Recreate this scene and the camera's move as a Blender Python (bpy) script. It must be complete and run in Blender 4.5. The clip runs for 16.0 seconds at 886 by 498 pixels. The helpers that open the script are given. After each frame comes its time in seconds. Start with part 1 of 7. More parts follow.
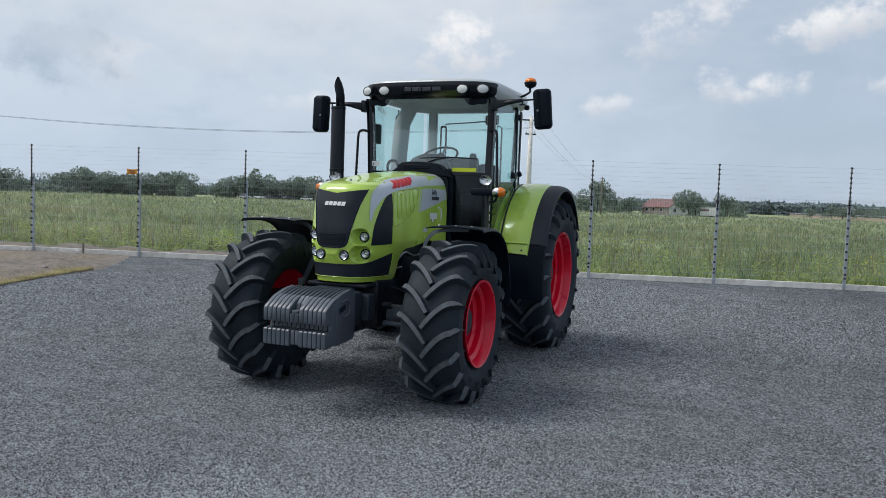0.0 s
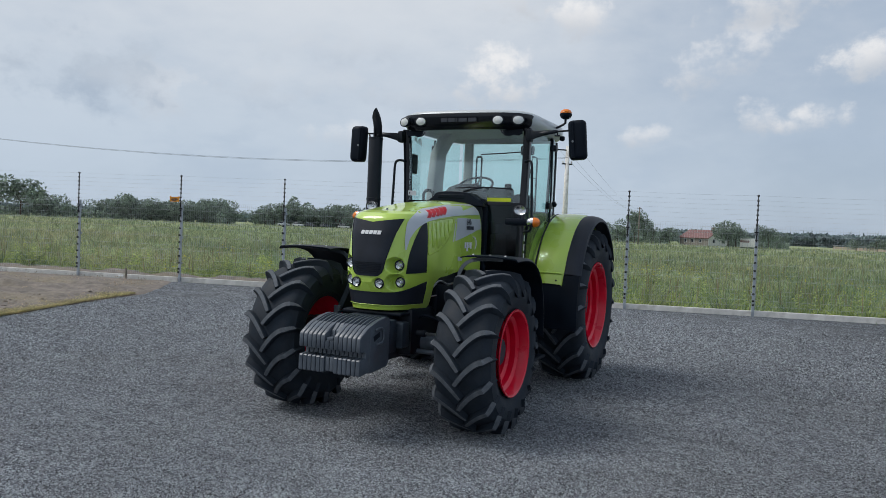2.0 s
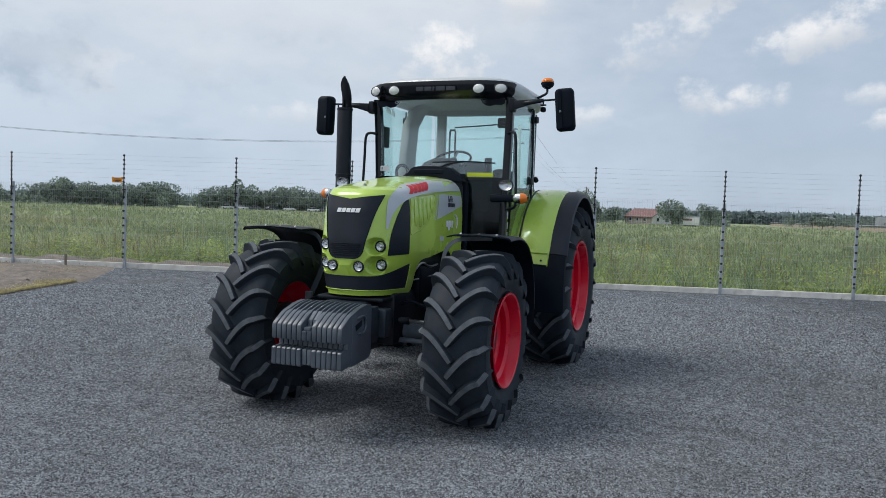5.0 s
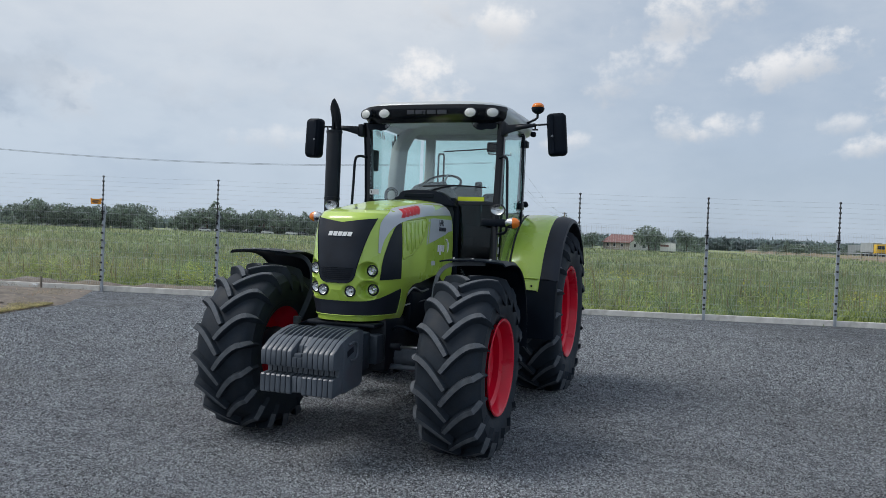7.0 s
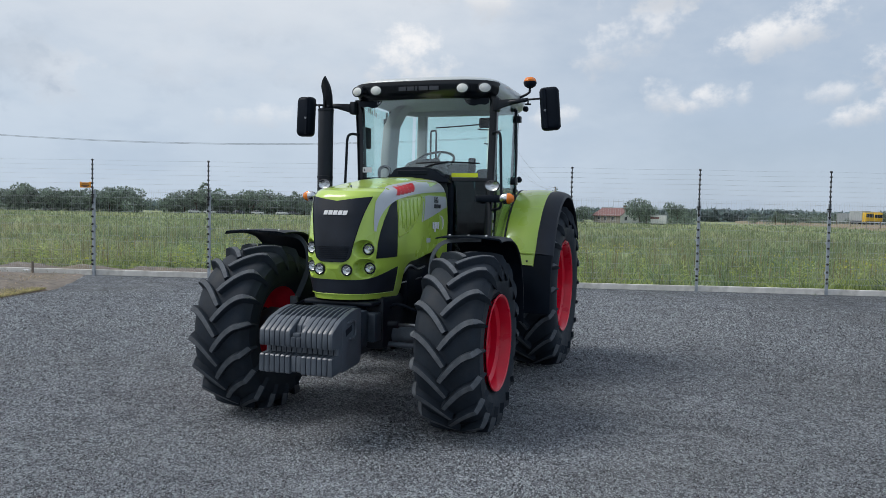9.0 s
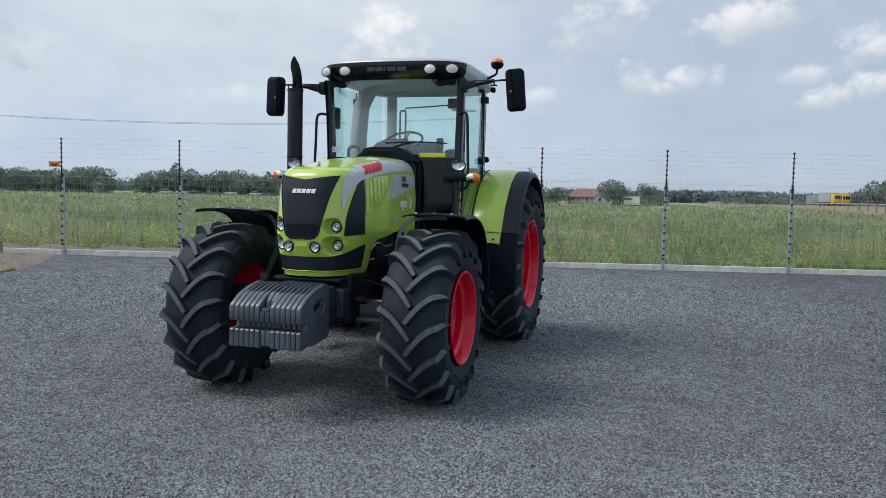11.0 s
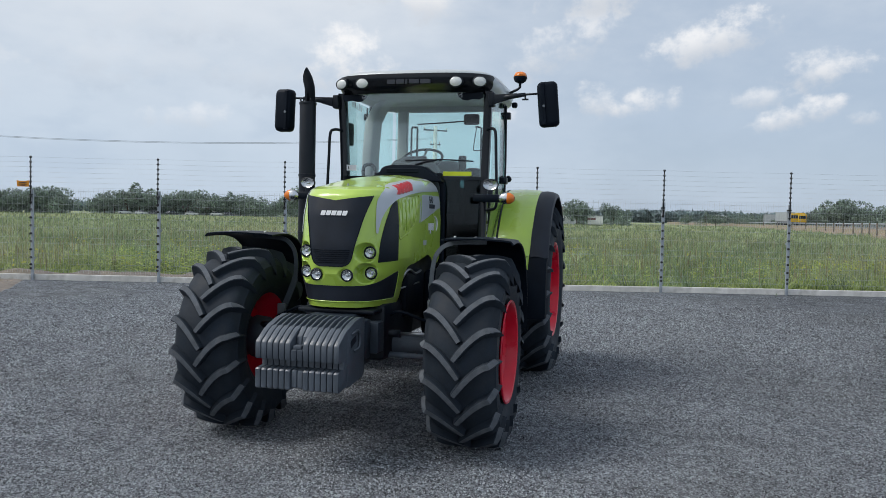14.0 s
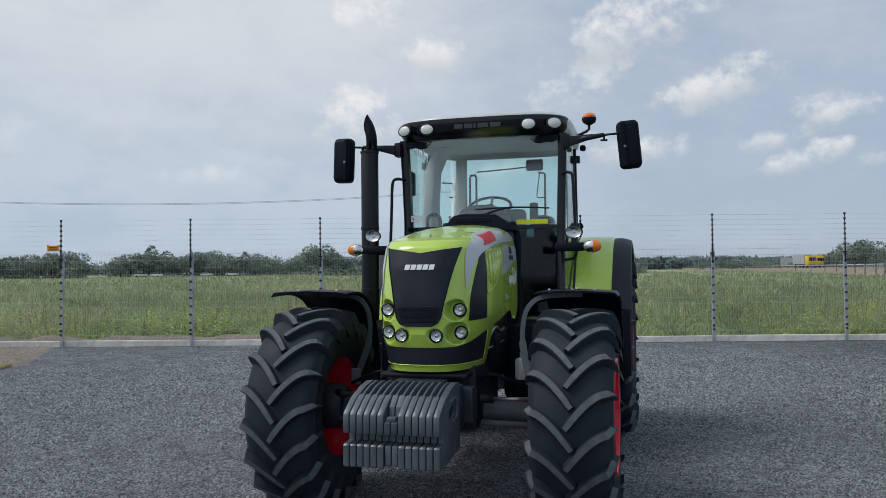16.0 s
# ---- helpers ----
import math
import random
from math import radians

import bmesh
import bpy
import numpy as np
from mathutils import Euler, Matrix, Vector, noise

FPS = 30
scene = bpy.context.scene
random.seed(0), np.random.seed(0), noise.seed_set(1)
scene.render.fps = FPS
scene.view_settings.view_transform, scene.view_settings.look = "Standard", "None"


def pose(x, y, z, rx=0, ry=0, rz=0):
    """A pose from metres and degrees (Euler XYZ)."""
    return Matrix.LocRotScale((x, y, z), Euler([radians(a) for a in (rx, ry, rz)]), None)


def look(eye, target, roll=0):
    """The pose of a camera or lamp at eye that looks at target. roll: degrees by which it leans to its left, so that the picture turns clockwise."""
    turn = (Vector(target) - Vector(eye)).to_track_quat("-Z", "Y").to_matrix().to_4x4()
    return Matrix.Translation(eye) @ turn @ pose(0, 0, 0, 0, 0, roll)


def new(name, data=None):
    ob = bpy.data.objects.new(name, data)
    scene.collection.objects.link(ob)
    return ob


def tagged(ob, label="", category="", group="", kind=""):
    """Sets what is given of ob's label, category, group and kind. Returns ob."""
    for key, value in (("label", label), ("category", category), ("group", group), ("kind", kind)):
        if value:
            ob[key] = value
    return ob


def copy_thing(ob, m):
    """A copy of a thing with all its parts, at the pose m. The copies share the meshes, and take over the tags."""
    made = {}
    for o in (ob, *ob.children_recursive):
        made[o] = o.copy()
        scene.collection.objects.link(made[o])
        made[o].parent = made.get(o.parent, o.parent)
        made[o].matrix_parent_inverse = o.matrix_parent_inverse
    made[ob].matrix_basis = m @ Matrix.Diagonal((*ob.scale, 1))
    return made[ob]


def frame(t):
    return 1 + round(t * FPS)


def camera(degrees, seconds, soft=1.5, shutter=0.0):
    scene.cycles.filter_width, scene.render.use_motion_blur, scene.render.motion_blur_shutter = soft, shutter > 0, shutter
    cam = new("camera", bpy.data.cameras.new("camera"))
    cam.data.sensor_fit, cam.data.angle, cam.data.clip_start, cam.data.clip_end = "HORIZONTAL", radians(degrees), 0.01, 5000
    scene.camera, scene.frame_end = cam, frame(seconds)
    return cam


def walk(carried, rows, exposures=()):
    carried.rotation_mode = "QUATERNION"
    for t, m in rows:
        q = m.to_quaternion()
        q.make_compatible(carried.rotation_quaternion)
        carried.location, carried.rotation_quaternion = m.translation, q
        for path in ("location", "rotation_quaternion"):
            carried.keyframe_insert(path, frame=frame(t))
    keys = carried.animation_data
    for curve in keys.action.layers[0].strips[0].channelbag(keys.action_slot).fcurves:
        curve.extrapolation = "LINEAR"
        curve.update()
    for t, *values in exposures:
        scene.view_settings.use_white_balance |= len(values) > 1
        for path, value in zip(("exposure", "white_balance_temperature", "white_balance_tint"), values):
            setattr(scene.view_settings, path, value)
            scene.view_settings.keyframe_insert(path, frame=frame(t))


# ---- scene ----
cam = camera(59.24, 16.0, soft=0.8)
# seconds, x, y, z, yaw, pitch, roll
ROWS = [
    (0.0, 3.443, -6.430, 1.694, 21.98, -3.51, -2.06),
    (0.5, 3.442, -6.460, 1.710, 22.91, -2.54, -1.90),
    (1.0, 3.445, -6.483, 1.716, 23.90, -1.72, -1.81),
    (1.5, 3.463, -6.490, 1.705, 24.46, -1.32, -2.05),
    (2.0, 3.478, -6.480, 1.700, 24.69, -1.50, -2.52),
    (2.5, 3.458, -6.472, 1.687, 24.63, -2.18, -3.04),
    (3.0, 3.383, -6.382, 1.662, 24.67, -3.05, -3.31),
    (3.5, 3.265, -6.215, 1.661, 24.50, -3.63, -3.04),
    (4.0, 3.184, -6.085, 1.669, 23.45, -3.75, -2.52),
    (4.5, 3.052, -6.056, 1.657, 21.84, -3.32, -2.01),
    (7.0, 2.794, -5.995, 1.646, 19.22, -0.87, -2.36),
    (7.5, 2.781, -5.989, 1.646, 18.79, -1.19, -2.01),
    (8.0, 2.768, -5.980, 1.645, 18.46, -1.68, -1.69),
    (8.5, 2.759, -5.989, 1.648, 18.37, -2.16, -1.39),
    (9.0, 2.758, -6.004, 1.646, 18.53, -2.56, -1.21),
    (9.5, 2.822, -6.064, 1.646, 18.52, -3.14, -1.10),
    (10.0, 2.962, -6.151, 1.641, 18.09, -3.79, -1.11),
    (12.5, 2.569, -6.018, 1.620, 15.33, -3.76, -1.45),
    (13.0, 2.453, -5.841, 1.617, 15.28, -3.52, -1.56),
    (13.5, 2.331, -5.782, 1.606, 14.69, -3.12, -1.55),
    (14.0, 2.135, -5.747, 1.632, 13.96, -2.39, -1.22),
    (14.5, 1.989, -5.689, 1.624, 13.70, -1.42, -0.75),
    (15.0, 1.832, -5.530, 1.610, 14.24, -0.29, -0.27),
    (15.5, 1.662, -5.384, 1.621, 14.99, 0.81, 0.23),
    (16.0, 1.472, -5.367, 1.622, 14.93, 1.53, 0.54),
]
walk(cam, [(t, pose(x, y, z, 0, 0, yaw) @ pose(0, 0, 0, 90 + pitch) @ pose(0, 0, 0, 0, 0, -roll)) for t, x, y, z, yaw, pitch, roll in ROWS],
     exposures=((0.0, 0.10), (1.0, -0.02), (2.0, -0.02), (3.0, 0.03), (4.5, 0.12), (7.0, 0.03), (9.0, 0.09), (13.0, 0.14), (14.5, 0.11), (15.5, 0.01), (16.0, -0.04)))

# ---- world, sun ----
SUN_AZ, SUN_EL = -114.0, 52.0
world = bpy.data.worlds.new("sky")
scene.world = world
world.use_nodes = True
W = world.node_tree
W.nodes.clear()


def wnode(kind, **inputs):
    n = W.nodes.new(kind)
    for key, value in inputs.items():
        slot = n.inputs[int(key[1:])] if key[0] == "i" and key[1:].isdigit() else n.inputs[key]
        if hasattr(value, "links"):
            W.links.new(value, slot)
        else:
            slot.default_value = value
    return n


def wmath(op, a, b=0.0, c=0.0, clamp=False):
    n = wnode("ShaderNodeMath", i0=a, i1=b, i2=c)
    n.operation, n.use_clamp = op, clamp
    return n.outputs[0]


def wmix(fac, a, b):
    n = W.nodes.new("ShaderNodeMix")
    n.data_type = "RGBA"
    for slot, value in ((0, fac), (6, a), (7, b)):
        if hasattr(value, "links"):
            W.links.new(value, n.inputs[slot])
        else:
            n.inputs[slot].default_value = value
    return n.outputs[2]


def wramp(x, lo, hi):
    n = wnode("ShaderNodeMapRange", i0=x, i1=lo, i2=hi, i3=0.0, i4=1.0)
    n.interpolation_type = "SMOOTHSTEP"
    return n.outputs[0]


coords = W.nodes.new("ShaderNodeTexCoord").outputs["Generated"]
xyz = wnode("ShaderNodeSeparateXYZ", i0=coords)
azimuth = wmath("MULTIPLY", wmath("ARCTAN2", xyz.outputs[0], xyz.outputs[1]), 57.2958)
elevation = wmath("MULTIPLY", wmath("ARCSINE", xyz.outputs[2]), 57.2958)
flat = wnode("ShaderNodeCombineXYZ", i0=wmath("MULTIPLY", azimuth, 0.1), i1=wmath("MULTIPLY", elevation, 0.2), i2=0.0).outputs[0]


def wnoise(vector, scale, detail, rough, shift=0.0):
    moved = wnode("ShaderNodeVectorMath", i0=vector, i1=(shift, shift * 0.7, shift * 1.3)).outputs[0]
    return wnode("ShaderNodeTexNoise", Vector=moved, Scale=scale, Detail=detail, Roughness=rough).outputs["Fac"]


nishita = W.nodes.new("ShaderNodeTexSky")
nishita.sky_type, nishita.sun_disc = "NISHITA", False
nishita.sun_elevation, nishita.sun_rotation = radians(SUN_EL), radians(SUN_AZ)
blue = wnode("ShaderNodeVectorMath", i0=nishita.outputs[0], i1=(0.075, 0.075, 0.075))
blue.operation = "MULTIPLY"
# a thin veil of high cloud, denser to one side, over a pale blue sky
broad = wnoise(flat, 0.9, 4.0, 0.55, 3.0)
fine = wnoise(flat, 2.6, 6.0, 0.6, 9.0)
side = wramp(azimuth, 5.0, -30.0)
veil = wmath("ADD", wmath("MULTIPLY", side, 0.34), wmath("ADD", wmath("MULTIPLY", broad, 0.5), wmath("MULTIPLY", fine, 0.25)))
veil_mask = wramp(veil, 0.2, 0.85)
pale = wmix(0.80, blue.outputs[0], (0.47, 0.57, 0.71, 1))
high = wmix(wramp(elevation, 0.0, 22.0), (0.565, 0.665, 0.785, 1), (0.78, 0.81, 0.85, 1))
sky = wmix(wmath("MULTIPLY", veil_mask, 0.9), pale, high)
# bluish breaks low on the horizon and in the veil
breaks = wmath("MULTIPLY", wramp(wnoise(flat, 1.7, 5.0, 0.5, 17.0), 0.52, 0.74), wramp(elevation, 16.0, 5.0))
sky = wmix(wmath("MULTIPLY", breaks, 0.55), sky, (0.46, 0.56, 0.69, 1))
round_c = wnode("ShaderNodeCombineXYZ", i0=wmath("MULTIPLY", azimuth, 0.16), i1=wmath("MULTIPLY", elevation, 0.19), i2=0.0).outputs[0]
ragged = wmath("SUBTRACT", wnoise(round_c, 5.0, 8.0, 0.60, 1.0), 0.5)
billow = wmath("SUBTRACT", wnoise(round_c, 2.3, 4.0, 0.5, 5.0), 0.5)


def puff(sky, az, el, wide, tall, lean, bright, grey=0.0):
    """One cloud: bright ragged top, greyer base."""
    wide, tall = wide * 1.2, tall * 1.45
    da, de = wmath("SUBTRACT", azimuth, az), wmath("SUBTRACT", elevation, el)
    de = wmath("SUBTRACT", de, wmath("MULTIPLY", da, lean))
    q = wmath("ADD", wmath("POWER", wmath("ABSOLUTE", wmath("DIVIDE", da, wide)), 2.0), wmath("POWER", wmath("ABSOLUTE", wmath("DIVIDE", de, tall)), 2.0))
    q = wmath("ADD", q, wmath("ADD", wmath("MULTIPLY", ragged, 4.0), wmath("MULTIPLY", billow, 5.0)))
    mask = wmath("MULTIPLY", wramp(q, 1.5, -0.9), bright)
    lit = wramp(wmath("DIVIDE", de, tall), -0.9, 0.5)
    tone = wmix(lit, (0.60 - grey * 0.7, 0.64 - grey * 0.5, 0.70 - grey * 0.25, 1), (0.92 - grey * 1.6, 0.92 - grey * 1.3, 0.93 - grey * 0.95, 1))
    return wmix(mask, sky, tone)


for cloud in (
    (-21.4, 10.7, 2.4, 1.7, 0.0, 0.95), (-5.4, 12.4, 2.9, 1.1, 0.32, 0.7), (4.6, 12.3, 3.0, 0.9, 0.3, 0.75), (-3.4, 8.4, 1.6, 0.8, 0.0, 0.7),
    (0.3, 8.2, 1.8, 0.7, 0.12, 0.75), (-10.9, 7.1, 1.5, 0.55, 0.1, 0.6), (11.5, 10.1, 2.2, 0.8, 0.05, 0.85), (10.4, 7.3, 2.4, 0.55, 0.25, 0.8),
    (5.0, 12.7, 3.0, 0.9, 0.25, 0.7), (-1.2, 16.8, 4.0, 1.5, 0.16, 0.95), (-15.4, 15.5, 1.7, 1.3, 0.0, 0.95), (-20.4, 17.4, 2.0, 1.9, 0.0, 0.95),
    (14.2, 7.0, 0.8, 0.45, 0.0, 0.6), (7.6, 8.4, 1.6, 0.5, 0.1, 0.6), (-32.0, 6.6, 2.2, 0.6, 0.0, 0.4), (-45.5, 8.6, 2.6, 1.3, 0.0, 0.5),
):
    sky = puff(sky, *cloud)
for cloud in ((-49.0, 9.3, 4.2, 1.6, 0.05, 1.0, 0.25), (-27.0, 9.4, 3.0, 0.9, 0.0, 0.5, 0.18), (-33.0, 12.5, 4.5, 0.9, 0.1, 0.45, 0.16), (-46.6, 8.7, 2.6, 0.7, -0.1, 0.5, 0.2), (-38.2, 8.8, 2.4, 0.6, -0.05, 0.4, 0.2), (-36.0, 10.0, 5.0, 0.8, 0.0, 0.25, 0.12)):
    sky = puff(sky, *cloud)
below = wmix(wramp(elevation, -1.5, -0.2), (0.12, 0.13, 0.10, 1), sky)
W.links.new(wnode("ShaderNodeBackground", Color=below, Strength=0.94).outputs[0], wnode("ShaderNodeOutputWorld").inputs[0])

sun = new("sun", bpy.data.lights.new("sun", "SUN"))
sun.data.energy, sun.data.angle, sun.data.color = 1.95, radians(28), (1.0, 0.975, 0.945)
a, e = radians(SUN_AZ), radians(SUN_EL)
sun.matrix_world = look((30 * math.sin(a) * math.cos(e), 30 * math.cos(a) * math.cos(e), 30 * math.sin(e)), (0, 0, 0))


# ---- materials ----
def surface(name, base, rough=0.6, metal=0.0, vary=0.25, scale=6.0, fine=60.0, bump=0.15, coat=0.0, dust=None, random=0.0, island=0.0, second=None, spec=0.5):
    """Principled surface whose colour wanders at a broad and a fine scale, with fine relief."""
    m = bpy.data.materials.new(name)
    m.use_nodes = True
    t = m.node_tree
    p = t.nodes["Principled BSDF"]
    c = t.nodes.new("ShaderNodeTexCoord").outputs["Object"]

    def noise_at(s, detail=4.0):
        n = t.nodes.new("ShaderNodeTexNoise")
        n.inputs["Scale"].default_value, n.inputs["Detail"].default_value = s, detail
        t.links.new(c, n.inputs["Vector"])
        return n.outputs["Fac"]

    def mixed(fac, a, b, blend="MIX"):
        n = t.nodes.new("ShaderNodeMix")
        n.data_type, n.blend_type = "RGBA", blend
        for slot, v in ((0, fac), (6, a), (7, b)):
            if hasattr(v, "links"):
                t.links.new(v, n.inputs[slot])
            else:
                n.inputs[slot].default_value = v
        return n.outputs[2]

    def ramped(x, lo, hi, a=0.0, b=1.0):
        n = t.nodes.new("ShaderNodeMapRange")
        t.links.new(x, n.inputs[0])
        for i, v in ((1, lo), (2, hi), (3, a), (4, b)):
            n.inputs[i].default_value = v
        return n.outputs[0]

    dark = tuple(v * (1 - vary) for v in base) + (1,)
    light = tuple(min(1, v * (1 + vary)) for v in base) + (1,)
    broad_n, fine_n = noise_at(scale), noise_at(fine)
    colour = mixed(ramped(broad_n, 0.3, 0.7), dark, light)
    if second:
        colour = mixed(ramped(noise_at(scale * 0.35, 5.0), 0.45, 0.62), colour, (*second, 1))
    colour = mixed(ramped(fine_n, 0.3, 0.75, 0.0, min(1.0, vary * 1.6)), colour, tuple(v * 0.6 for v in base) + (1,))
    if dust:
        colour = mixed(ramped(noise_at(scale * 2.3, 6.0), 0.45, 0.75, 0.0, dust[3]), colour, (*dust[:3], 1))
    for amount, node, out in ((random, "ShaderNodeObjectInfo", "Random"), (island, "ShaderNodeNewGeometry", "Random Per Island")):
        if amount:
            r = t.nodes.new(node).outputs[out]
            h = t.nodes.new("ShaderNodeHueSaturation")
            t.links.new(ramped(r, 0, 1, 1 - amount, 1 + amount), h.inputs["Value"])
            t.links.new(ramped(r, 0, 1, 0.5 + 0.05 * amount, 0.5 - 0.05 * amount), h.inputs["Hue"])
            t.links.new(colour, h.inputs["Color"])
            colour = h.outputs[0]
    t.links.new(colour, p.inputs["Base Color"])
    t.links.new(ramped(broad_n, 0.3, 0.7, rough * 0.85, min(1, rough * 1.15)), p.inputs["Roughness"])
    p.inputs["Metallic"].default_value, p.inputs["Specular IOR Level"].default_value = metal, spec
    p.inputs["Coat Weight"].default_value, p.inputs["Coat Roughness"].default_value = coat, 0.06
    if bump:
        b = t.nodes.new("ShaderNodeBump")
        b.inputs["Strength"].default_value, b.inputs["Distance"].default_value = bump, 0.35 / fine
        t.links.new(fine_n, b.inputs["Height"])
        t.links.new(b.outputs[0], p.inputs["Normal"])
    return m


def pane(name, tint, gloss=0.12, rough=0.02):
    """Tinted sheet glass: lets light straight through and mirrors more at a slant."""
    m = bpy.data.materials.new(name)
    m.use_nodes = True
    t = m.node_tree
    t.nodes.clear()
    out, mix = t.nodes.new("ShaderNodeOutputMaterial"), t.nodes.new("ShaderNodeMixShader")
    clear, shine, f = t.nodes.new("ShaderNodeBsdfTransparent"), t.nodes.new("ShaderNodeBsdfGlossy"), t.nodes.new("ShaderNodeLayerWeight")
    clear.inputs[0].default_value, shine.inputs["Roughness"].default_value = (*tint, 1), rough
    f.inputs[0].default_value = 0.5
    curve, lift = t.nodes.new("ShaderNodeMath"), t.nodes.new("ShaderNodeMath")
    curve.operation, lift.operation = "POWER", "MULTIPLY_ADD"
    curve.inputs[1].default_value, lift.inputs[1].default_value, lift.inputs[2].default_value = 5.0, 0.9, gloss
    t.links.new(f.outputs["Facing"], curve.inputs[0])
    t.links.new(curve.outputs[0], lift.inputs[0])
    t.links.new(lift.outputs[0], mix.inputs[0])
    t.links.new(clear.outputs[0], mix.inputs[1])
    t.links.new(shine.outputs[0], mix.inputs[2])
    t.links.new(mix.outputs[0], out.inputs[0])
    return m


GREEN = surface("seed_green_paint", (0.445, 0.630, 0.085), 0.28, vary=0.05, scale=2.0, fine=300, bump=0.010, coat=0.8)
# the same green darkened, shade of recessed and inner panels in the colour
SHADEGREEN = surface("green_paint_shaded", (0.36, 0.48, 0.05), 0.35, vary=0.05, fine=300, bump=0.02, coat=0.3)
GREY_DECAL = surface("silver_grey_decal", (0.52, 0.56, 0.60), 0.35, vary=0.05, scale=3, fine=300, bump=0.01, coat=0.4)
RED_DECAL = surface("red_decal", (0.55, 0.02, 0.03), 0.4, vary=0.05, bump=0.0)
WHITE_DECAL = surface("white_decal", (0.78, 0.79, 0.80), 0.4, vary=0.04, bump=0.0)
INK = surface("dark_print", (0.03, 0.035, 0.05), 0.5, vary=0.05, bump=0.0)
GRILLE = surface("black_perforated_grille", (0.009, 0.0145, 0.025), 0.5, vary=0.35, scale=9, fine=420, bump=0.6, spec=0.3)
PLASTIC = surface("black_plastic", (0.0060, 0.0100, 0.0175), 0.45, vary=0.25, scale=5, fine=220, bump=0.08, spec=0.10)
GLOSSBLACK = surface("gloss_black_paint", (0.005, 0.007, 0.011), 0.2, vary=0.2, fine=200, bump=0.01, coat=0.2, spec=0.3)
FLARE = surface("grey_black_rubber_flare", (0.018, 0.023, 0.035), 0.55, vary=0.25, scale=4, fine=200, bump=0.1, spec=0.3)
RUBBER = surface("tyre_rubber", (0.0185, 0.0265, 0.038), 0.70, vary=0.3, scale=6, fine=120, bump=0.25, dust=(0.034, 0.038, 0.044, 0.4), spec=0.26)
TREAD = surface("worn_tread_rubber", (0.098, 0.110, 0.126), 0.85, vary=0.3, scale=14, fine=160, bump=0.5, dust=(0.14, 0.14, 0.145, 0.5), spec=0.25)
RED = surface("red_rim_paint", (0.70, 0.004, 0.030), 0.30, vary=0.10, scale=5, fine=200, bump=0.02, coat=0.45, spec=0.2)
IRON = surface("grey_painted_cast_iron", (0.078, 0.094, 0.116), 0.36, vary=0.18, scale=7, fine=180, bump=0.25, dust=(0.075, 0.086, 0.102, 0.3))
AXLE = surface("blue_grey_axle_paint", (0.10, 0.122, 0.15), 0.42, vary=0.2, scale=6, fine=120, bump=0.2, dust=(0.05, 0.055, 0.06, 0.4))
CHASSIS = surface("dark_grey_chassis_paint", (0.023, 0.034, 0.048), 0.5, vary=0.3, scale=7, fine=120, bump=0.2, dust=(0.06, 0.06, 0.065, 0.3), spec=0.3)
BLACKSTEEL = surface("matt_black_steel", (0.0065, 0.0108, 0.018), 0.45, vary=0.25, scale=8, fine=160, bump=0.1, spec=0.3)
STEEL = surface("bare_steel", (0.42, 0.43, 0.45), 0.35, 0.9, vary=0.2, scale=12, fine=160, bump=0.1)
BRACKET = surface("zinc_grey_bracket", (0.17, 0.19, 0.215), 0.5, 0.3, vary=0.2, scale=12, fine=160, bump=0.1)
ROOF = surface("pale_grey_roof_shell", (0.50, 0.54, 0.55), 0.35, vary=0.06, scale=3, fine=200, bump=0.02, coat=0.3)
INTERIOR = surface("grey_cab_trim", (0.46, 0.48, 0.49), 0.7, vary=0.10, scale=5, fine=160, bump=0.15)
DARKTRIM = surface("dark_cab_trim", (0.030, 0.035, 0.042), 0.6, vary=0.2, scale=6, fine=160, bump=0.15)
SEATCLOTH = surface("dark_seat_cloth", (0.14, 0.15, 0.165), 0.9, vary=0.25, scale=9, fine=260, bump=0.4)
CHROME = surface("lamp_reflector", (0.66, 0.68, 0.70), 0.22, 1.0, vary=0.06, scale=30, fine=200, bump=0.25)
LENS = surface("frosted_lamp_lens", (0.72, 0.74, 0.72), 0.2, vary=0.06, scale=40, fine=300, bump=0.2, coat=0.5)
ORANGE = surface("orange_lens", (0.80, 0.20, 0.012), 0.2, vary=0.1, scale=20, fine=200, bump=0.05, coat=0.5)
STICKER = surface("yellow_green_sticker", (0.62, 0.72, 0.02), 0.5, vary=0.05, bump=0.0)
def leafy(m, through_part=0.45):
    """Makes a thin-leaf material pass light on to its other side."""
    t = m.node_tree
    p, out = t.nodes["Principled BSDF"], t.nodes["Material Output"]
    mix, back = t.nodes.new("ShaderNodeMixShader"), t.nodes.new("ShaderNodeBsdfTranslucent")
    t.links.new(p.inputs["Base Color"].links[0].from_socket, back.inputs[0])
    mix.inputs[0].default_value = through_part
    t.links.new(p.outputs[0], mix.inputs[1])
    t.links.new(back.outputs[0], mix.inputs[2])
    t.links.new(mix.outputs[0], out.inputs[0])
    return m


GLASS = pane("green_tinted_glass", (0.88, 0.985, 0.97), 0.04)
FRONTGLASS = pane("windscreen_glass", (0.93, 0.99, 0.985), 0.10)
LOWGLASS = pane("dark_lower_glass", (0.25, 0.36, 0.37), 0.035)
LAMPGLASS = pane("clear_lamp_glass", (0.97, 0.98, 0.98), 0.05)
MIRROR = surface("mirror_glass", (0.7, 0.72, 0.74), 0.03, 1.0, vary=0.02, bump=0.0)



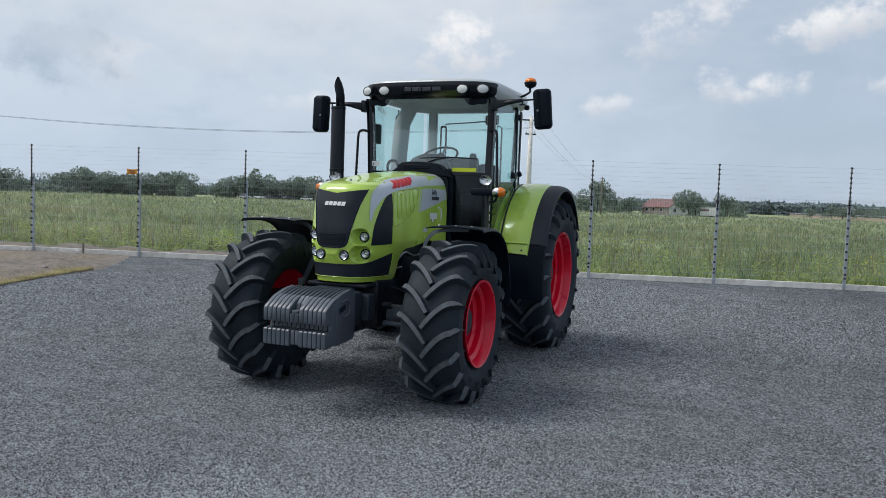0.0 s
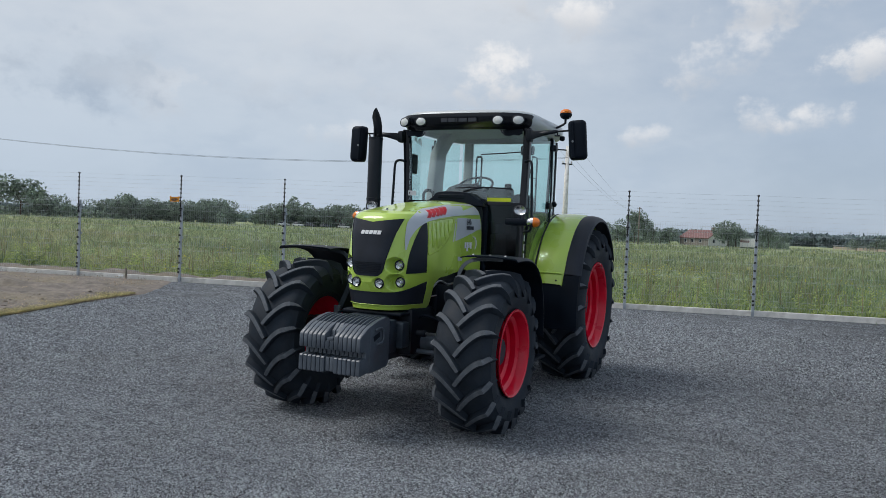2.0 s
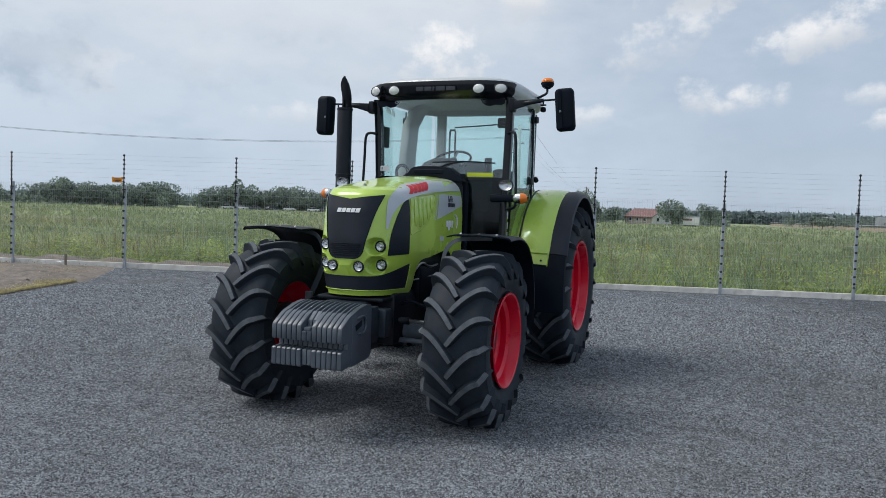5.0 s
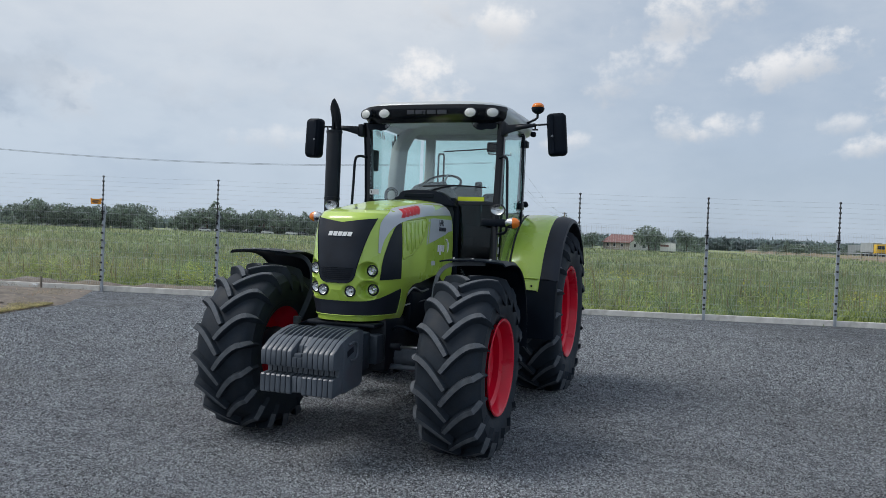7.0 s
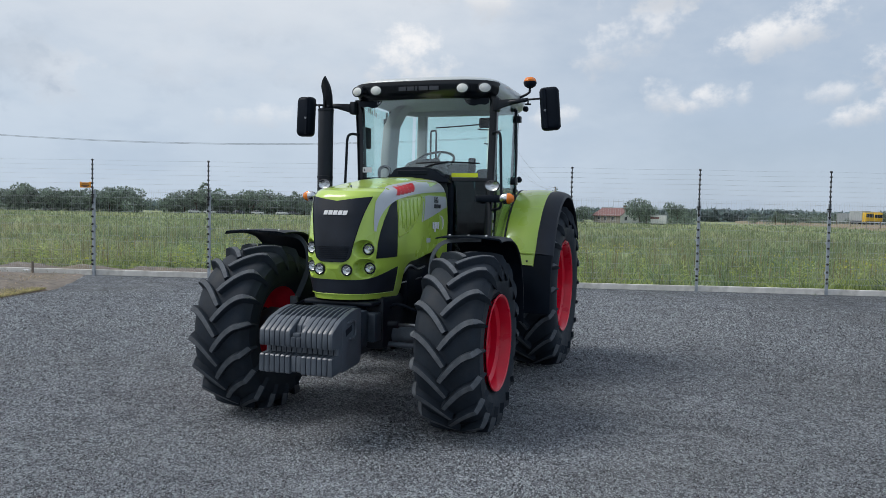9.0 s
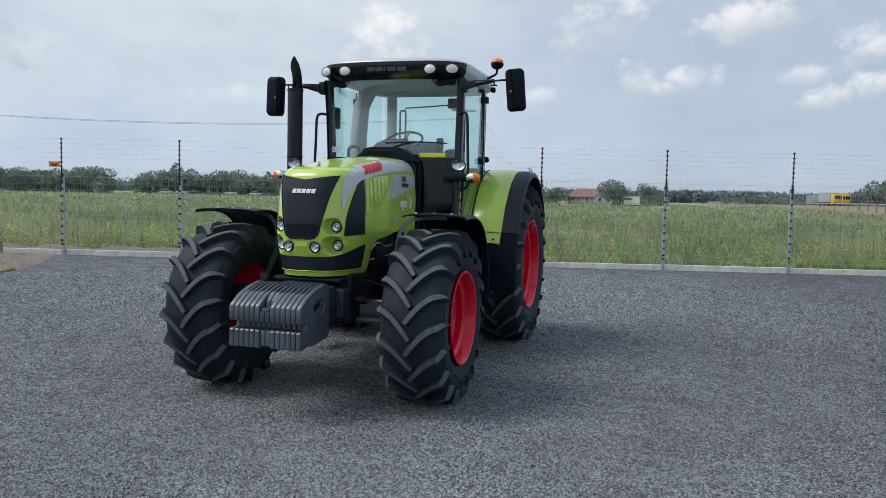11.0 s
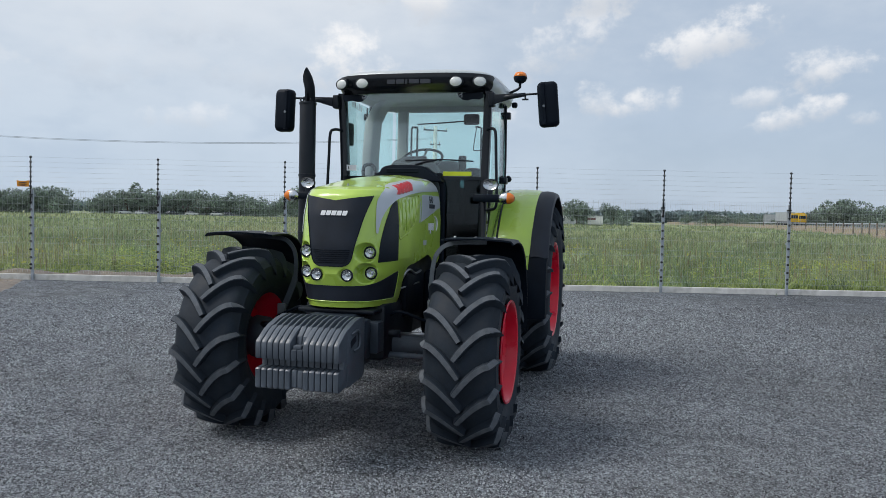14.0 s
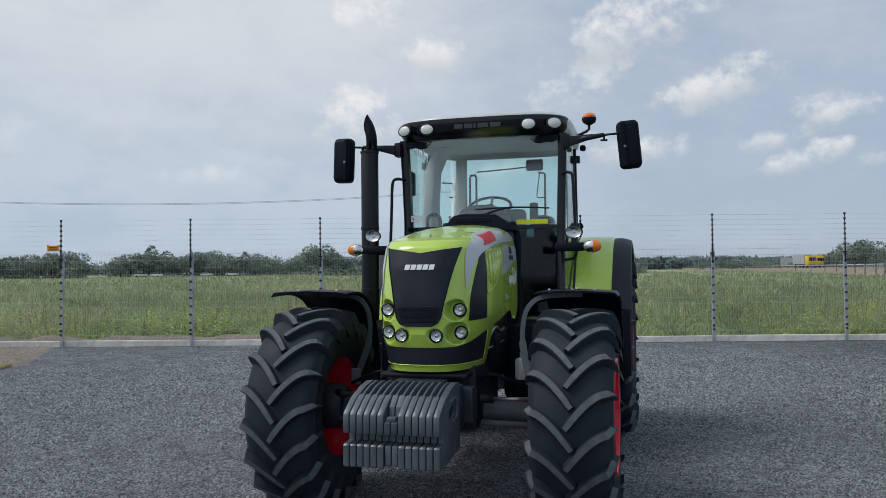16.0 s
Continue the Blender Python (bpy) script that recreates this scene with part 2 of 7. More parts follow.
def side_shade(m):
    """Broad soft shade painted into the gravel along one side, with a ragged border."""
    t = m.node_tree
    p = t.nodes["Principled BSDF"]
    c = t.nodes.new("ShaderNodeTexCoord").outputs["Object"]
    n = t.nodes.new("ShaderNodeTexNoise")
    n.inputs["Scale"].default_value, n.inputs["Detail"].default_value = 0.5, 5.0
    t.links.new(c, n.inputs["Vector"])
    xyz = t.nodes.new("ShaderNodeSeparateXYZ")
    t.links.new(c, xyz.inputs[0])
    edge = t.nodes.new("ShaderNodeMath")
    edge.operation = "MULTIPLY_ADD"
    t.links.new(n.outputs["Fac"], edge.inputs[0])
    edge.inputs[1].default_value = 4.0
    t.links.new(xyz.outputs[0], edge.inputs[2])
    fade = t.nodes.new("ShaderNodeMapRange")
    fade.interpolation_type = "SMOOTHSTEP"
    t.links.new(edge.outputs[0], fade.inputs[0])
    for i, v in ((1, 3.8), (2, 7.5), (3, 1.06), (4, 0.82)):
        fade.inputs[i].default_value = v
    h = t.nodes.new("ShaderNodeHueSaturation")
    t.links.new(p.inputs["Base Color"].links[0].from_socket, h.inputs["Color"])
    t.links.new(fade.outputs[0], h.inputs["Value"])
    t.links.new(h.outputs[0], p.inputs["Base Color"])
    return m


def stones(name, low, high, tint):
    """Crushed stone: cells of uneven grey, joints in between, broad dusty and darker zones."""
    m = bpy.data.materials.new(name)
    m.use_nodes = True
    t = m.node_tree
    p = t.nodes["Principled BSDF"]
    c = t.nodes.new("ShaderNodeTexCoord").outputs["Object"]

    def node(kind, **values):
        n = t.nodes.new(kind)
        for key, v in values.items():
            slot = n.inputs[int(key[1:])] if key[1:].isdigit() else n.inputs[key]
            if hasattr(v, "links"):
                t.links.new(v, slot)
            else:
                slot.default_value = v
        return n

    def ramp(x, a, b, lo=0.0, hi=1.0):
        return node("ShaderNodeMapRange", i0=x, i1=a, i2=b, i3=lo, i4=hi).outputs[0]

    cells = node("ShaderNodeTexVoronoi", Vector=c, Scale=88.0)
    big = node("ShaderNodeTexVoronoi", Vector=c, Scale=46.0)
    grey = node("ShaderNodeSeparateColor", i0=cells.outputs["Color"]).outputs[0]
    grey2 = node("ShaderNodeSeparateColor", i0=big.outputs["Color"]).outputs[1]
    zone = node("ShaderNodeTexNoise", Vector=c, Scale=0.55, Detail=5.0).outputs["Fac"]
    band = node("ShaderNodeTexNoise", Vector=node("ShaderNodeVectorMath", i0=c, i1=(0.5, 2.2, 1.0)).outputs[0], Scale=0.9, Detail=4.0)
    t.nodes[band.inputs["Vector"].links[0].from_node.name].operation = "MULTIPLY"
    f = node("ShaderNodeMath", i0=ramp(grey, 0, 1, 0.0, 0.62), i1=ramp(grey2, 0, 1, 0.0, 0.38))
    mix = t.nodes.new("ShaderNodeMix")
    mix.data_type = "RGBA"
    f = node("ShaderNodeMath", i0=f.outputs[0], i1=1.7)
    f.operation = "POWER"
    t.links.new(f.outputs[0], mix.inputs[0])
    mix.inputs[6].default_value, mix.inputs[7].default_value = (*low, 1), (*high, 1)
    warm = t.nodes.new("ShaderNodeMix")
    warm.data_type = "RGBA"
    t.links.new(ramp(zone, 0.45, 0.75, 0.0, 0.35), warm.inputs[0])
    t.links.new(mix.outputs[2], warm.inputs[6])
    warm.inputs[7].default_value = (*tint, 1)
    shade = node("ShaderNodeHueSaturation", Color=warm.outputs[2])
    clump = node("ShaderNodeTexNoise", Vector=c, Scale=5.5, Detail=5.0, Roughness=0.65).outputs["Fac"]
    rut = node("ShaderNodeTexNoise", Vector=c, Scale=1.6, Detail=6.0, Roughness=0.6).outputs["Fac"]
    tone = node("ShaderNodeMath", i0=ramp(band.outputs["Fac"], 0.3, 0.7, 0.92, 1.07), i1=ramp(clump, 0.3, 0.7, 0.78, 1.22))
    tone.operation = "MULTIPLY"
    tone = node("ShaderNodeMath", i0=tone.outputs[0], i1=ramp(rut, 0.34, 0.52, 0.88, 1.03))
    tone.operation = "MULTIPLY"
    # hollows of the furrows also darkened in the tone, as shade
    long_c = node("ShaderNodeVectorMath", i0=c, i1=(1.1, 8.0, 1.0))
    long_c.operation = "MULTIPLY"
    furrow = node("ShaderNodeTexNoise", Vector=long_c.outputs[0], Scale=1.0, Detail=4.0, Roughness=0.6).outputs["Fac"]
    tone = node("ShaderNodeMath", i0=tone.outputs[0], i1=ramp(furrow, 0.36, 0.56, 0.80, 1.07))
    tone.operation = "MULTIPLY"
    t.links.new(tone.outputs[0], shade.inputs["Value"])
    t.links.new(shade.outputs[0], p.inputs["Base Color"])
    p.inputs["Roughness"].default_value = 0.95
    bump = node("ShaderNodeBump", Strength=1.0, Distance=0.020, Height=node("ShaderNodeMath", i0=cells.outputs["Distance"], i1=big.outputs["Distance"]).outputs[0])
    bump.invert = True
    heap = node("ShaderNodeTexNoise", Vector=c, Scale=12.0, Detail=5.0, Roughness=0.72).outputs["Fac"]
    rough_bump = node("ShaderNodeBump", Strength=1.0, Distance=0.10, Height=heap, Normal=bump.outputs[0])
    lines = node("ShaderNodeBump", Strength=0.8, Distance=0.10, Height=furrow, Normal=rough_bump.outputs[0])
    t.links.new(lines.outputs[0], p.inputs["Normal"])
    return m


# both gravel colours carry the tractor's soft side shadow
GRAVEL = side_shade(stones("grey_gravel", (0.040, 0.048, 0.058), (0.560, 0.600, 0.655), (0.20, 0.205, 0.195)))
CHIP = side_shade(surface("gravel_chip", (0.285, 0.302, 0.326), 0.9, vary=0.15, scale=0.8, fine=200, bump=0.2, island=0.85))
SOIL = surface("bare_brown_soil", (0.195, 0.168, 0.145), 0.95, vary=0.5, scale=3.2, fine=16, bump=1.0, second=(0.23, 0.195, 0.135), dust=(0.29, 0.245, 0.20, 0.6))
STUBBLE = leafy(surface("brown_stubble", (0.36, 0.29, 0.20), 0.9, vary=0.35, scale=3, fine=40, bump=0.0, island=0.6))
DRYGRASS = leafy(surface("dry_yellow_grass", (0.52, 0.47, 0.25), 0.9, vary=0.3, scale=3, fine=40, bump=0.3, island=0.4))
MEADOW = surface("meadow_ground", (0.265, 0.325, 0.155), 0.95, vary=0.3, scale=0.06, fine=2.0, bump=0.3, second=(0.31, 0.31, 0.155))
BLADE = leafy(surface("meadow_grass", (0.262, 0.350, 0.188), 0.8, vary=0.45, scale=0.45, fine=2.0, bump=0.0, island=0.45, second=(0.45, 0.44, 0.25)), 0.5)
FARBLADE = leafy(surface("pale_meadow_grass", (0.295, 0.365, 0.205), 0.85, vary=0.4, scale=0.16, fine=1.2, bump=0.0, island=0.45, second=(0.41, 0.42, 0.24)))
WEED = leafy(surface("bright_weed_leaf", (0.36, 0.44, 0.155), 0.7, vary=0.25, scale=0.5, fine=5, bump=0.0, island=0.4))
SEEDHEAD = leafy(surface("brown_seed_heads", (0.30, 0.26, 0.15), 0.9, vary=0.3, scale=0.5, fine=5, bump=0.0, island=0.3))
PETAL = leafy(surface("yellow_petals", (0.52, 0.52, 0.10), 0.7, vary=0.2, scale=0.5, fine=5, bump=0.0, island=0.2))
CONCRETE = surface("pale_concrete", (0.78, 0.755, 0.71), 0.9, vary=0.12, scale=2.5, fine=60, bump=0.3, random=0.07, dust=(0.34, 0.32, 0.28, 0.5))
GALV = surface("galvanised_steel", (0.42, 0.46, 0.51), 0.5, 0.4, vary=0.18, scale=6, fine=90, bump=0.1)
WIRE = surface("galvanised_wire", (0.40, 0.44, 0.46), 0.5, 0.1, vary=0.1, bump=0.0)
FIBRE = surface("black_insulator_rod", (0.012, 0.013, 0.016), 0.5, vary=0.2, bump=0.0)
SIGNORANGE = surface("orange_sign_plastic", (0.75, 0.30, 0.02), 0.5, vary=0.08, scale=8, bump=0.0)
# leaf colours of distant trees lifted towards grey-blue, in place of haze
LEAF = leafy(surface("hazy_broad_leaves", (0.250, 0.325, 0.262), 0.75, vary=0.3, scale=0.25, fine=2, bump=0.0, island=0.5), 0.35)
LEAFHAZE = leafy(surface("hazy_far_leaves", (0.225, 0.295, 0.300), 0.8, vary=0.2, scale=0.03, fine=0.6, bump=0.0, island=0.3), 0.35)
BARK = surface("grey_brown_bark", (0.11, 0.085, 0.065), 0.95, vary=0.3, scale=3, fine=20, bump=0.6)
# tile red muted in the colour for haze over the distance
REDTILE = surface("red_roof_tiles", (0.225, 0.125, 0.118), 0.85, vary=0.25, scale=1.2, fine=6, bump=0.4)
RENDERWALL = surface("white_plaster", (0.72, 0.72, 0.70), 0.9, vary=0.08, scale=0.8, fine=12, bump=0.1)
OLDWALL = surface("grey_board_wall", (0.22, 0.20, 0.18), 0.9, vary=0.2, scale=1.0, fine=12, bump=0.2)
DARKPANE = surface("dark_window_pane", (0.03, 0.035, 0.045), 0.1, vary=0.1, bump=0.0)
YELLOWPAINT = surface("yellow_lorry_paint", (0.72, 0.46, 0.03), 0.4, vary=0.08, scale=1, fine=20, bump=0.0)
GREYTARP = surface("grey_lorry_tarpaulin", (0.36, 0.39, 0.41), 0.7, vary=0.08, scale=1, fine=10, bump=0.1)
WHITEPAINT = surface("white_car_paint", (0.50, 0.52, 0.54), 0.3, vary=0.05, bump=0.0, coat=0.4)
DARKPAINT = surface("dark_car_paint", (0.05, 0.055, 0.065), 0.3, vary=0.1, bump=0.0, coat=0.4)
EARTHBANK = surface("dry_earth_bank", (0.27, 0.21, 0.145), 0.95, vary=0.2, scale=0.15, fine=2, bump=0.3, second=(0.21, 0.20, 0.09))
ASPHALT = surface("asphalt", (0.06, 0.06, 0.062), 0.9, vary=0.2, scale=0.5, fine=10, bump=0.2)
WOODGREY = surface("weathered_wood", (0.20, 0.175, 0.145), 0.9, vary=0.3, scale=4, fine=40, bump=0.4)


# ---- building blocks ----
def thing(name, label, category, group="", at=(0, 0, 0)):
    ob = new(name)
    ob.location = at
    ob.empty_display_size = 0.1
    return tagged(ob, label, category, group)


def finish(name, bm, mats, sharp=35):
    limit = radians(sharp)
    for f in bm.faces:
        f.smooth = True
    for ed in bm.edges:
        if len(ed.link_faces) == 2:
            ed.smooth = ed.calc_face_angle(0.0) < limit
    me = bpy.data.meshes.new(name)
    bm.to_mesh(me)
    bm.free()
    for m in mats if isinstance(mats, (list, tuple)) else (mats,):
        me.materials.append(m)
    return me


def part(name, bm, mats, parent=None, label="", sharp=35):
    ob = new(name, finish(name, bm, mats, sharp))
    ob.parent = parent
    return tagged(ob, label)


def merge(bm, other, m=None):
    me = bpy.data.meshes.new("tmp")
    other.to_mesh(me)
    other.free()
    if m is not None:
        me.transform(m)
    bm.from_mesh(me)
    bpy.data.meshes.remove(me)


def box(bm, lo, hi, bevel=0.0, seg=2, m=None):
    b = bmesh.new()
    mid, size = [(p + q) / 2 for p, q in zip(lo, hi)], [q - p for p, q in zip(lo, hi)]
    bmesh.ops.create_cube(b, size=1, matrix=Matrix.Translation(mid) @ Matrix.Diagonal((*size, 1)))
    if bevel:
        bmesh.ops.bevel(b, geom=b.edges[:], offset=bevel, segments=seg, profile=0.5, affect="EDGES", clamp_overlap=True)
    merge(bm, b, m)
    return bm


def boxed(lo, hi, bevel=0.0, seg=2, m=None):
    return box(bmesh.new(), lo, hi, bevel, seg, m)


def loft(bm, rings, ring_closed=True, cap=True, flip=False):
    rows = [[bm.verts.new(p) for p in r] for r in rings]
    n = len(rows[0])
    for a, b in zip(rows, rows[1:]):
        for i in range(n if ring_closed else n - 1):
            j = (i + 1) % n
            q = (a[i], a[j], b[j], b[i])
            bm.faces.new(q[::-1] if flip else q)
    if cap and ring_closed:
        bm.faces.new(rows[0] if flip else rows[0][::-1])
        bm.faces.new(rows[-1][::-1] if flip else rows[-1])
    return rows


def curved(points, steps=6):
    """A smooth line through the points."""
    p = [Vector(q) for q in points]
    p = [2 * p[0] - p[1]] + p + [2 * p[-1] - p[-2]]
    out = []
    for i in range(1, len(p) - 2):
        for k in range(steps):
            t = k / steps
            out.append(0.5 * (2 * p[i] + (p[i + 1] - p[i - 1]) * t + (2 * p[i - 1] - 5 * p[i] + 4 * p[i + 1] - p[i + 2]) * t * t + (3 * p[i] - p[i - 1] - 3 * p[i + 1] + p[i + 2]) * t ** 3))
    return out + [p[-2]]


def tube(bm, points, r, seg=10, cap=True, flat=1.0):
    """A round (or flattened) bar along a line; r may be one radius for each point."""
    p = [Vector(q) for q in points]
    radii = r if isinstance(r, (list, tuple)) else [r] * len(p)
    side, rings = None, []
    for i, q in enumerate(p):
        d = (p[min(i + 1, len(p) - 1)] - p[max(i - 1, 0)]).normalized()
        if side is None:
            side = d.orthogonal().normalized() if abs(d.z) < 0.99 else Vector((1, 0, 0))
            if abs(d.z) < 0.99:
                side = d.cross(Vector((0, 0, 1))).normalized()
        side = (side - d * side.dot(d)).normalized()
        up = d.cross(side)
        rings.append([q + radii[i] * (math.cos(w) * side * flat + math.sin(w) * up) for w in (2 * math.pi * k / seg for k in range(seg))])
    loft(bm, rings, True, cap)
    return bm


def lathe(bm, profile, seg=32, m=None, closed=False):
    """Turns (radius, height) pairs about the z axis."""
    b = bmesh.new()
    rings = []
    for r, h in profile:
        if r < 1e-5:
            rings.append([b.verts.new((0, 0, h))])
        else:
            rings.append([b.verts.new((r * math.cos(2 * math.pi * k / seg), r * math.sin(2 * math.pi * k / seg), h)) for k in range(seg)])
    pairs = list(zip(rings, rings[1:])) + ([(rings[-1], rings[0])] if closed else [])
    for lo, hi in pairs:
        for k in range(seg):
            j = (k + 1) % seg
            if len(lo) == 1 and len(hi) > 1:
                b.faces.new((lo[0], hi[j], hi[k]))
            elif len(hi) == 1 and len(lo) > 1:
                b.faces.new((lo[k], lo[j], hi[0]))
            elif len(lo) > 1:
                b.faces.new((lo[k], lo[j], hi[j], hi[k]))
    bmesh.ops.recalc_face_normals(b, faces=b.faces[:])
    merge(bm, b, m)
    return bm


def prism(bm, outline, axis, lo, hi, bevel=0.0, m=None):
    """An outline in the two other axes, drawn out from lo to hi along the axis."""
    b = bmesh.new()
    place = {"x": lambda p, v: (v, p[0], p[1]), "y": lambda p, v: (p[0], v, p[1]), "z": lambda p, v: (p[0], p[1], v)}[axis]
    rows = loft(b, [[place(p, lo) for p in outline], [place(p, hi) for p in outline]])
    bmesh.ops.recalc_face_normals(b, faces=b.faces[:])
    if bevel:
        rims = [ed for ed in b.edges if any(len(f.verts) > 4 for f in ed.link_faces)] if len(outline) > 4 else b.edges[:]
        bmesh.ops.bevel(b, geom=rims, offset=bevel, segments=2, profile=0.5, affect="EDGES", clamp_overlap=True)
    merge(bm, b, m)
    return bm


def rounded(w, h, r, steps=4):
    """Outline of a rectangle of half sizes w, h with round corners."""
    out = []
    for cx, cy, a0 in ((w - r, h - r, 0), (r - w, h - r, 90), (r - w, r - h, 180), (w - r, r - h, 270)):
        for k in range(steps + 1):
            a = radians(a0 + 90 * k / steps)
            out.append((cx + r * math.cos(a), cy + r * math.sin(a)))
    return out


def sheet(bm, rows, thick, direction=None):
    """A surface of point rows given thickness along its normals."""
    b = bmesh.new()
    loft(b, rows, False, False)
    bmesh.ops.recalc_face_normals(b, faces=b.faces[:])
    bmesh.ops.solidify(b, geom=b.faces[:], thickness=thick)
    bmesh.ops.recalc_face_normals(b, faces=b.faces[:])
    merge(bm, b)
    return bm


def cloud_mesh(name, verts, faces, mat):
    """Many small pieces as one mesh, from arrays."""
    me = bpy.data.meshes.new(name)
    verts, faces = np.asarray(verts, dtype=np.float32), np.asarray(faces, dtype=np.int32)
    k = faces.shape[1]
    me.vertices.add(len(verts))
    me.vertices.foreach_set("co", verts.ravel())
    me.loops.add(faces.size)
    me.loops.foreach_set("vertex_index", faces.ravel())
    me.polygons.add(len(faces))
    me.polygons.foreach_set("loop_start", np.arange(0, faces.size, k, dtype=np.int32))
    me.update(calc_edges=True)
    me.materials.append(mat)
    return me


FACE_X = Matrix.Rotation(radians(90), 4, "Y")
FACE_FRONT = Matrix.Rotation(radians(90), 4, "X")

# ---- ground, fence line ----
FENCE_YAW, FENCE_STEP = 14.587, 2.556
U = Vector((math.cos(radians(FENCE_YAW)), math.sin(radians(FENCE_YAW)), 0))
N = Vector((-U.y, U.x, 0))
FENCE_0 = Vector((-12.188, 6.818, 0))
FENCE_S = FENCE_0.dot(N)


def ground_z(s):
    """Height of the yard and the field at s metres across the fence's direction."""
    if s < 0:
        return -0.083 + 0.006 * s
    bank = min(1.0, max(0.0, 1 - (FENCE_S - s) / 1.6)) if s < FENCE_S else 0.0
    return -0.083 + 0.02186 * min(s, FENCE_S + 1) - 0.0002 * max(0, min(s, 250) - 40) + 0.055 * bank * bank * (3 - 2 * bank)


# the posts do not stand quite evenly
SET_OFF = {1: 0.066, 2: 0.040, 3: 0.015, 4: -0.015, 5: -0.035, 6: -0.032, 7: -0.024}


def at_fence(i, off=0.0, z=0.0):
    p = FENCE_0 + U * (FENCE_STEP * i + SET_OFF.get(i, 0.0)) + N * off
    return Vector((p.x, p.y, z))


def steps(*spans):
    out = []
    for lo, hi, d in spans:
        out += list(np.arange(lo, hi - 1e-6, d))
    return out + [spans[-1][1]]


def yard_rough(q, s):
    """Small swells of the yard, q metres along the fence and s across."""
    if abs(q) < 40 and -12 < s < 9:
        return 0.010 * noise.noise((q * 0.7, s * 0.9, 0)) + 0.018 * noise.noise((q * 0.16, s * 0.2, 4))
    return 0.0


rng = np.random.default_rng(7)
along = steps((-3000, -300, 450), (-300, -40, 20), (-40, -16, 2), (-16, 16, 0.5), (16, 40, 2), (40, 300, 20), (300, 3000, 450))
across = steps((-400, -40, 60), (-40, -10, 3), (-10, FENCE_S - 0.02, 0.5)) + steps((FENCE_S + 0.02, 30, 1.0), (30, 300, 10), (300, 4600, 430))
verts, faces, slots = [], [], []
for s in across:
    for q in along:
        p = U * q + N * s
        verts.append((p.x, p.y, ground_z(s) + yard_rough(q, s)))
k = len(along)
for i in range(len(across) - 1):
    for j in range(k - 1):
        faces.append((i * k + j, i * k + j + 1, (i + 1) * k + j + 1, (i + 1) * k + j))
        slots.append(0 if across[i + 1] < FENCE_S else 1)
me = cloud_mesh("ground", verts, faces, GRAVEL)
me.materials.append(MEADOW)
me.polygons.foreach_set("material_index", slots)
me.polygons.foreach_set("use_smooth", [True] * len(faces))
ground = tagged(new("ground", me), "flat yard of dark grey crushed gravel running into a meadow", "ground", kind="structure")

# loose stone chips over the yard, thickest where the camera passes
count = 290000
dist = 3.9 + 12.0 * rng.random(count) ** 1.9 - 2.4 * rng.random(count) ** 4
angle = np.radians(-58 + 82 * rng.random(count))
cx, cy = 2.6 + dist * np.sin(angle), -6.1 + dist * np.cos(angle)
s_all = cx * N.x + cy * N.y
ok = s_all < FENCE_S - 0.25
cx, cy, s_all = cx[ok], cy[ok], s_all[ok]
count = len(cx)
q_all = cx * U.x + cy * U.y
cz = np.array([ground_z(s) + yard_rough(q, s) for q, s in zip(q_all, s_all)])
size = (0.0046 + 0.0068 * rng.random(count) ** 2.0) * np.clip(dist[ok] / 7.0, 1.0, 1.7)
tet = np.array([(1, 0, -0.4), (-0.5, 0.87, -0.4), (-0.5, -0.87, -0.4), (0, 0, 0.75)])
spin = rng.random(count) * 6.283
tilt = (rng.random(count) - 0.5) * 1.6
cs, sn = np.cos(spin)[:, None], np.sin(spin)[:, None]
x0 = tet[None, :, 0] * (0.7 + 0.6 * rng.random((count, 4)))
y0 = tet[None, :, 1] * (0.7 + 0.6 * rng.random((count, 4)))
z0 = tet[None, :, 2] * (0.7 + 0.6 * rng.random((count, 4)))
z1 = z0 * np.cos(tilt)[:, None] + x0 * np.sin(tilt)[:, None]
x1 = x0 * np.cos(tilt)[:, None] - z0 * np.sin(tilt)[:, None]
pts = np.stack([cx[:, None] + size[:, None] * (x1 * cs - y0 * sn), cy[:, None] + size[:, None] * (x1 * sn + y0 * cs), cz[:, None] + size[:, None] * (z1 + 0.35)], -1).reshape(-1, 3)
tri = np.array([(0, 2, 1), (0, 1, 3), (1, 2, 3), (2, 0, 3)])
chips = new("gravel_chips", cloud_mesh("gravel_chips", pts, (tri[None] + 4 * np.arange(count)[:, None, None]).reshape(-1, 3), CHIP))
tagged(chips, "loose angular grey stone chips strewn over the yard", "gravel", kind="stuff")

EDGE_S, EDGE_Q = (0.5, 4.6, 6.1, 7.1, 7.9, 9.0, 10.0), (-7.25, -7.18, -7.22, -7.15, -7.12, -7.4, -7.7)

# bare soil in the corner by the fence, with a fringe of dry grass
rows = []
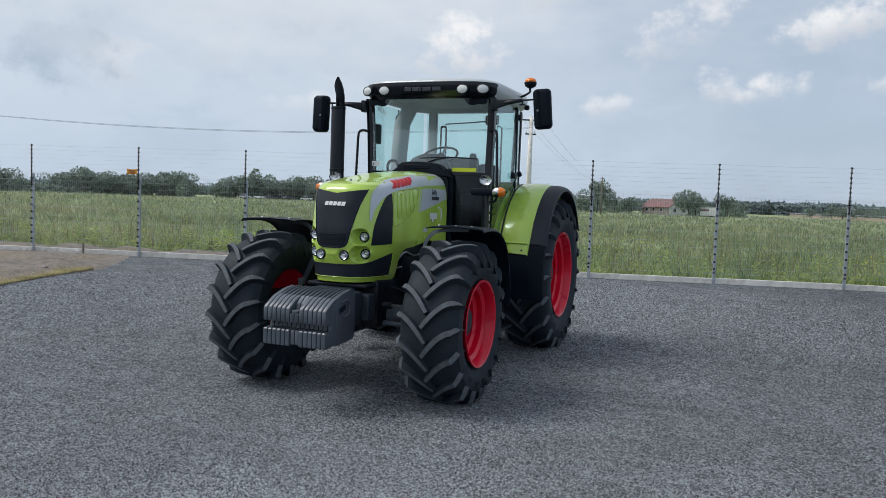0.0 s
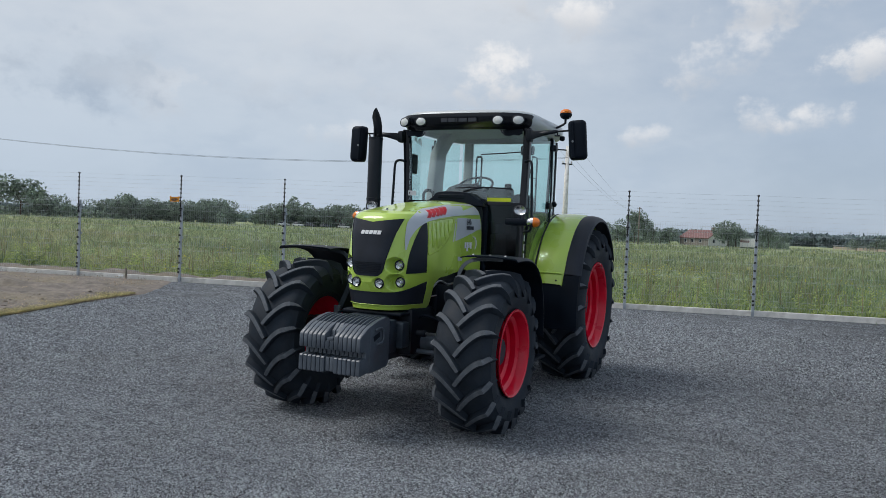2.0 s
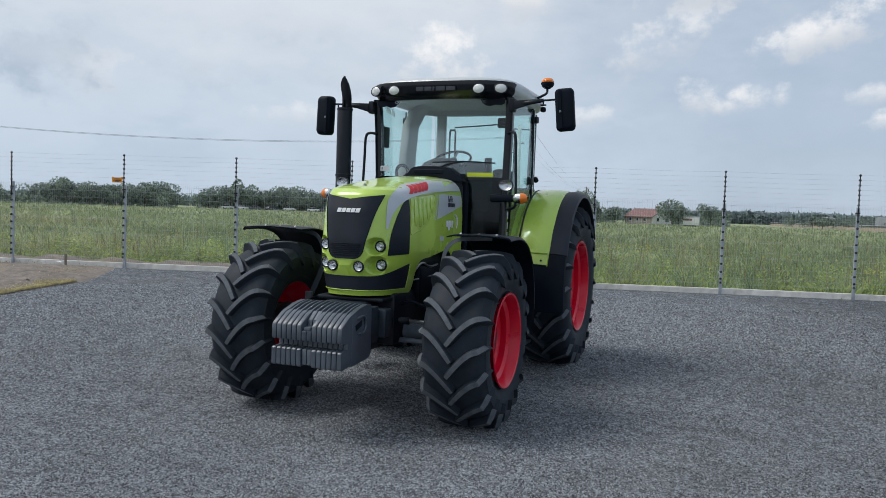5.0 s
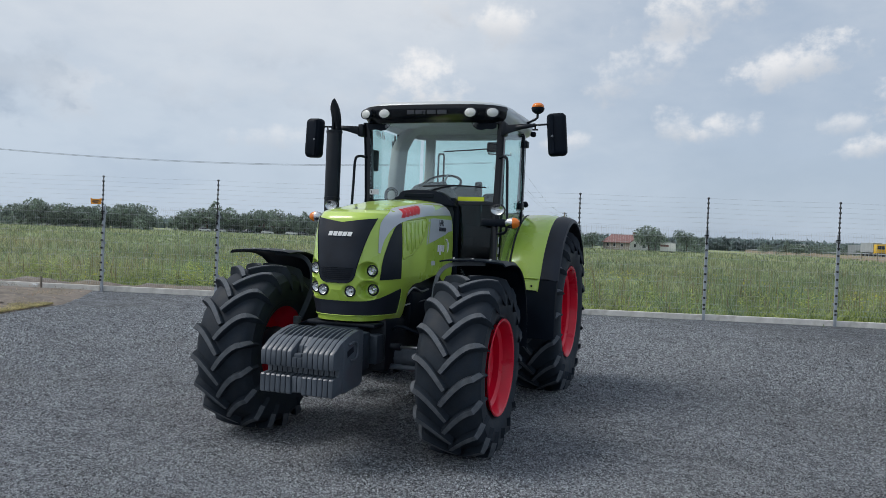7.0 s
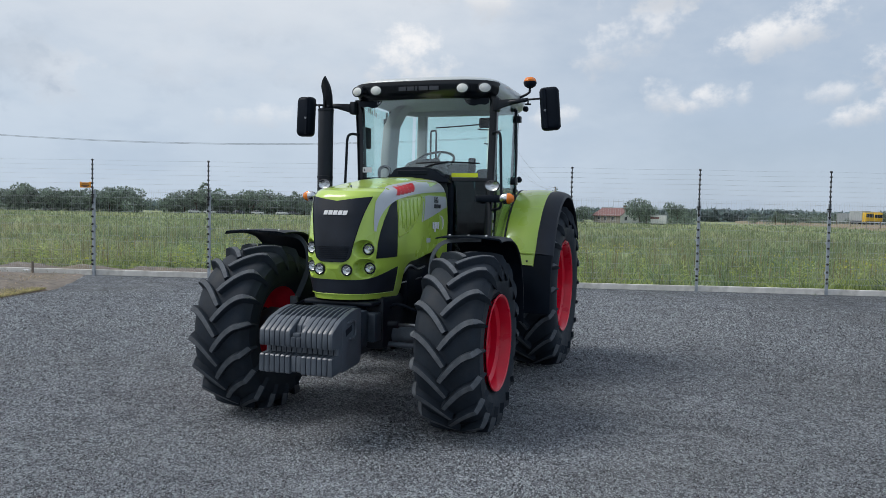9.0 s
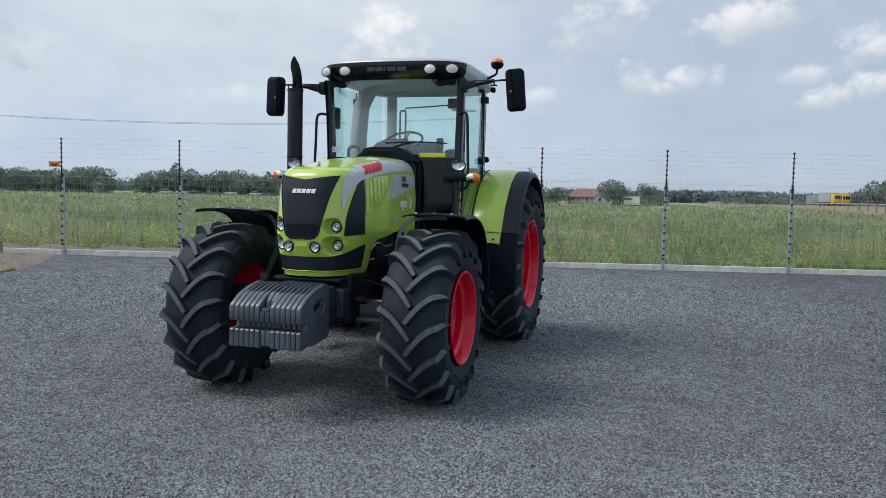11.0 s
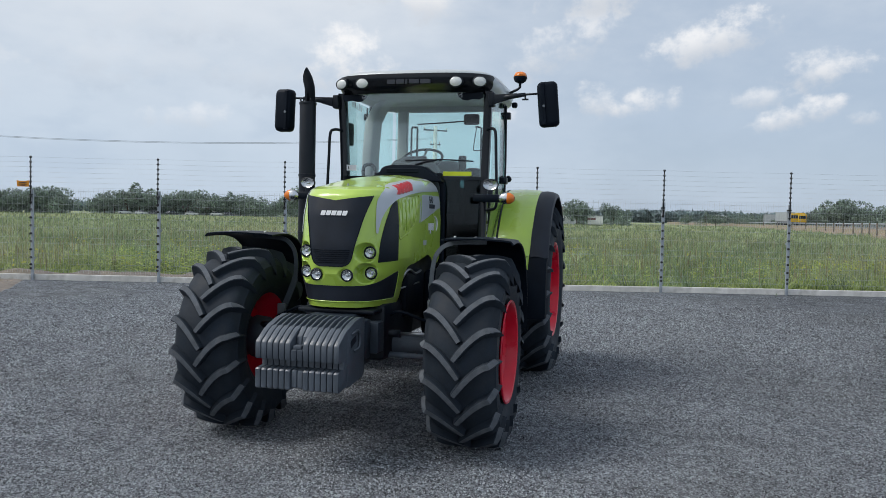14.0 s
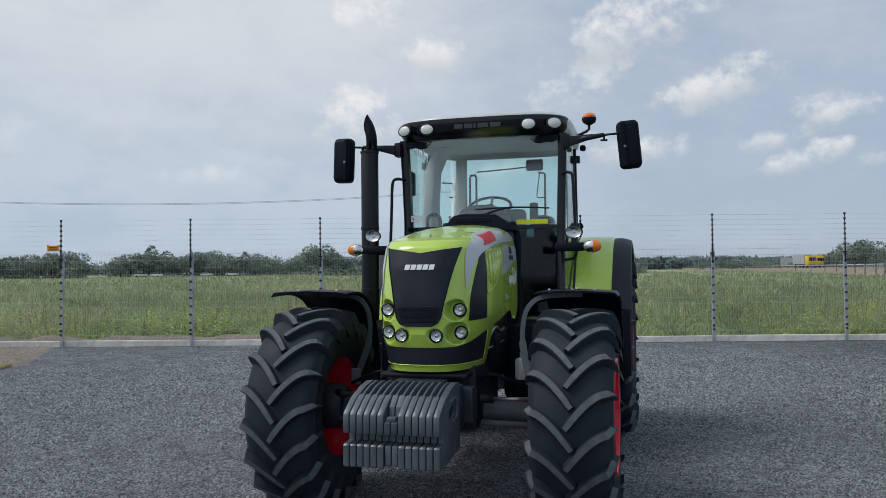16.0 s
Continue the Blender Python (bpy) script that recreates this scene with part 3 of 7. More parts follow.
for i in range(61):
    v = i / 60
    s = 0.5 + (FENCE_S - 0.10 - 0.5) * v
    edge = float(np.interp(s, EDGE_S, EDGE_Q)) + 0.22 * noise.noise((s * 0.9, 1, 0)) + 0.08 * noise.noise((s * 4, 7, 0))
    row = []
    for j in range(71):
        u = (j / 70) ** 0.6
        q = -30.0 + u * (edge + 30.0)
        p = U * q + N * s
        lift = min(1.0, (edge - q) / 1.6)
        h = 0.022 + lift * (0.10 + 0.16 * noise.noise((q * 0.7, s * 0.8, 2)) + 0.10 * noise.noise((q * 2.3, s * 2.3, 3)) + 0.06 * noise.noise((q * 6.1, s * 5.7, 9))) * min(1, 5 * (1 - v))
        row.append((p.x, p.y, ground_z(s) + yard_rough(q, s) + (max(0.006, h) if j < 70 else -0.01)))
    rows.append(row)
bm = bmesh.new()
loft(bm, rows, False, False)
bmesh.ops.recalc_face_normals(bm, faces=bm.faces[:])
mound = part("soil_patch", bm, SOIL, None, sharp=80)
tagged(mound, "bare trampled brown soil patch beside the fence", "soil", kind="structure")


# loose clods on the soil
g = np.random.default_rng(41)
verts, faces = [], []
for k in range(900):
    s = 1.2 + (FENCE_S - 3.6) * g.random()
    q = float(np.interp(s, EDGE_S, EDGE_Q)) - 0.25 - 9.0 * g.random() ** 1.3
    r = 0.012 + 0.045 * g.random() ** 3
    p = U * q + N * s
    lift = min(1.0, (float(np.interp(s, EDGE_S, EDGE_Q)) - q) / 1.6)
    z = ground_z(s) + 0.012 + lift * max(0.0, 0.10 + 0.16 * noise.noise((q * 0.7, s * 0.8, 2)) + 0.10 * noise.noise((q * 2.3, s * 2.3, 3)))
    for d in ((1, 0, -0.2), (0, 1, 0.1), (-1, 0, -0.1), (0, -1, 0.2), (0.1, 0, 0.8), (0, 0.1, -0.8)):
        verts.append((p.x + r * d[0] * (0.7 + 0.6 * g.random()), p.y + r * d[1] * (0.7 + 0.6 * g.random()), z + r * d[2] * (0.6 + 0.5 * g.random())))
    for a, b in ((0, 1), (1, 2), (2, 3), (3, 0)):
        faces += [(6 * k + a, 6 * k + b, 6 * k + 4), (6 * k + b, 6 * k + a, 6 * k + 5)]
tagged(new("soil_clods", cloud_mesh("soil_clods", verts, faces, SOIL)), "loose brown clods of earth on the bare soil", "soil", kind="stuff")

# ridge of turned earth behind the plinth
rows = []
for q in np.linspace(-34.0, 0.5, 240):
    fade = min(1.0, (0.5 - q) / 2.5)
    row = []
    for v in np.linspace(0, 1, 9):
        s = FENCE_S + 0.02 + 1.7 * v
        h = 0.20 * math.sin(math.pi * min(1, v * 1.15)) ** 0.7 if v < 0.87 else 0.0
        h *= 0.65 + 0.5 * noise.noise((q * 1.3, v * 2, 5)) + 0.3 * noise.noise((q * 5, v * 6, 6))
        p = U * q + N * s
        row.append((p.x, p.y, ground_z(max(s, FENCE_S + 0.02)) + 0.02 * fade + h * fade - (0.04 if v > 0.95 else 0.0)))
    rows.append(row)
bm = bmesh.new()
loft(bm, rows, False, False)
bmesh.ops.recalc_face_normals(bm, faces=bm.faces[:])
ridge = part("earth_ridge", bm, SOIL, None, sharp=80)
tagged(ridge, "low ridge of turned brown earth behind the plinth", "soil", kind="structure")


def strewn(count, place, height, width, bend, seed):
    """Blades as thin bent triangles; place(random generator, n) gives roots, height and width are ranges."""
    g = np.random.default_rng(seed)
    root = place(g, count)
    count = len(root)
    h = height[0] + (height[1] - height[0]) * g.random(count) ** 1.5
    w = width[0] + (width[1] - width[0]) * g.random(count)
    a = g.random(count) * 6.283
    lean = bend * h * (0.3 + g.random(count))
    b = g.random(count) * 6.283
    dx, dy = np.cos(a) * w / 2, np.sin(a) * w / 2
    lx, ly = np.cos(b) * lean, np.sin(b) * lean
    x, y, z = root.T
    h = h * (0.6 + 0.4 * (1 + 0.5 * (np.sin(x * 0.9 + 2 * np.sin(y * 0.6)) + np.sin(y * 1.1 + 1.7 * np.sin(x * 0.5)))))
    mid = 0.55
    p = np.stack([
        np.stack([x - dx, y - dy, z], -1), np.stack([x + dx, y + dy, z], -1),
        np.stack([x + 0.8 * dx + lx * 0.35, y + 0.8 * dy + ly * 0.35, z + h * mid], -1), np.stack([x - 0.8 * dx + lx * 0.35, y - 0.8 * dy + ly * 0.35, z + h * mid], -1),
        np.stack([x + lx, y + ly, z + h], -1),
    ], 1).reshape(-1, 3)
    f = np.array([(0, 1, 2), (0, 2, 3), (3, 2, 4)])
    return p, (f[None] + 5 * np.arange(count)[:, None, None]).reshape(-1, 3)


def sector(lo, hi, power=1.0, az=(-57, 24)):
    """Roots in the field between two distances, thinning outwards."""
    def place(g, n):
        d = lo + (hi - lo) * g.random(n) ** power
        w = np.radians(az[0] + (az[1] - az[0]) * g.random(n))
        x, y = 2.5 + d * np.sin(w), -6.0 + d * np.cos(w)
        s = x * N.x + y * N.y
        q = x * U.x + y * U.y
        keep = s > FENCE_S + np.where(q < -0.5, 1.15, 0.25) + 0.5 * g.random(n)
        x, y, s = x[keep], y[keep], s[keep]
        z = np.where(s < FENCE_S + 1, -0.083 + 0.02186 * s, -0.083 + 0.02186 * (FENCE_S + 1) - 0.0002 * np.clip(s - 40, 0, 210))
        patch = np.sin(x * 0.31 + 1.3 * np.sin(y * 0.23)) + np.sin(y * 0.41 + x * 0.13)
        thin = g.random(len(x)) < 0.62 + 0.19 * patch
        pull = 0.35 * lo / 14
        x = x + pull * np.sin(x * 4.3 / pull * 0.35 + 1.9 * np.sin(y * 1.7))
        y = y + pull * np.sin(y * 3.7 / pull * 0.35 + 2.3 * np.sin(x * 1.3))
        return np.stack([x, y, z - 0.01], -1)[thin]
    return place


def clumps_by_fence(g, n):
    """Roots in tufts close behind the plinth."""
    q0 = -26 + 52 * g.random(120)
    s0 = FENCE_S + 0.55 + 2.6 * g.random(120) ** 1.8
    pick = g.integers(0, 120, n)
    q, s = q0[pick] + 0.28 * g.normal(size=n), np.maximum(FENCE_S + 0.2, s0[pick] + 0.16 * g.normal(size=n))
    s = np.where(q < -0.5, s + 0.9, s)
    return np.stack([U.x * q + N.x * s, U.y * q + N.y * s, np.full(n, ground_z(FENCE_S + 0.5) - 0.01)], -1)


def stuff(name, label, category, mat, *args):
    v, f = strewn(*args)
    return tagged(new(name, cloud_mesh(name, v, f, mat)), label, category, kind="stuff")


stuff("meadow_grass", "uncut green meadow grass behind the fence", "grass", BLADE, 110000, sector(14, 42, 1.25), (0.10, 0.44), (0.012, 0.034), 1.25, 1)
stuff("meadow_grass", "uncut green meadow grass farther out", "grass", FARBLADE, 90000, sector(38, 110, 1.3), (0.14, 0.50), (0.03, 0.09), 1.1, 2)
stuff("meadow_grass", "distant pale green meadow grass", "grass", FARBLADE, 45000, sector(105, 300, 1.3), (0.2, 0.55), (0.08, 0.25), 0.4, 3)
stuff("meadow_reeds", "tall thin green stalks standing above the meadow grass", "grass", BLADE, 9000, sector(19, 60, 1.2), (0.5, 0.95), (0.008, 0.018), 0.25, 15)
stuff("meadow_weeds", "bright green leafy weeds along the fence", "weeds", WEED, 26000, sector(15, 26, 1.5), (0.08, 0.34), (0.02, 0.055), 1.0, 4)
stuff("meadow_weeds", "low yellow-green leafy weeds at the foot of the fence", "weeds", WEED, 26000, clumps_by_fence, (0.05, 0.26), (0.03, 0.07), 1.2, 14)
stuff("seed_heads", "brown dry seed heads among the meadow grass", "weeds", SEEDHEAD, 7000, sector(15, 60, 1.3), (0.3, 0.85), (0.012, 0.03), 0.2, 5)
stuff("dry_grass", "low dry yellow grass at the edge of the soil", "grass", DRYGRASS, 24000, lambda g, n: np.array([[*(U * q + N * s).xy, ground_z(s)] for q, s in ((float(np.interp(w, EDGE_S, EDGE_Q)) - 0.05 - 1.6 * float(g.random()) ** 1.8, w) for w in 2.6 + 4.8 * g.random(n) ** 1.6)]) + np.array([[0.0, 0.0, 0.02]]), (0.012, 0.055), (0.008, 0.02), 1.5, 6)
stuff("soil_stubble", "short brown stubble and dead weeds on the bare soil", "weeds", STUBBLE, 7000, lambda g, n: np.array([[*(U * q + N * w).xy, ground_z(w) + 0.07 + 0.10 * max(0.0, noise.noise((q * 0.7, w * 0.8, 2)))] for w, q in ((w, float(np.interp(w, EDGE_S, EDGE_Q)) - 0.1 - 9 * float(g.random())) for w in 2.0 + (FENCE_S - 2.3) * g.random(n))]), (0.008, 0.035), (0.006, 0.016), 1.5, 16)

# leafy plants standing in groups behind the fence
g = np.random.default_rng(31)
centres, leaves = [], []
for group in range(64):
    q0, s0 = -24 + 44 * g.random(), FENCE_S + 1.5 + 6.5 * g.random() ** 1.7
    for _ in range(int(4 + 9 * g.random())):
        centres.append((q0 + 0.55 * g.normal(), max(FENCE_S + 1.2, s0 + 0.35 * g.normal()), 0.28 + 0.42 * g.random()))
for q, s, tall in centres:
    for k in range(22):
        up = k / 22
        a, reach = k * 2.4 + g.random(), (0.05 + 0.13 * (1 - up)) * (0.7 + 0.6 * g.random())
        p = U * q + N * s
        base = Vector((p.x, p.y, ground_z(s) + tall * (0.15 + 0.85 * up)))
        d = Vector((math.cos(a), math.sin(a), 0.5))
        n = Vector((-math.sin(a), math.cos(a), 0)) * reach * 0.30
        leaves += [base, base + d * reach * 0.55 + n, base + d * reach + Vector((0, 0, -0.25 * reach)), base + d * reach * 0.55 - n]
tagged(new("leafy_weeds", cloud_mesh("leafy_weeds", [tuple(v) for v in leaves], np.arange(len(leaves)).reshape(-1, 4), WEED)), "tall bright green leafy weeds in groups behind the fence", "weeds", kind="stuff")

# small yellow flowers in loose drifts
g = np.random.default_rng(11)
roots = []
for drift in range(46):
    d, w = 15.5 + 16 * g.random() ** 1.5, math.radians(-55 + 75 * g.random())
    mx, my = 2.5 + d * math.sin(w), -6 + d * math.cos(w)
    for _ in range(45):
        x, y = mx + g.normal() * 0.55, my + g.normal() * 0.35
        s = x * N.x + y * N.y
        if s > FENCE_S + 0.5:
            roots.append((x, y, ground_z(s) + 0.22 + 0.38 * g.random()))
roots = np.array(roots)
stuff("yellow_flowers", "small yellow wild flowers in drifts", "flowers", PETAL, len(roots), lambda gg, n: roots, (0.02, 0.05), (0.03, 0.06), 0.9, 12)

# ---- fence ----
fence = thing("fence", "galvanised welded-mesh fence with black electric-wire rods", "fence")
FIRST, LAST = -2, 10
TOP_POST, TOP_ROD, FOOT = 2.0, 2.656, 0.13


def bent(z):
    """How far the folded mesh stands out of its plane at height z."""
    return sum(0.03 * max(0.0, 1 - abs(z - c) / 0.06) for c in (0.45, 0.98, 1.50, 1.92))


bm = bmesh.new()
heights = [0.33, 0.39, 0.45, 0.51, 0.92, 0.98, 1.04, 1.44, 1.50, 1.56, 1.86, 1.92, 1.98, 2.03]
for i in range(50):
    q = 0.05 + 0.05 * i
    tube(bm, [U * q + N * (-bent(h)) + Vector((0, 0, h)) for h in heights], 0.0022, 3, False)
for h in (0.39, 0.51, 0.71, 0.92, 1.04, 1.24, 1.44, 1.56, 1.71, 1.86, 1.98):
    tube(bm, [N * (-bent(h) - 0.004) + Vector((0, 0, h)) + U * q for q in (0.03, FENCE_STEP - 0.03)], 0.0023, 3, False)
panel_mesh = finish("mesh_panel", bm, WIRE)
for i in range(FIRST, LAST):
    ob = new("mesh_panel", panel_mesh)
    ob.location, ob.parent = at_fence(i), fence

bm = bmesh.new()
turn = Matrix.Rotation(radians(FENCE_YAW), 4, "Z")
box(bm, (-0.028, -0.064, FOOT - 0.05), (0.028, -0.022, TOP_POST), 0.004, 1, turn)
box(bm, (-0.032, -0.068, TOP_POST), (0.032, -0.018, TOP_POST + 0.012), 0.003, 1, turn)
for h in (0.60, 1.20, 1.85):
    box(bm, (-0.045, -0.034, h), (0.045, -0.008, h + 0.05), 0.004, 1, turn)
post_mesh = finish("post", bm, GALV)
bm = bmesh.new()
tube(bm, [(0, 0, 1.70), (0, 0, TOP_ROD)], 0.011, 6)
knobs = [TOP_ROD - 0.010 - 0.098 * k for k in range(7)] + [1.86, 1.74, 1.60, 1.44, 1.28, 1.12, 0.96, 0.80, 0.64, 0.50, 0.42]
for h in knobs[:9]:
    lathe(bm, [(0, h - 0.024), (0.020, h - 0.018), (0.028, h), (0.020, h + 0.018), (0, h + 0.024)], 8)
box(bm, (-0.035, -0.012, 1.888), (0.035, 0.07, 1.912), 0.004, 1, turn)
rod_mesh = finish("electric_rod", bm, FIBRE)
bm = bmesh.new()
lathe(bm, [(0, -0.024), (0.020, -0.018), (0.028, 0), (0.020, 0.018), (0, 0.024)], 8)
tube(bm, [(0, 0, 0), N * 0.035], 0.009, 6)
insulator_mesh = finish("insulator", bm, FIBRE)
for i in range(FIRST, LAST + 1):
    for name, data, off in (("post", post_mesh, 0.0), ("electric_rod", rod_mesh, -0.088)):
        ob = new(name, data)
        ob.location, ob.parent = at_fence(i, off) - U * (0.012 if name == "electric_rod" else 0.0), fence
    for h in knobs[9:]:
        ob = new("insulator", insulator_mesh)
        ob.location, ob.parent = at_fence(i, -0.088, h) - U * 0.012, fence
for h in knobs[:7] + knobs[7::2]:
    bm = bmesh.new()
    line = []
    for i in range(FIRST, LAST):
        for k in range(4):
            line.append(at_fence(i + k / 4, -0.118, h - 0.012 * math.sin(math.pi * k / 4)))
    tube(bm, line + [at_fence(LAST, -0.118, h)], 0.0013, 3, False)
    part("wire", bm, WIRE, fence)

kerb = thing("kerb", "low pale concrete plinth boards under the fence", "kerb")
tagged(kerb, kind="structure")
bm = bmesh.new()
box(bm, (0.004, -0.018, -0.12), (FENCE_STEP - 0.004, 0.042, 0.168), 0.008, 1, turn)
board_mesh = finish("plinth_board", bm, CONCRETE)
for i in range(FIRST, LAST):
    ob = new("plinth_board", board_mesh)
    ob.location, ob.parent = at_fence(i, 0.0, FOOT - 0.0 + 0.004 * math.sin(i * 2.3)), kerb

# orange warning plate on one of the rods
sign = thing("warning_sign", "small orange plastic warning plate on an electric fence rod", "sign")
c = at_fence(1, -0.13, 2.11) - U * 0.142
face = Matrix.Translation(c) @ turn
bm = bmesh.new()
prism(bm, [(-0.115, -0.06), (0.115, -0.06), (0.125, 0.065), (0.085, 0.065), (0.08, 0.05), (-0.085, 0.05), (-0.09, 0.065), (-0.125, 0.065)], "y", -0.004, 0.004, 0.0, face)
plate = part("plate", bm, SIGNORANGE, sign)
bm = bmesh.new()
for z, w in ((0.018, 0.07), (-0.012, 0.085), (-0.034, 0.05)):
    box(bm, (-w, -0.009, z - 0.006), (w, -0.006, z + 0.006), 0, 1, face)
part("print", bm, INK, plate, "lines of dark print too small to read")
for z in (0.03, -0.03):
    part("clip", boxed((0.11, -0.004, z - 0.008), (0.15, 0.012, z + 0.008), 0.002, 1, face), FIBRE, sign)

# marker stake in the soil
stake = thing("marker_stake", "short weathered stake with a pale tag, driven into the soil", "stake")
foot = Vector((-10.9, 7.03, ground_z(9.0)))
bm = boxed((foot.x - 0.02, foot.y - 0.02, foot.z - 0.05), (foot.x + 0.02, foot.y + 0.02, foot.z + 0.30), 0.004, 1)
part("stake", bm, WOODGREY, stake)
bm = boxed((foot.x - 0.17, foot.y - 0.09, foot.z + 0.10), (foot.x - 0.02, foot.y - 0.05, foot.z + 0.135), 0.006, 1)
part("tag", bm, WHITE_DECAL, stake, "pale plastic tag")

# ---- tractor: nose points to -y, its left side to +x ----
tractor = thing("tractor", "lime-green farm tractor with red rims and grey front weights", "tractor")
SIDES = (1, -1)


def table(x, pairs):
    return float(np.interp(x, [p[0] for p in pairs], [p[1] for p in pairs]))


def mirrored(points, s):
    return [(s * p[0], p[1], p[2]) for p in points]


# --- wheels ---
def make_tyre(R, half, rim, lugs, rise, parent, turn):
    """Cross-ply farm tyre about the x axis: carcass and two rows of curved lugs."""
    base = R - 0.050
    bm = bmesh.new()
    prof = [(rim - 0.01, -0.80), (rim + 0.030, -0.86), (rim + 0.036, -0.885), (rim + 0.046, -0.885), (rim + 0.055, -0.90), (rim + 0.10, -0.97), (0.52 * rim + 0.48 * base, -1.0), (0.30 * rim + 0.70 * base, -0.985), (base - 0.085, -0.945), (base - 0.050, -0.88), (base - 0.028, -0.78), (base - 0.012, -0.60), (base - 0.003, -0.32), (base, 0)]
    prof = [(r, h * half) for r, h in prof] + [(r, -h * half) for r, h in prof[-2::-1]]
    lathe(bm, prof, 72, FACE_X, closed=False)
    bmesh.ops.recalc_face_normals(bm, faces=bm.faces[:])
    part("tyre", bm, RUBBER, parent, "black rubber tyre carcass", 32)
    for row in SIDES:
        bm, tops, mid, rings = bmesh.new(), [], [], []
        for i in range(10):
            if i < 8:
                v = i / 7
                x, lift = row * (-0.018 + v * (half * 0.865 + 0.018)), rise * (1 - (1 - v) ** 1.55)
                top, low = R - 0.010 * v * v - 0.040 * max(0, v - 0.75), base - 0.02 - 0.04 * v * v
            else:
                x, lift = row * half * (0.945 if i == 8 else 1.0), rise * (1.0 + 0.08 * (i - 7))
                top, low = (R - 0.066, base - 0.13) if i == 8 else (R - 0.135, base - 0.17)
            mid.append((x, lift / R, top, low))
        for i, (x, th, top, low) in enumerate(mid):
            p, q = mid[max(0, i - 1)], mid[min(9, i + 1)]
            dx, dt = q[0] - p[0], (q[1] - p[1]) * R
            n = math.hypot(dx, dt)
            nx, nt = -dt / n, dx / n
            wide, narrow = (0.0285 + 0.0008 * i, 0.0185 + 0.0006 * i) if i else (0.026, 0.016)
            ring = []
            for off, r in ((-wide, low), (-narrow - 0.004, top - 0.006), (-narrow + 0.002, top), (narrow - 0.002, top), (narrow + 0.004, top - 0.006), (wide, low)):
                w = th + nt * off / R
                ring.append(bm.verts.new((x + nx * off, -r * math.cos(w), r * math.sin(w))))
            rings.append(ring)
        for p, q in zip(rings, rings[1:]):
            for i in range(5):
                f = bm.faces.new((p[i], p[i + 1], q[i + 1], q[i]))
                f.material_index = 1 if i == 2 else 0
        bm.faces.new(rings[0])
        bm.faces.new(rings[-1][::-1])
        bmesh.ops.recalc_face_normals(bm, faces=bm.faces[:])
        lug = finish("tread_lug", bm, (RUBBER, TREAD), 32)
        for k in range(lugs):
            ob = new("tread_lug", lug)
            ob.parent = parent
            ob.rotation_euler = (-2 * math.pi * (k + (0.0 if row > 0 else 0.5)) / lugs - turn, 0, 0)


def make_wheel(name, x, y, z, R, half, rim, out, disc, lugs, rise, hub, s, turn, label):
    w = new(name)
    w.parent, w.location = tractor, (s * x, y, z)
    tagged(w, label)
    make_tyre(R, half, rim - 0.015, lugs, rise, w, turn)
    face = Matrix.Diagonal((s, 1, 1, 1)) @ FACE_X
    bm = bmesh.new()
    o, i = out, -out * 0.85
    lathe(bm, [(rim - 0.012, o - 0.012), (rim + 0.008, o + 0.002), (rim + 0.004, o + 0.012), (rim - 0.012, o + 0.006), (rim - 0.030, o - 0.030), (rim - 0.040, o - 0.075), (rim - 0.075, o - 0.095), (rim - 0.080, o - 0.145), (rim - 0.115, o - 0.165),
               (rim - 0.120, disc + 0.03), (rim - 0.15, disc), (rim * 0.45, disc + 0.012), (hub, disc + 0.015), (0, disc + 0.015), (0, disc - 0.01), (rim - 0.14, disc - 0.02), (rim - 0.10, i + 0.14), (rim - 0.06, i + 0.10), (rim - 0.03, i + 0.03), (rim + 0.006, i), (rim - 0.02, i + 0.02), (rim - 0.10, i + 0.16), (rim - 0.07, o - 0.10)], 56, face, closed=False)
    bmesh.ops.recalc_face_normals(bm, faces=bm.faces[:])
    r = part("rim", bm, RED, w, "glossy red steel rim", 28)
    bm = bmesh.new()
    lathe(bm, [(hub * 1.05, disc), (hub * 1.05, disc + 0.03), (hub * 0.86, disc + 0.05), (hub * 0.98, disc + 0.125), (hub * 0.90, disc + 0.148), (0, disc + 0.152)], 28, face)
    part("hub", bm, CHASSIS, w, "dark grey planetary hub")
    for k in range(8):
        a = 2 * math.pi * k / 8
        bm = bmesh.new()
        lathe(bm, [(0.017, disc + 0.01), (0.017, disc + 0.045), (0, disc + 0.047)], 6, face @ Matrix.Translation((rim * 0.40 * math.cos(a), rim * 0.40 * math.sin(a), 0)))
        part("wheel_nut", bm, CHASSIS, r)
    return w


for s in SIDES:
    make_wheel("front_wheel", 0.980 if s > 0 else 0.950, 0.0, 0.632, 0.721, 0.262, 0.380, 0.250, -0.02, 18, 0.225, 0.13, s, 0.05 if s > 0 else 0.17, "front wheel with a deep-lugged tyre on a red rim")
    make_wheel("rear_wheel", 1.012, 2.79, 0.866, 0.905, 0.290, 0.505, 0.255, -0.03, 20, 0.29, 0.17, s, 0.0, "tall rear wheel with a deep-lugged tyre on a red rim")

# --- hood ---
YF = [(0.94, -0.445), (1.10, -0.468), (1.20, -0.500), (1.40, -0.497), (1.64, -0.458), (1.77, -0.415), (1.815, -0.370), (1.84, -0.28), (1.86, -0.13), (1.90, 0.10), (1.94, 0.36), (1.97, 0.64), (1.99, 0.90), (2.0, 1.15)]
WZ = [(0.94, 0.318), (1.0, 0.332), (1.12, 0.356), (1.30, 0.376), (1.60, 0.378), (1.77, 0.368), (1.85, 0.350), (1.90, 0.328), (1.94, 0.290), (1.97, 0.235), (1.99, 0.15), (2.0, 0.03)]
REAR = 1.275
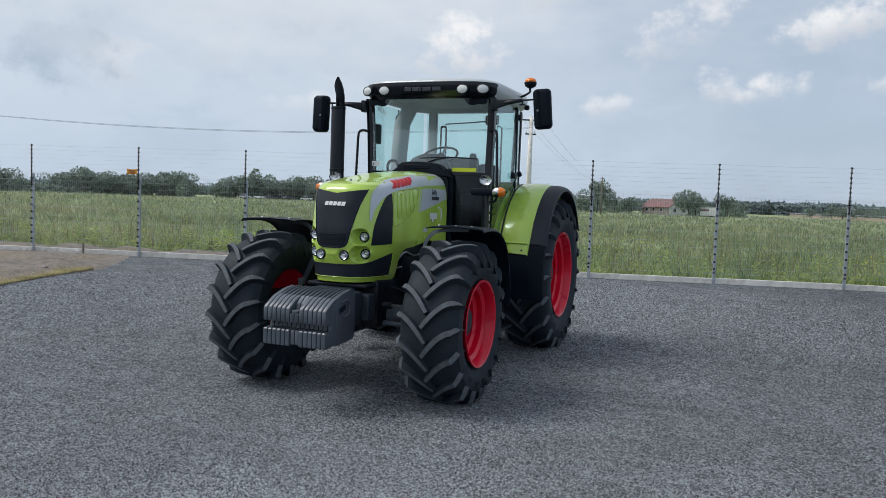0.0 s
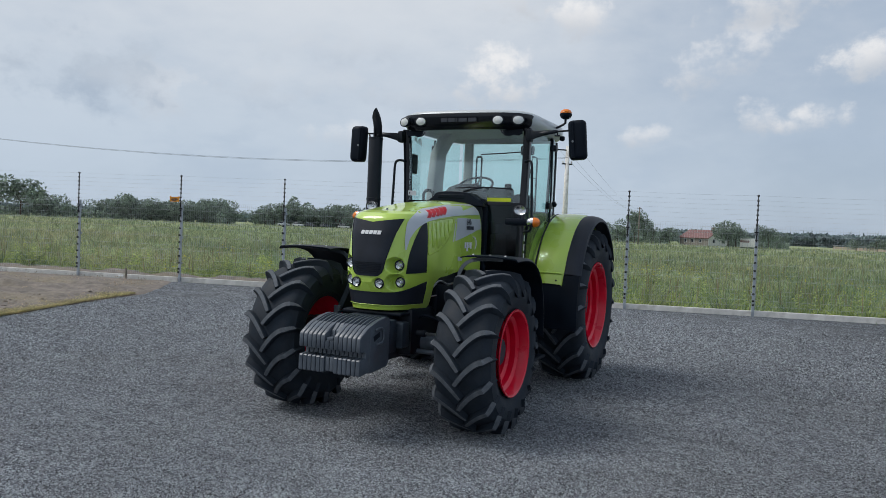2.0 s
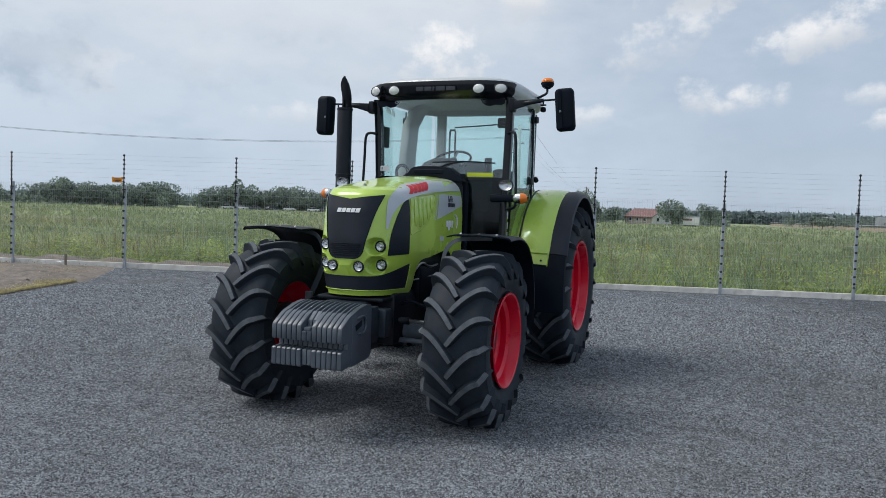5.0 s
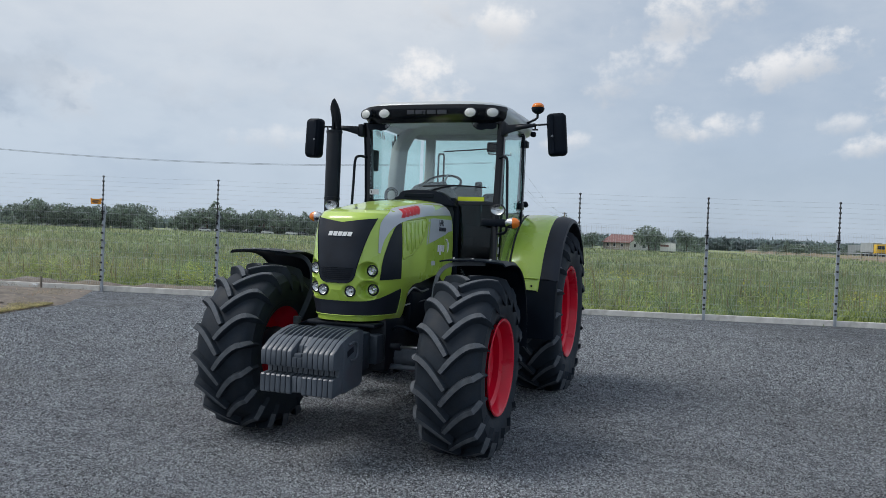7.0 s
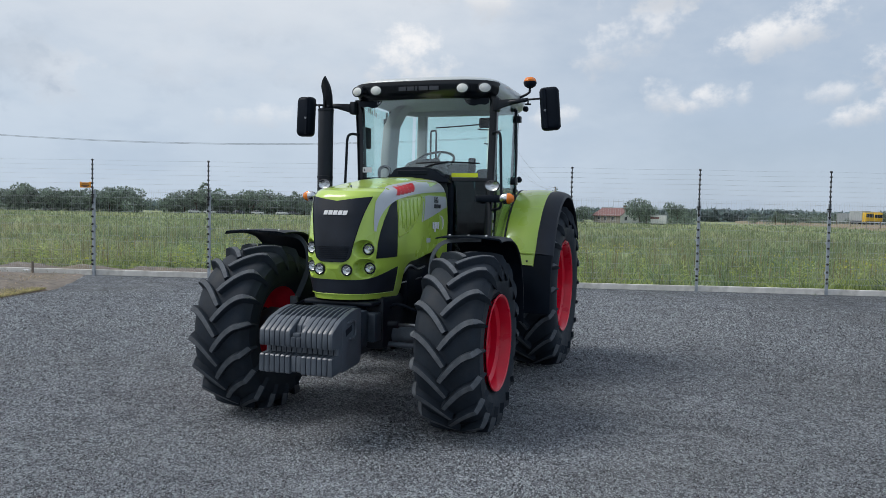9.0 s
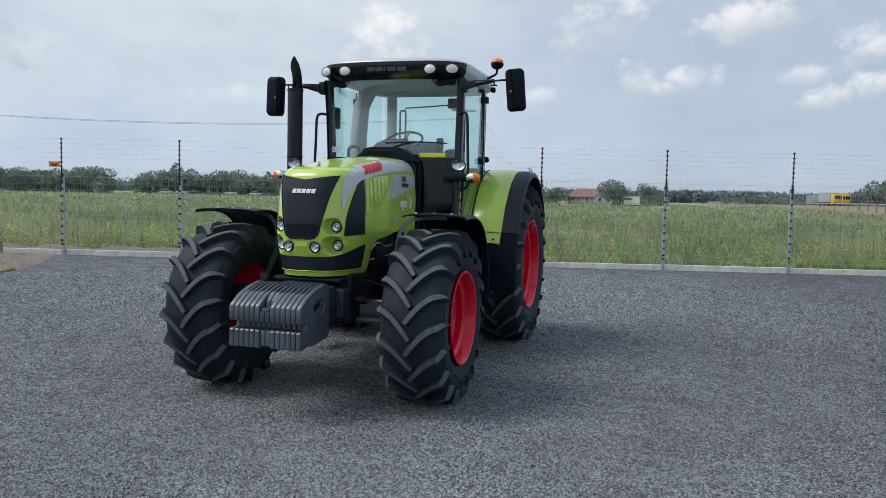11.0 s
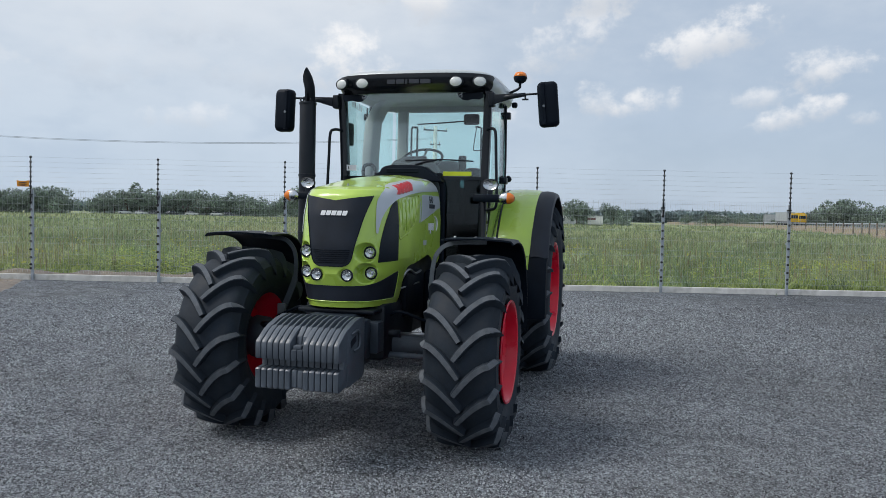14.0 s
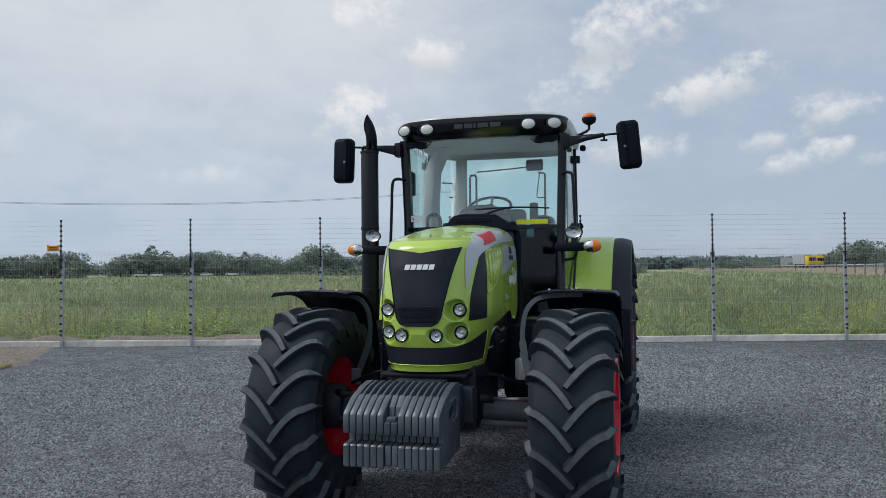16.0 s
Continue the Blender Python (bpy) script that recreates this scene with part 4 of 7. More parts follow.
PN, PM, DEPTH = 3.07, 3.0, 0.79


def hood_w(y, z):
    return table(z, WZ) * (1 - 0.05 * min(1, max(0, (y - 0.5) / 0.8)))


def hood_front(x, z):
    yf, w = table(z, YF), table(z, WZ)
    return yf + DEPTH - DEPTH * max(0.0, 1 - abs(x / w) ** PN) ** (1 / PM)


def hood_side(y, z):
    yf = table(z, YF)
    d = max(0.0, (yf + DEPTH - y) / DEPTH)
    return hood_w(y, z) * max(0.0, 1 - d ** PM) ** (1 / PN)


def hood_low(y):
    return table(y, [(0.085, 0.954), (0.122, 0.988), (0.135, 1.06), (0.150, 1.125), (0.19, 1.18), (0.27, 1.226), (0.48, 1.256), (0.80, 1.296), (0.90, 1.285), (1.02, 1.22), (1.18, 1.20), (1.28, 1.24)])


LAMPS = [(0.250, 1.357, 0.076, 0.039), (0.253, 1.205, 0.080, 0.039), (0.118, 1.193, 0.056, 0.038)]


def lamp_plane(xc, zc, r):
    return hood_front(xc + 0.45 * r, zc) + 0.006


zs = list(np.linspace(0.94, 1.05, 12)) + list(np.linspace(1.054, 1.46, 130)) + list(np.linspace(1.47, 1.80, 24)) + list(np.linspace(1.805, 2.0, 56))
rows = []
for z in zs:
    row = []
    cols = [("r", t) for t in np.linspace(0, 1, 22)[:-1]] + [("n", f) for f in np.linspace(90, -90, 260)] + [("l", t) for t in np.linspace(1, 0, 22)[1:]]
    for kind, t in cols:
        yf = table(z, YF)
        y1 = min(yf + DEPTH, REAR - 0.02)
        if kind == "n":
            f = radians(t)
            y = yf + DEPTH - DEPTH * abs(math.cos(f)) ** (2 / PM)
            y = min(y, y1)
        else:
            y = REAR + (y1 - REAR) * t
        zz = z
        if z < 1.5:
            lo = hood_low(y)
            zz = lo + (z - 0.94) * (1.5 - lo) / 0.56
        if kind == "n" and yf + DEPTH < REAR - 0.02:
            x = table(zz, WZ) * (1 if t >= 0 else -1) * abs(math.sin(f)) ** (2 / PN)
            y = hood_front(x * 0.99999, zz)
        else:
            x = hood_side(y, zz) * (1 if kind == "r" or (kind == "n" and t >= 0) else -1)
        for xc, zc, r, _ in LAMPS:
            away = math.hypot(abs(x) - xc + 0.012, zz - zc)
            if away < r and y < 0:
                sink = min(1.0, (r - away) / 0.024)
                y += (lamp_plane(xc, zc, r) - y) * sink * sink * (3 - 2 * sink)
        row.append((x, y, zz))
    rows.append(row)
bm = bmesh.new()
loft(bm, rows, False, False)
bmesh.ops.recalc_face_normals(bm, faces=bm.faces[:])
hood = part("hood", bm, GREEN, tractor, "glossy lime-green rounded hood", 42)


def patch(name, mat, label, lines, on, off, parent, cols=14):
    """A thin skin on the hood; lines are rows of (start, end, height) along x or y."""
    bm = bmesh.new()
    rows = []
    for a, b, za, zb in lines:
        row = []
        for k in range(cols + 1):
            u = a + (b - a) * k / cols
            z = za + (zb - za) * k / cols
            row.append((u, hood_front(u, z) - off, z) if on == "front" else (on * (hood_side(u, z) + off), u, z))
        rows.append(row)
    sheet(bm, rows, 0.003)
    return part(name, bm, mat, parent, label, 60)


def grille_half(z):
    return table(z, [(1.258, 0.085), (1.266, 0.112), (1.28, 0.132), (1.31, 0.150), (1.40, 0.168), (1.55, 0.200), (1.68, 0.232), (1.775, 0.256)])


bm = bmesh.new()
rows = []
for z in list(np.linspace(1.258, 1.30, 6)) + list(np.linspace(1.32, 1.772, 15)):
    row = []
    for t in np.linspace(-1, 1, 25):
        dip = 0.038 * (1 - abs(t)) * max(0.0, (z - 1.60) / 0.172)
        x = t * grille_half(z)
        row.append((x, hood_front(x, z - dip) - 0.006, z - dip))
    rows.append(row)
sheet(bm, rows, 0.003)
grille = part("front_grille", bm, GRILLE, hood, "black perforated front grille panel", 60)
bm = bmesh.new()
edge = [rows[k][0] for k in range(len(rows) - 1, -1, -1)] + rows[0][1:-1] + [r[-1] for r in rows]
tube(bm, edge, 0.0045, 6)
part("grille_seal", bm, PLASTIC, grille)
for k in range(7):
    z = 1.285 + 0.015 * k
    h = grille_half(z) * 0.86
    bm = bmesh.new()
    tube(bm, [(x, hood_front(x, z) - 0.010, z) for x in np.linspace(-h, h, 9)], 0.0028, 4)
    part("louvre", bm, PLASTIC, grille)
# emblem blocks on the grille, leaning letters as plain shapes
for k in range(5):
    x = -0.100 + 0.0415 * k
    bm = bmesh.new()
    sheet(bm, [[(x + d + w, hood_front(x + d + w, z) - 0.012, z) for w in (0, 0.017, 0.034)] for z, d in ((1.624, 0.0), (1.641, 0.004), (1.658, 0.008))], 0.003)
    part("emblem_block", bm, WHITE_DECAL, grille, "white emblem block")

for s in SIDES:
    lines = [(table(z, [(1.283, -0.335), (1.40, -0.322), (1.48, -0.296), (1.60, -0.238), (1.70, -0.160), (1.73, -0.120), (1.745, -0.085)]), -0.053, z, z + (0.006 if z < 1.3 else 0)) for z in list(np.linspace(1.283, 1.69, 12)) + [1.715, 1.73, 1.74, 1.745]]
    patch("side_grille", GRILLE, "black perforated side grille", lines, s, 0.004, hood, 8)
    low = [(-0.335, 1.497), (-0.318, 1.55), (-0.285, 1.615), (-0.200, 1.692), (-0.060, 1.752), (0.10, 1.782), (0.30, 1.808), (0.60, 1.832), (0.95, 1.850), (1.25, 1.861)]
    top = [(-0.352, 1.500), (-0.345, 1.60), (-0.325, 1.685), (-0.285, 1.762), (-0.170, 1.828), (0.05, 1.876), (0.28, 1.907), (0.60, 1.941), (0.95, 1.964), (1.25, 1.974)]
    bm = bmesh.new()
    rows = []
    for p, q in zip(curved([(a, b, 0) for a, b in low], 4), curved([(a, b, 0) for a, b in top], 4)):
        ya, za, yb, zb = p.x, p.y, q.x, q.y
        rows.append([(s * (hood_side(ya + (yb - ya) * t, za + (zb - za) * t) + 0.007), ya + (yb - ya) * t, za + (zb - za) * t) for t in np.linspace(0, 1, 7)])
    sheet(bm, rows, 0.002)
    stripe = part("decal_stripe", bm, GREY_DECAL, hood, "silver-grey curved decal stripe", 60)
    for k in range(5):
        bm = bmesh.new()
        rows = []
        for t in (-0.04, 0.34, 0.70, 1.08):
            y = (-0.050 + 0.079 * k) * (1 - t) + (0.050 + 0.086 * k) * t
            z = (1.796 + 0.0102 * k) * (1 - t) + (1.864 + 0.0112 * k) * t
            rows.append([(s * (hood_side(y + d, z) + 0.0115), y + d, z) for d in (0.0, 0.019, 0.038, 0.058)])
        sheet(bm, rows, 0.002)
        part("emblem_block", bm, RED_DECAL, stripe, "red emblem block")
    # model plate, small bars and swirl towards the cab
    bm = bmesh.new()
    rows = [[(s * (hood_side(y, z) + 0.003), y, z) for z in np.linspace(lo, 1.815, 5)] for y, lo in ((0.535, 1.585), (0.60, 1.592), (0.72, 1.612), (0.88, 1.643), (1.0, 1.665), (1.13, 1.697), (1.25, 1.71))]
    rows[0] = [(s * (hood_side(0.535 + 0.08 * t, 1.582 + 0.226 * t) + 0.003), 0.535 + 0.08 * t, 1.582 + 0.226 * t) for t in np.linspace(0, 1, 5)]
    rows[1] = [(s * (hood_side(0.60 + 0.05 * t, 1.592 + 0.218 * t) + 0.003), 0.60 + 0.05 * t, 1.592 + 0.218 * t) for t in np.linspace(0, 1, 5)]
    sheet(bm, rows, 0.002)
    plate = part("model_plate", bm, GREY_DECAL, hood, "pale grey model plate")
    bm = bmesh.new()
    rows = [[(s * (hood_side(y + 0.02 * t, z) + 0.003), y + 0.02 * t, z) for t, z in ((-2, 1.575), (0, 1.69), (2, 1.80))] for y in (0.525, 0.545)]
    sheet(bm, rows, 0.002)
    part("decal_line", bm, GREY_DECAL, hood)
    for w, z in ((0.15, 1.718),):
        bm = bmesh.new()
        for k in range(5):
            y = 0.842 + 0.040 * k
            box(bm, (s * (hood_side(y, z) + 0.004), y, z - 0.018), (s * (hood_side(y, z) + 0.008), y + 0.031, z + 0.018))
        part("emblem_block", bm, INK, plate)
    for k, (y, h) in enumerate(((0.79, 0.062), (0.843, 0.092), (0.896, 0.060), (0.935, 0.066))):
        bm = bmesh.new()
        x, wide = hood_side(y, 1.54) + 0.004, (0.040, 0.042, 0.026, 0.046)[k]
        box(bm, (s * x, y, 1.571 - h), (s * (x + 0.002), y + wide, 1.571), 0.004, 1)
        box(bm, (s * x, y + wide * 0.35, 1.571 - h * 0.62), (s * (x + 0.0035), y + wide * 0.65, 1.571 - h * 0.30))
        part("decal_block", bm, WHITE_DECAL, hood, "white decal block")
    bm = bmesh.new()
    tube(bm, [(s * (hood_side(1.06, 1.55) + 0.003), 1.02 + 0.088 * math.cos(a), 1.55 + 0.078 * math.sin(a)) for a in np.linspace(-0.8, 1.7, 14)], [0.002 + 0.009 * math.sin(math.pi * k / 13) for k in range(14)], 6)
    part("decal_swirl", bm, WHITE_DECAL, hood, "white swirl decal")
    # louvred air outlet
    for k in range(5):
        y = 0.045 + 0.088 * k
        z0, z1 = (1.520, 1.515, 1.535, 1.580, 1.640)[k], 1.752 + 0.008 * k
        bm = bmesh.new()
        rings = []
        for t in np.linspace(0, 1, 11):
            z = z0 + (z1 - z0) * t
            deep = 0.016 * math.sin(math.pi * min(1, max(0, t))) ** 0.45
            x, yy = hood_side(y, z), y - 0.014 * math.sin(math.pi * t)
            rings.append([(s * (x - 0.006), yy - 0.004, z), (s * (x + 0.002 + deep * 0.2), yy - 0.004, z), (s * (x + 0.002 + deep), yy + 0.030, z), (s * (x + 0.001 + deep), yy + 0.035, z), (s * (x - 0.006), yy + 0.036, z)])
        loft(bm, rings)
        bmesh.ops.recalc_face_normals(bm, faces=bm.faces[:])
        part("air_louvre", bm, GREEN, hood)
    bm = bmesh.new()
    rim = [(-0.030, 1.775), (-0.035, 1.60), (-0.030, 1.458), (0.08, 1.474), (0.20, 1.508), (0.34, 1.575), (0.44, 1.68), (0.50, 1.800), (0.30, 1.793), (0.10, 1.778), (-0.030, 1.775)]
    tube(bm, [(s * (hood_side(p.x, p.y) + 0.001), p.x, p.y) for p in curved([(a, b, 0) for a, b in rim], 5)], 0.005, 6)
    part("outlet_frame", bm, SHADEGREEN, hood)
    bm = bmesh.new()
    rows = [[(s * (hood_side(y, z) + 0.003), y, z) for z in (1.385, 1.405, 1.425)] for y in (0.63, 0.68, 0.74)]
    sheet(bm, rows, 0.002)
    part("small_decal", bm, GREY_DECAL, hood)

# model number on the plate of the side that is seen
text = bpy.data.curves.new("number", "FONT")
text.body, text.size, text.extrude = "640", 0.088, 0.001
holder = bpy.data.objects.new("number", text)
scene.collection.objects.link(holder)
bpy.context.view_layer.update()
number = bpy.data.meshes.new_from_object(holder)
bpy.data.objects.remove(holder)
number.name = "model_number"
number.transform(Matrix.Translation((hood_side(0.95, 1.78) + 0.006, 0.84, 1.748)) @ Matrix.Rotation(radians(90), 4, "Z") @ Matrix.Rotation(radians(90), 4, "X"))
for v in number.vertices:
    v.co.x += hood_side(v.co.y, v.co.z) + 0.002 - hood_side(0.95, 1.78)
number.materials.clear()
number.materials.append(INK)
ob = new("model_number", number)
ob.parent = hood
tagged(ob, "dark printed number 640")

# black bumper panel set in the nose, green lip below it
bm = bmesh.new()
BROW = [(-0.48, 1.113), (-0.40, 1.117), (-0.32, 1.134), (-0.20, 1.168), (-0.10, 1.193), (-0.03, 1.206)]
rows = []
for v in np.linspace(0, 1, 9):
    row = []
    for t in np.linspace(-1, 1, 81):
        a, z = abs(t), 1.0
        for _ in range(3):
            if a < 0.68:
                x = t / 0.68 * table(z, WZ) * 0.90
                y = hood_front(x, z)
            else:
                y0 = hood_front(table(z, WZ) * 0.90, z)
                y = y0 + (a - 0.68) / 0.32 * (-0.018 - y0)
                x = math.copysign(hood_side(y, z), t)
            z = 0.998 + v * (table(y, BROW) - 0.998)
        row.append((x + math.copysign(0.005, t) * (a >= 0.5), y - 0.005 * (a < 0.72), z))
    rows.append(row)
sheet(bm, rows, 0.004)
bumper = part("bumper_panel", bm, FLARE, hood, "black plastic bumper panel", 60)
bm = bmesh.new()
edge = rows[0] + [r[-1] for r in rows[1:]]
tube(bm, [(x * 1.004, y - 0.001, z) for x, y, z in edge], 0.004, 6)
part("piping", bm, GREEN, bumper, "bright green edge piping")
for s in SIDES:
    for xc, zc, r, lens in LAMPS:
        y = lamp_plane(xc, zc, r)
        at = Matrix.Translation((s * xc, y, zc)) @ FACE_FRONT
        bm = bmesh.new()
        lathe(bm, [(lens + 0.008, 0.0), (lens + 0.008, 0.012), (lens, 0.016), (lens - 0.004, 0.008)], 28, at)
        lamp = part("headlight", bm, BLACKSTEEL, hood, "round headlight set in a recess")
        bm = bmesh.new()
        lathe(bm, [(lens, 0.012), (lens * 0.75, 0.004), (lens * 0.3, 0.001), (lens * 0.28, 0.010), (0, 0.014)], 24, at)
        part("reflector", bm, CHROME, lamp)
        bm = bmesh.new()
        lathe(bm, [(lens, 0.0145), (lens * 0.6, 0.019), (0, 0.021)], 24, at)
        part("lens", bm, LAMPGLASS, lamp)
# small chrome ornament on the hood's brow
bm = bmesh.new()
prism(bm, [(-0.012, 1.842), (0.014, 1.842), (0.002, 1.868)], "y", -0.20, -0.17, 0.002)
part("brow_badge", bm, STEEL, hood)

# --- front weights ---
carrier = new("weight_block")
carrier.parent = tractor
tagged(carrier, "stack of dark grey cast-iron front weights")
front = [(-1.062, 0.668), (-1.068, 0.680), (-1.068, 0.770), (-1.058, 0.788), (-0.955, 0.850), (-0.90, 0.872), (-0.90, 0.49), (-1.055, 0.470), (-1.068, 0.480), (-1.068, 0.596), (-1.058, 0.606), (-0.97, 0.612), (-0.965, 0.660), (-1.045, 0.666)]
web = [(-0.905, 0.868), (-0.78, 0.905), (-0.66, 0.922), (-0.60, 0.915), (-0.585, 0.89), (-0.585, 0.53), (-0.61, 0.50), (-0.86, 0.478), (-0.905, 0.478)]
cut = [(-1.062, 0.668), (-1.068, 0.680), (-1.068, 0.735), (-1.045, 0.745), (-0.99, 0.752), (-0.975, 0.815), (-0.90, 0.872), (-0.90, 0.50), (-1.045, 0.482), (-1.056, 0.492), (-1.056, 0.590), (-1.050, 0.602), (-0.97, 0.612), (-0.965, 0.660), (-1.045, 0.666)]
PITCH = 0.0425
for k in range(14):
    x = -7 * PITCH + k * PITCH
    bm = bmesh.new()
    prism(bm, cut if k in (6, 7) else front, "x", x + 0.0026, x + PITCH - 0.0026, 0.005)
    last = k in (0, 13)
    prism(bm, web, "x", x + (0.0015 if last else 0.0150), x + PITCH - (0.0015 if last else 0.0140), 0.002)
    part("weight_plate", bm, IRON, carrier, "" if k not in (6, 7) else "middle weight with a lifting notch")
part("lifting_lug", boxed((-0.03, -1.058, 0.735), (0.03, -1.00, 0.768), 0.008, 2), IRON, carrier)
for s in SIDES:
    bm = bmesh.new()
    grip = [(s * 0.300, -0.84, 0.83), (s * 0.304, -0.74, 0.84), (s * 0.304, -0.70, 0.79), (s * 0.304, -0.72, 0.72), (s * 0.300, -0.80, 0.71)]
    tube(bm, curved(grip, 5), 0.010, 6)
    part("grip", bm, IRON, carrier)
    # flat dark patch standing for the shade inside the grip recess
    bm = bmesh.new()
    prism(bm, [(-0.86, 0.78), (-0.76, 0.81), (-0.75, 0.77), (-0.85, 0.735)], "x", s * 0.2965, s * 0.2985)
    part("grip_recess", bm, BLACKSTEEL, carrier)

# --- front frame, axle ---
frame_bm = boxed((-0.175, -0.60, 0.50), (0.175, -0.10, 0.905), 0.02, 2)
front_frame = part("front_frame", frame_bm, CHASSIS, tractor, "dark cast front frame")
for s in SIDES:
    bm = bmesh.new()
    box(bm, (s * 0.24 - 0.05, -0.57, 0.60), (s * 0.24 + 0.05, -0.44, 0.885), 0.015, 2)
    box(bm, (s * 0.28 - 0.07, -0.44, 0.63), (s * 0.28 + 0.07, -0.30, 0.86), 0.02, 2)
    part("frame_bracket", bm, CHASSIS, front_frame)
    for z in (0.66, 0.74, 0.82):
        bm = bmesh.new()
        lathe(bm, [(0.018, 0), (0.018, 0.014), (0, 0.016)], 6, Matrix.Translation((s * 0.24, -0.57, z)) @ FACE_FRONT)
        part("bolt", bm, IRON, front_frame)
part("skid_tray", boxed((-0.30, -0.40, 0.905), (0.30, 0.15, 0.938), 0.012, 2), BLACKSTEEL, front_frame)
axle = part("front_axle", tube(bmesh.new(), [(-0.74, 0.02, 0.632), (-0.55, 0.02, 0.632), (-0.22, 0.02, 0.635), (0, 0.02, 0.62), (0.22, 0.02, 0.635), (0.55, 0.02, 0.632), (0.74, 0.02, 0.632)], [0.10, 0.072, 0.080, 0.15, 0.080, 0.072, 0.10], 16), AXLE, tractor, "grey front axle beam")
for s in SIDES:
    bm = bmesh.new()
    lathe(bm, [(0, 0.60), (0.13, 0.60), (0.16, 0.64), (0.17, 0.74), (0.14, 0.80), (0.20, 0.84), (0.20, 0.90), (0, 0.91)], 24, Matrix.Diagonal((s, 1, 1, 1)) @ Matrix.Translation((0.10, 0.0, 0.632)) @ FACE_X)
    part("knuckle", bm, CHASSIS, axle)
    bm = bmesh.new()
    tube(bm, [(s * 0.20, -0.12, 0.735), (s * 0.42, -0.125, 0.738)], 0.030, 10)
    part("steering_cylinder", bm, BLACKSTEEL, axle)
    bm = bmesh.new()
    tube(bm, [(s * 0.40, -0.125, 0.738), (s * 0.70, -0.11, 0.742)], 0.014, 8)
    part("piston_rod", bm, STEEL, axle, "bright steel piston rod")
    bm = bmesh.new()
    tube(bm, [(s * 0.16, -0.10, 0.575), (s * 0.72, -0.10, 0.565)], 0.022, 10)
    part("tie_rod", bm, AXLE, axle, "grey tie rod under the axle")
    bm = bmesh.new()
    tube(bm, [(s * 0.66, -0.11, 0.742), (s * 0.74, -0.09, 0.742)], 0.030, 8)
    part("ball_joint", bm, BLACKSTEEL, axle)
    bm = bmesh.new()
    tube(bm, curved([(s * 0.25, -0.06, 0.80), (s * 0.38, -0.10, 0.90), (s * 0.52, -0.06, 0.86), (s * 0.66, 0.0, 0.80)], 5), 0.013, 8)
    part("hose", bm, PLASTIC, axle)
part("engine", boxed((-0.24, 0.02, 0.60), (0.24, 1.50, 1.42), 0.04, 2), BLACKSTEEL, tractor, "dark engine and gearbox mass")
part("sump", boxed((-0.33, -0.22, 0.53), (0.33, 0.55, 0.97), 0.05, 2), BLACKSTEEL, tractor, "dark sump and axle support")
for s in SIDES:
    bm = bmesh.new()
    box(bm, (s * 0.31 - 0.06, 0.20, 0.82), (s * 0.31 + 0.06, 0.72, 1.18), 0.03, 2)
    part("side_housing", bm, PLASTIC, tractor)
    bm = bmesh.new()
    tube(bm, curved([(s * 0.33, 0.10, 1.10), (s * 0.37, 0.22, 1.20), (s * 0.37, 0.42, 1.16), (s * 0.36, 0.62, 1.17)], 5), 0.010, 8)
    tube(bm, [(s * 0.345, 0.12, 1.06), (s * 0.375, 0.52, 1.08)], 0.007, 6)
    part("pipe", bm, STEEL, tractor, "thin bright metal pipes")
    bm = bmesh.new()
    prism(bm, rounded(0.20, 0.30, 0.08), "y", 0.80, 1.62, 0.02, Matrix.Translation((s * 0.52, 0, 0.87)))
    part("fuel_tank", bm, PLASTIC, tractor, "black plastic fuel tank")
bm = bmesh.new()
lathe(bm, [(0, 0.80), (0.055, 0.80), (0.058, 0.82), (0.058, 0.93), (0.05, 0.95), (0.02, 0.96), (0.02, 1.0), (0, 1.0)], 18, Matrix.Translation((0.53, 0.45, 0)))
part("oil_filter", bm, WHITE_DECAL, tractor, "white oil filter with a dark cap")
part("rear_axle", tube(bmesh.new(), [(-0.95, 2.77, 0.866), (-0.40, 2.77, 0.866), (0, 2.77, 0.866), (0.40, 2.77, 0.866), (0.95, 2.77, 0.866)], [0.14, 0.18, 0.32, 0.18, 0.14], 18), BLACKSTEEL, tractor)
part("gearbox", boxed((-0.28, 1.5, 0.55), (0.28, 3.2, 1.25), 0.05, 2), BLACKSTEEL, tractor)

# --- front mudguards ---
GUARD = [(-0.06, 1.466), (0.02, 1.471), (0.15, 1.474), (0.30, 1.465), (0.45, 1.425), (0.58, 1.34), (0.68, 1.21), (0.74, 1.04), (0.765, 0.86), (0.77, 0.72)]
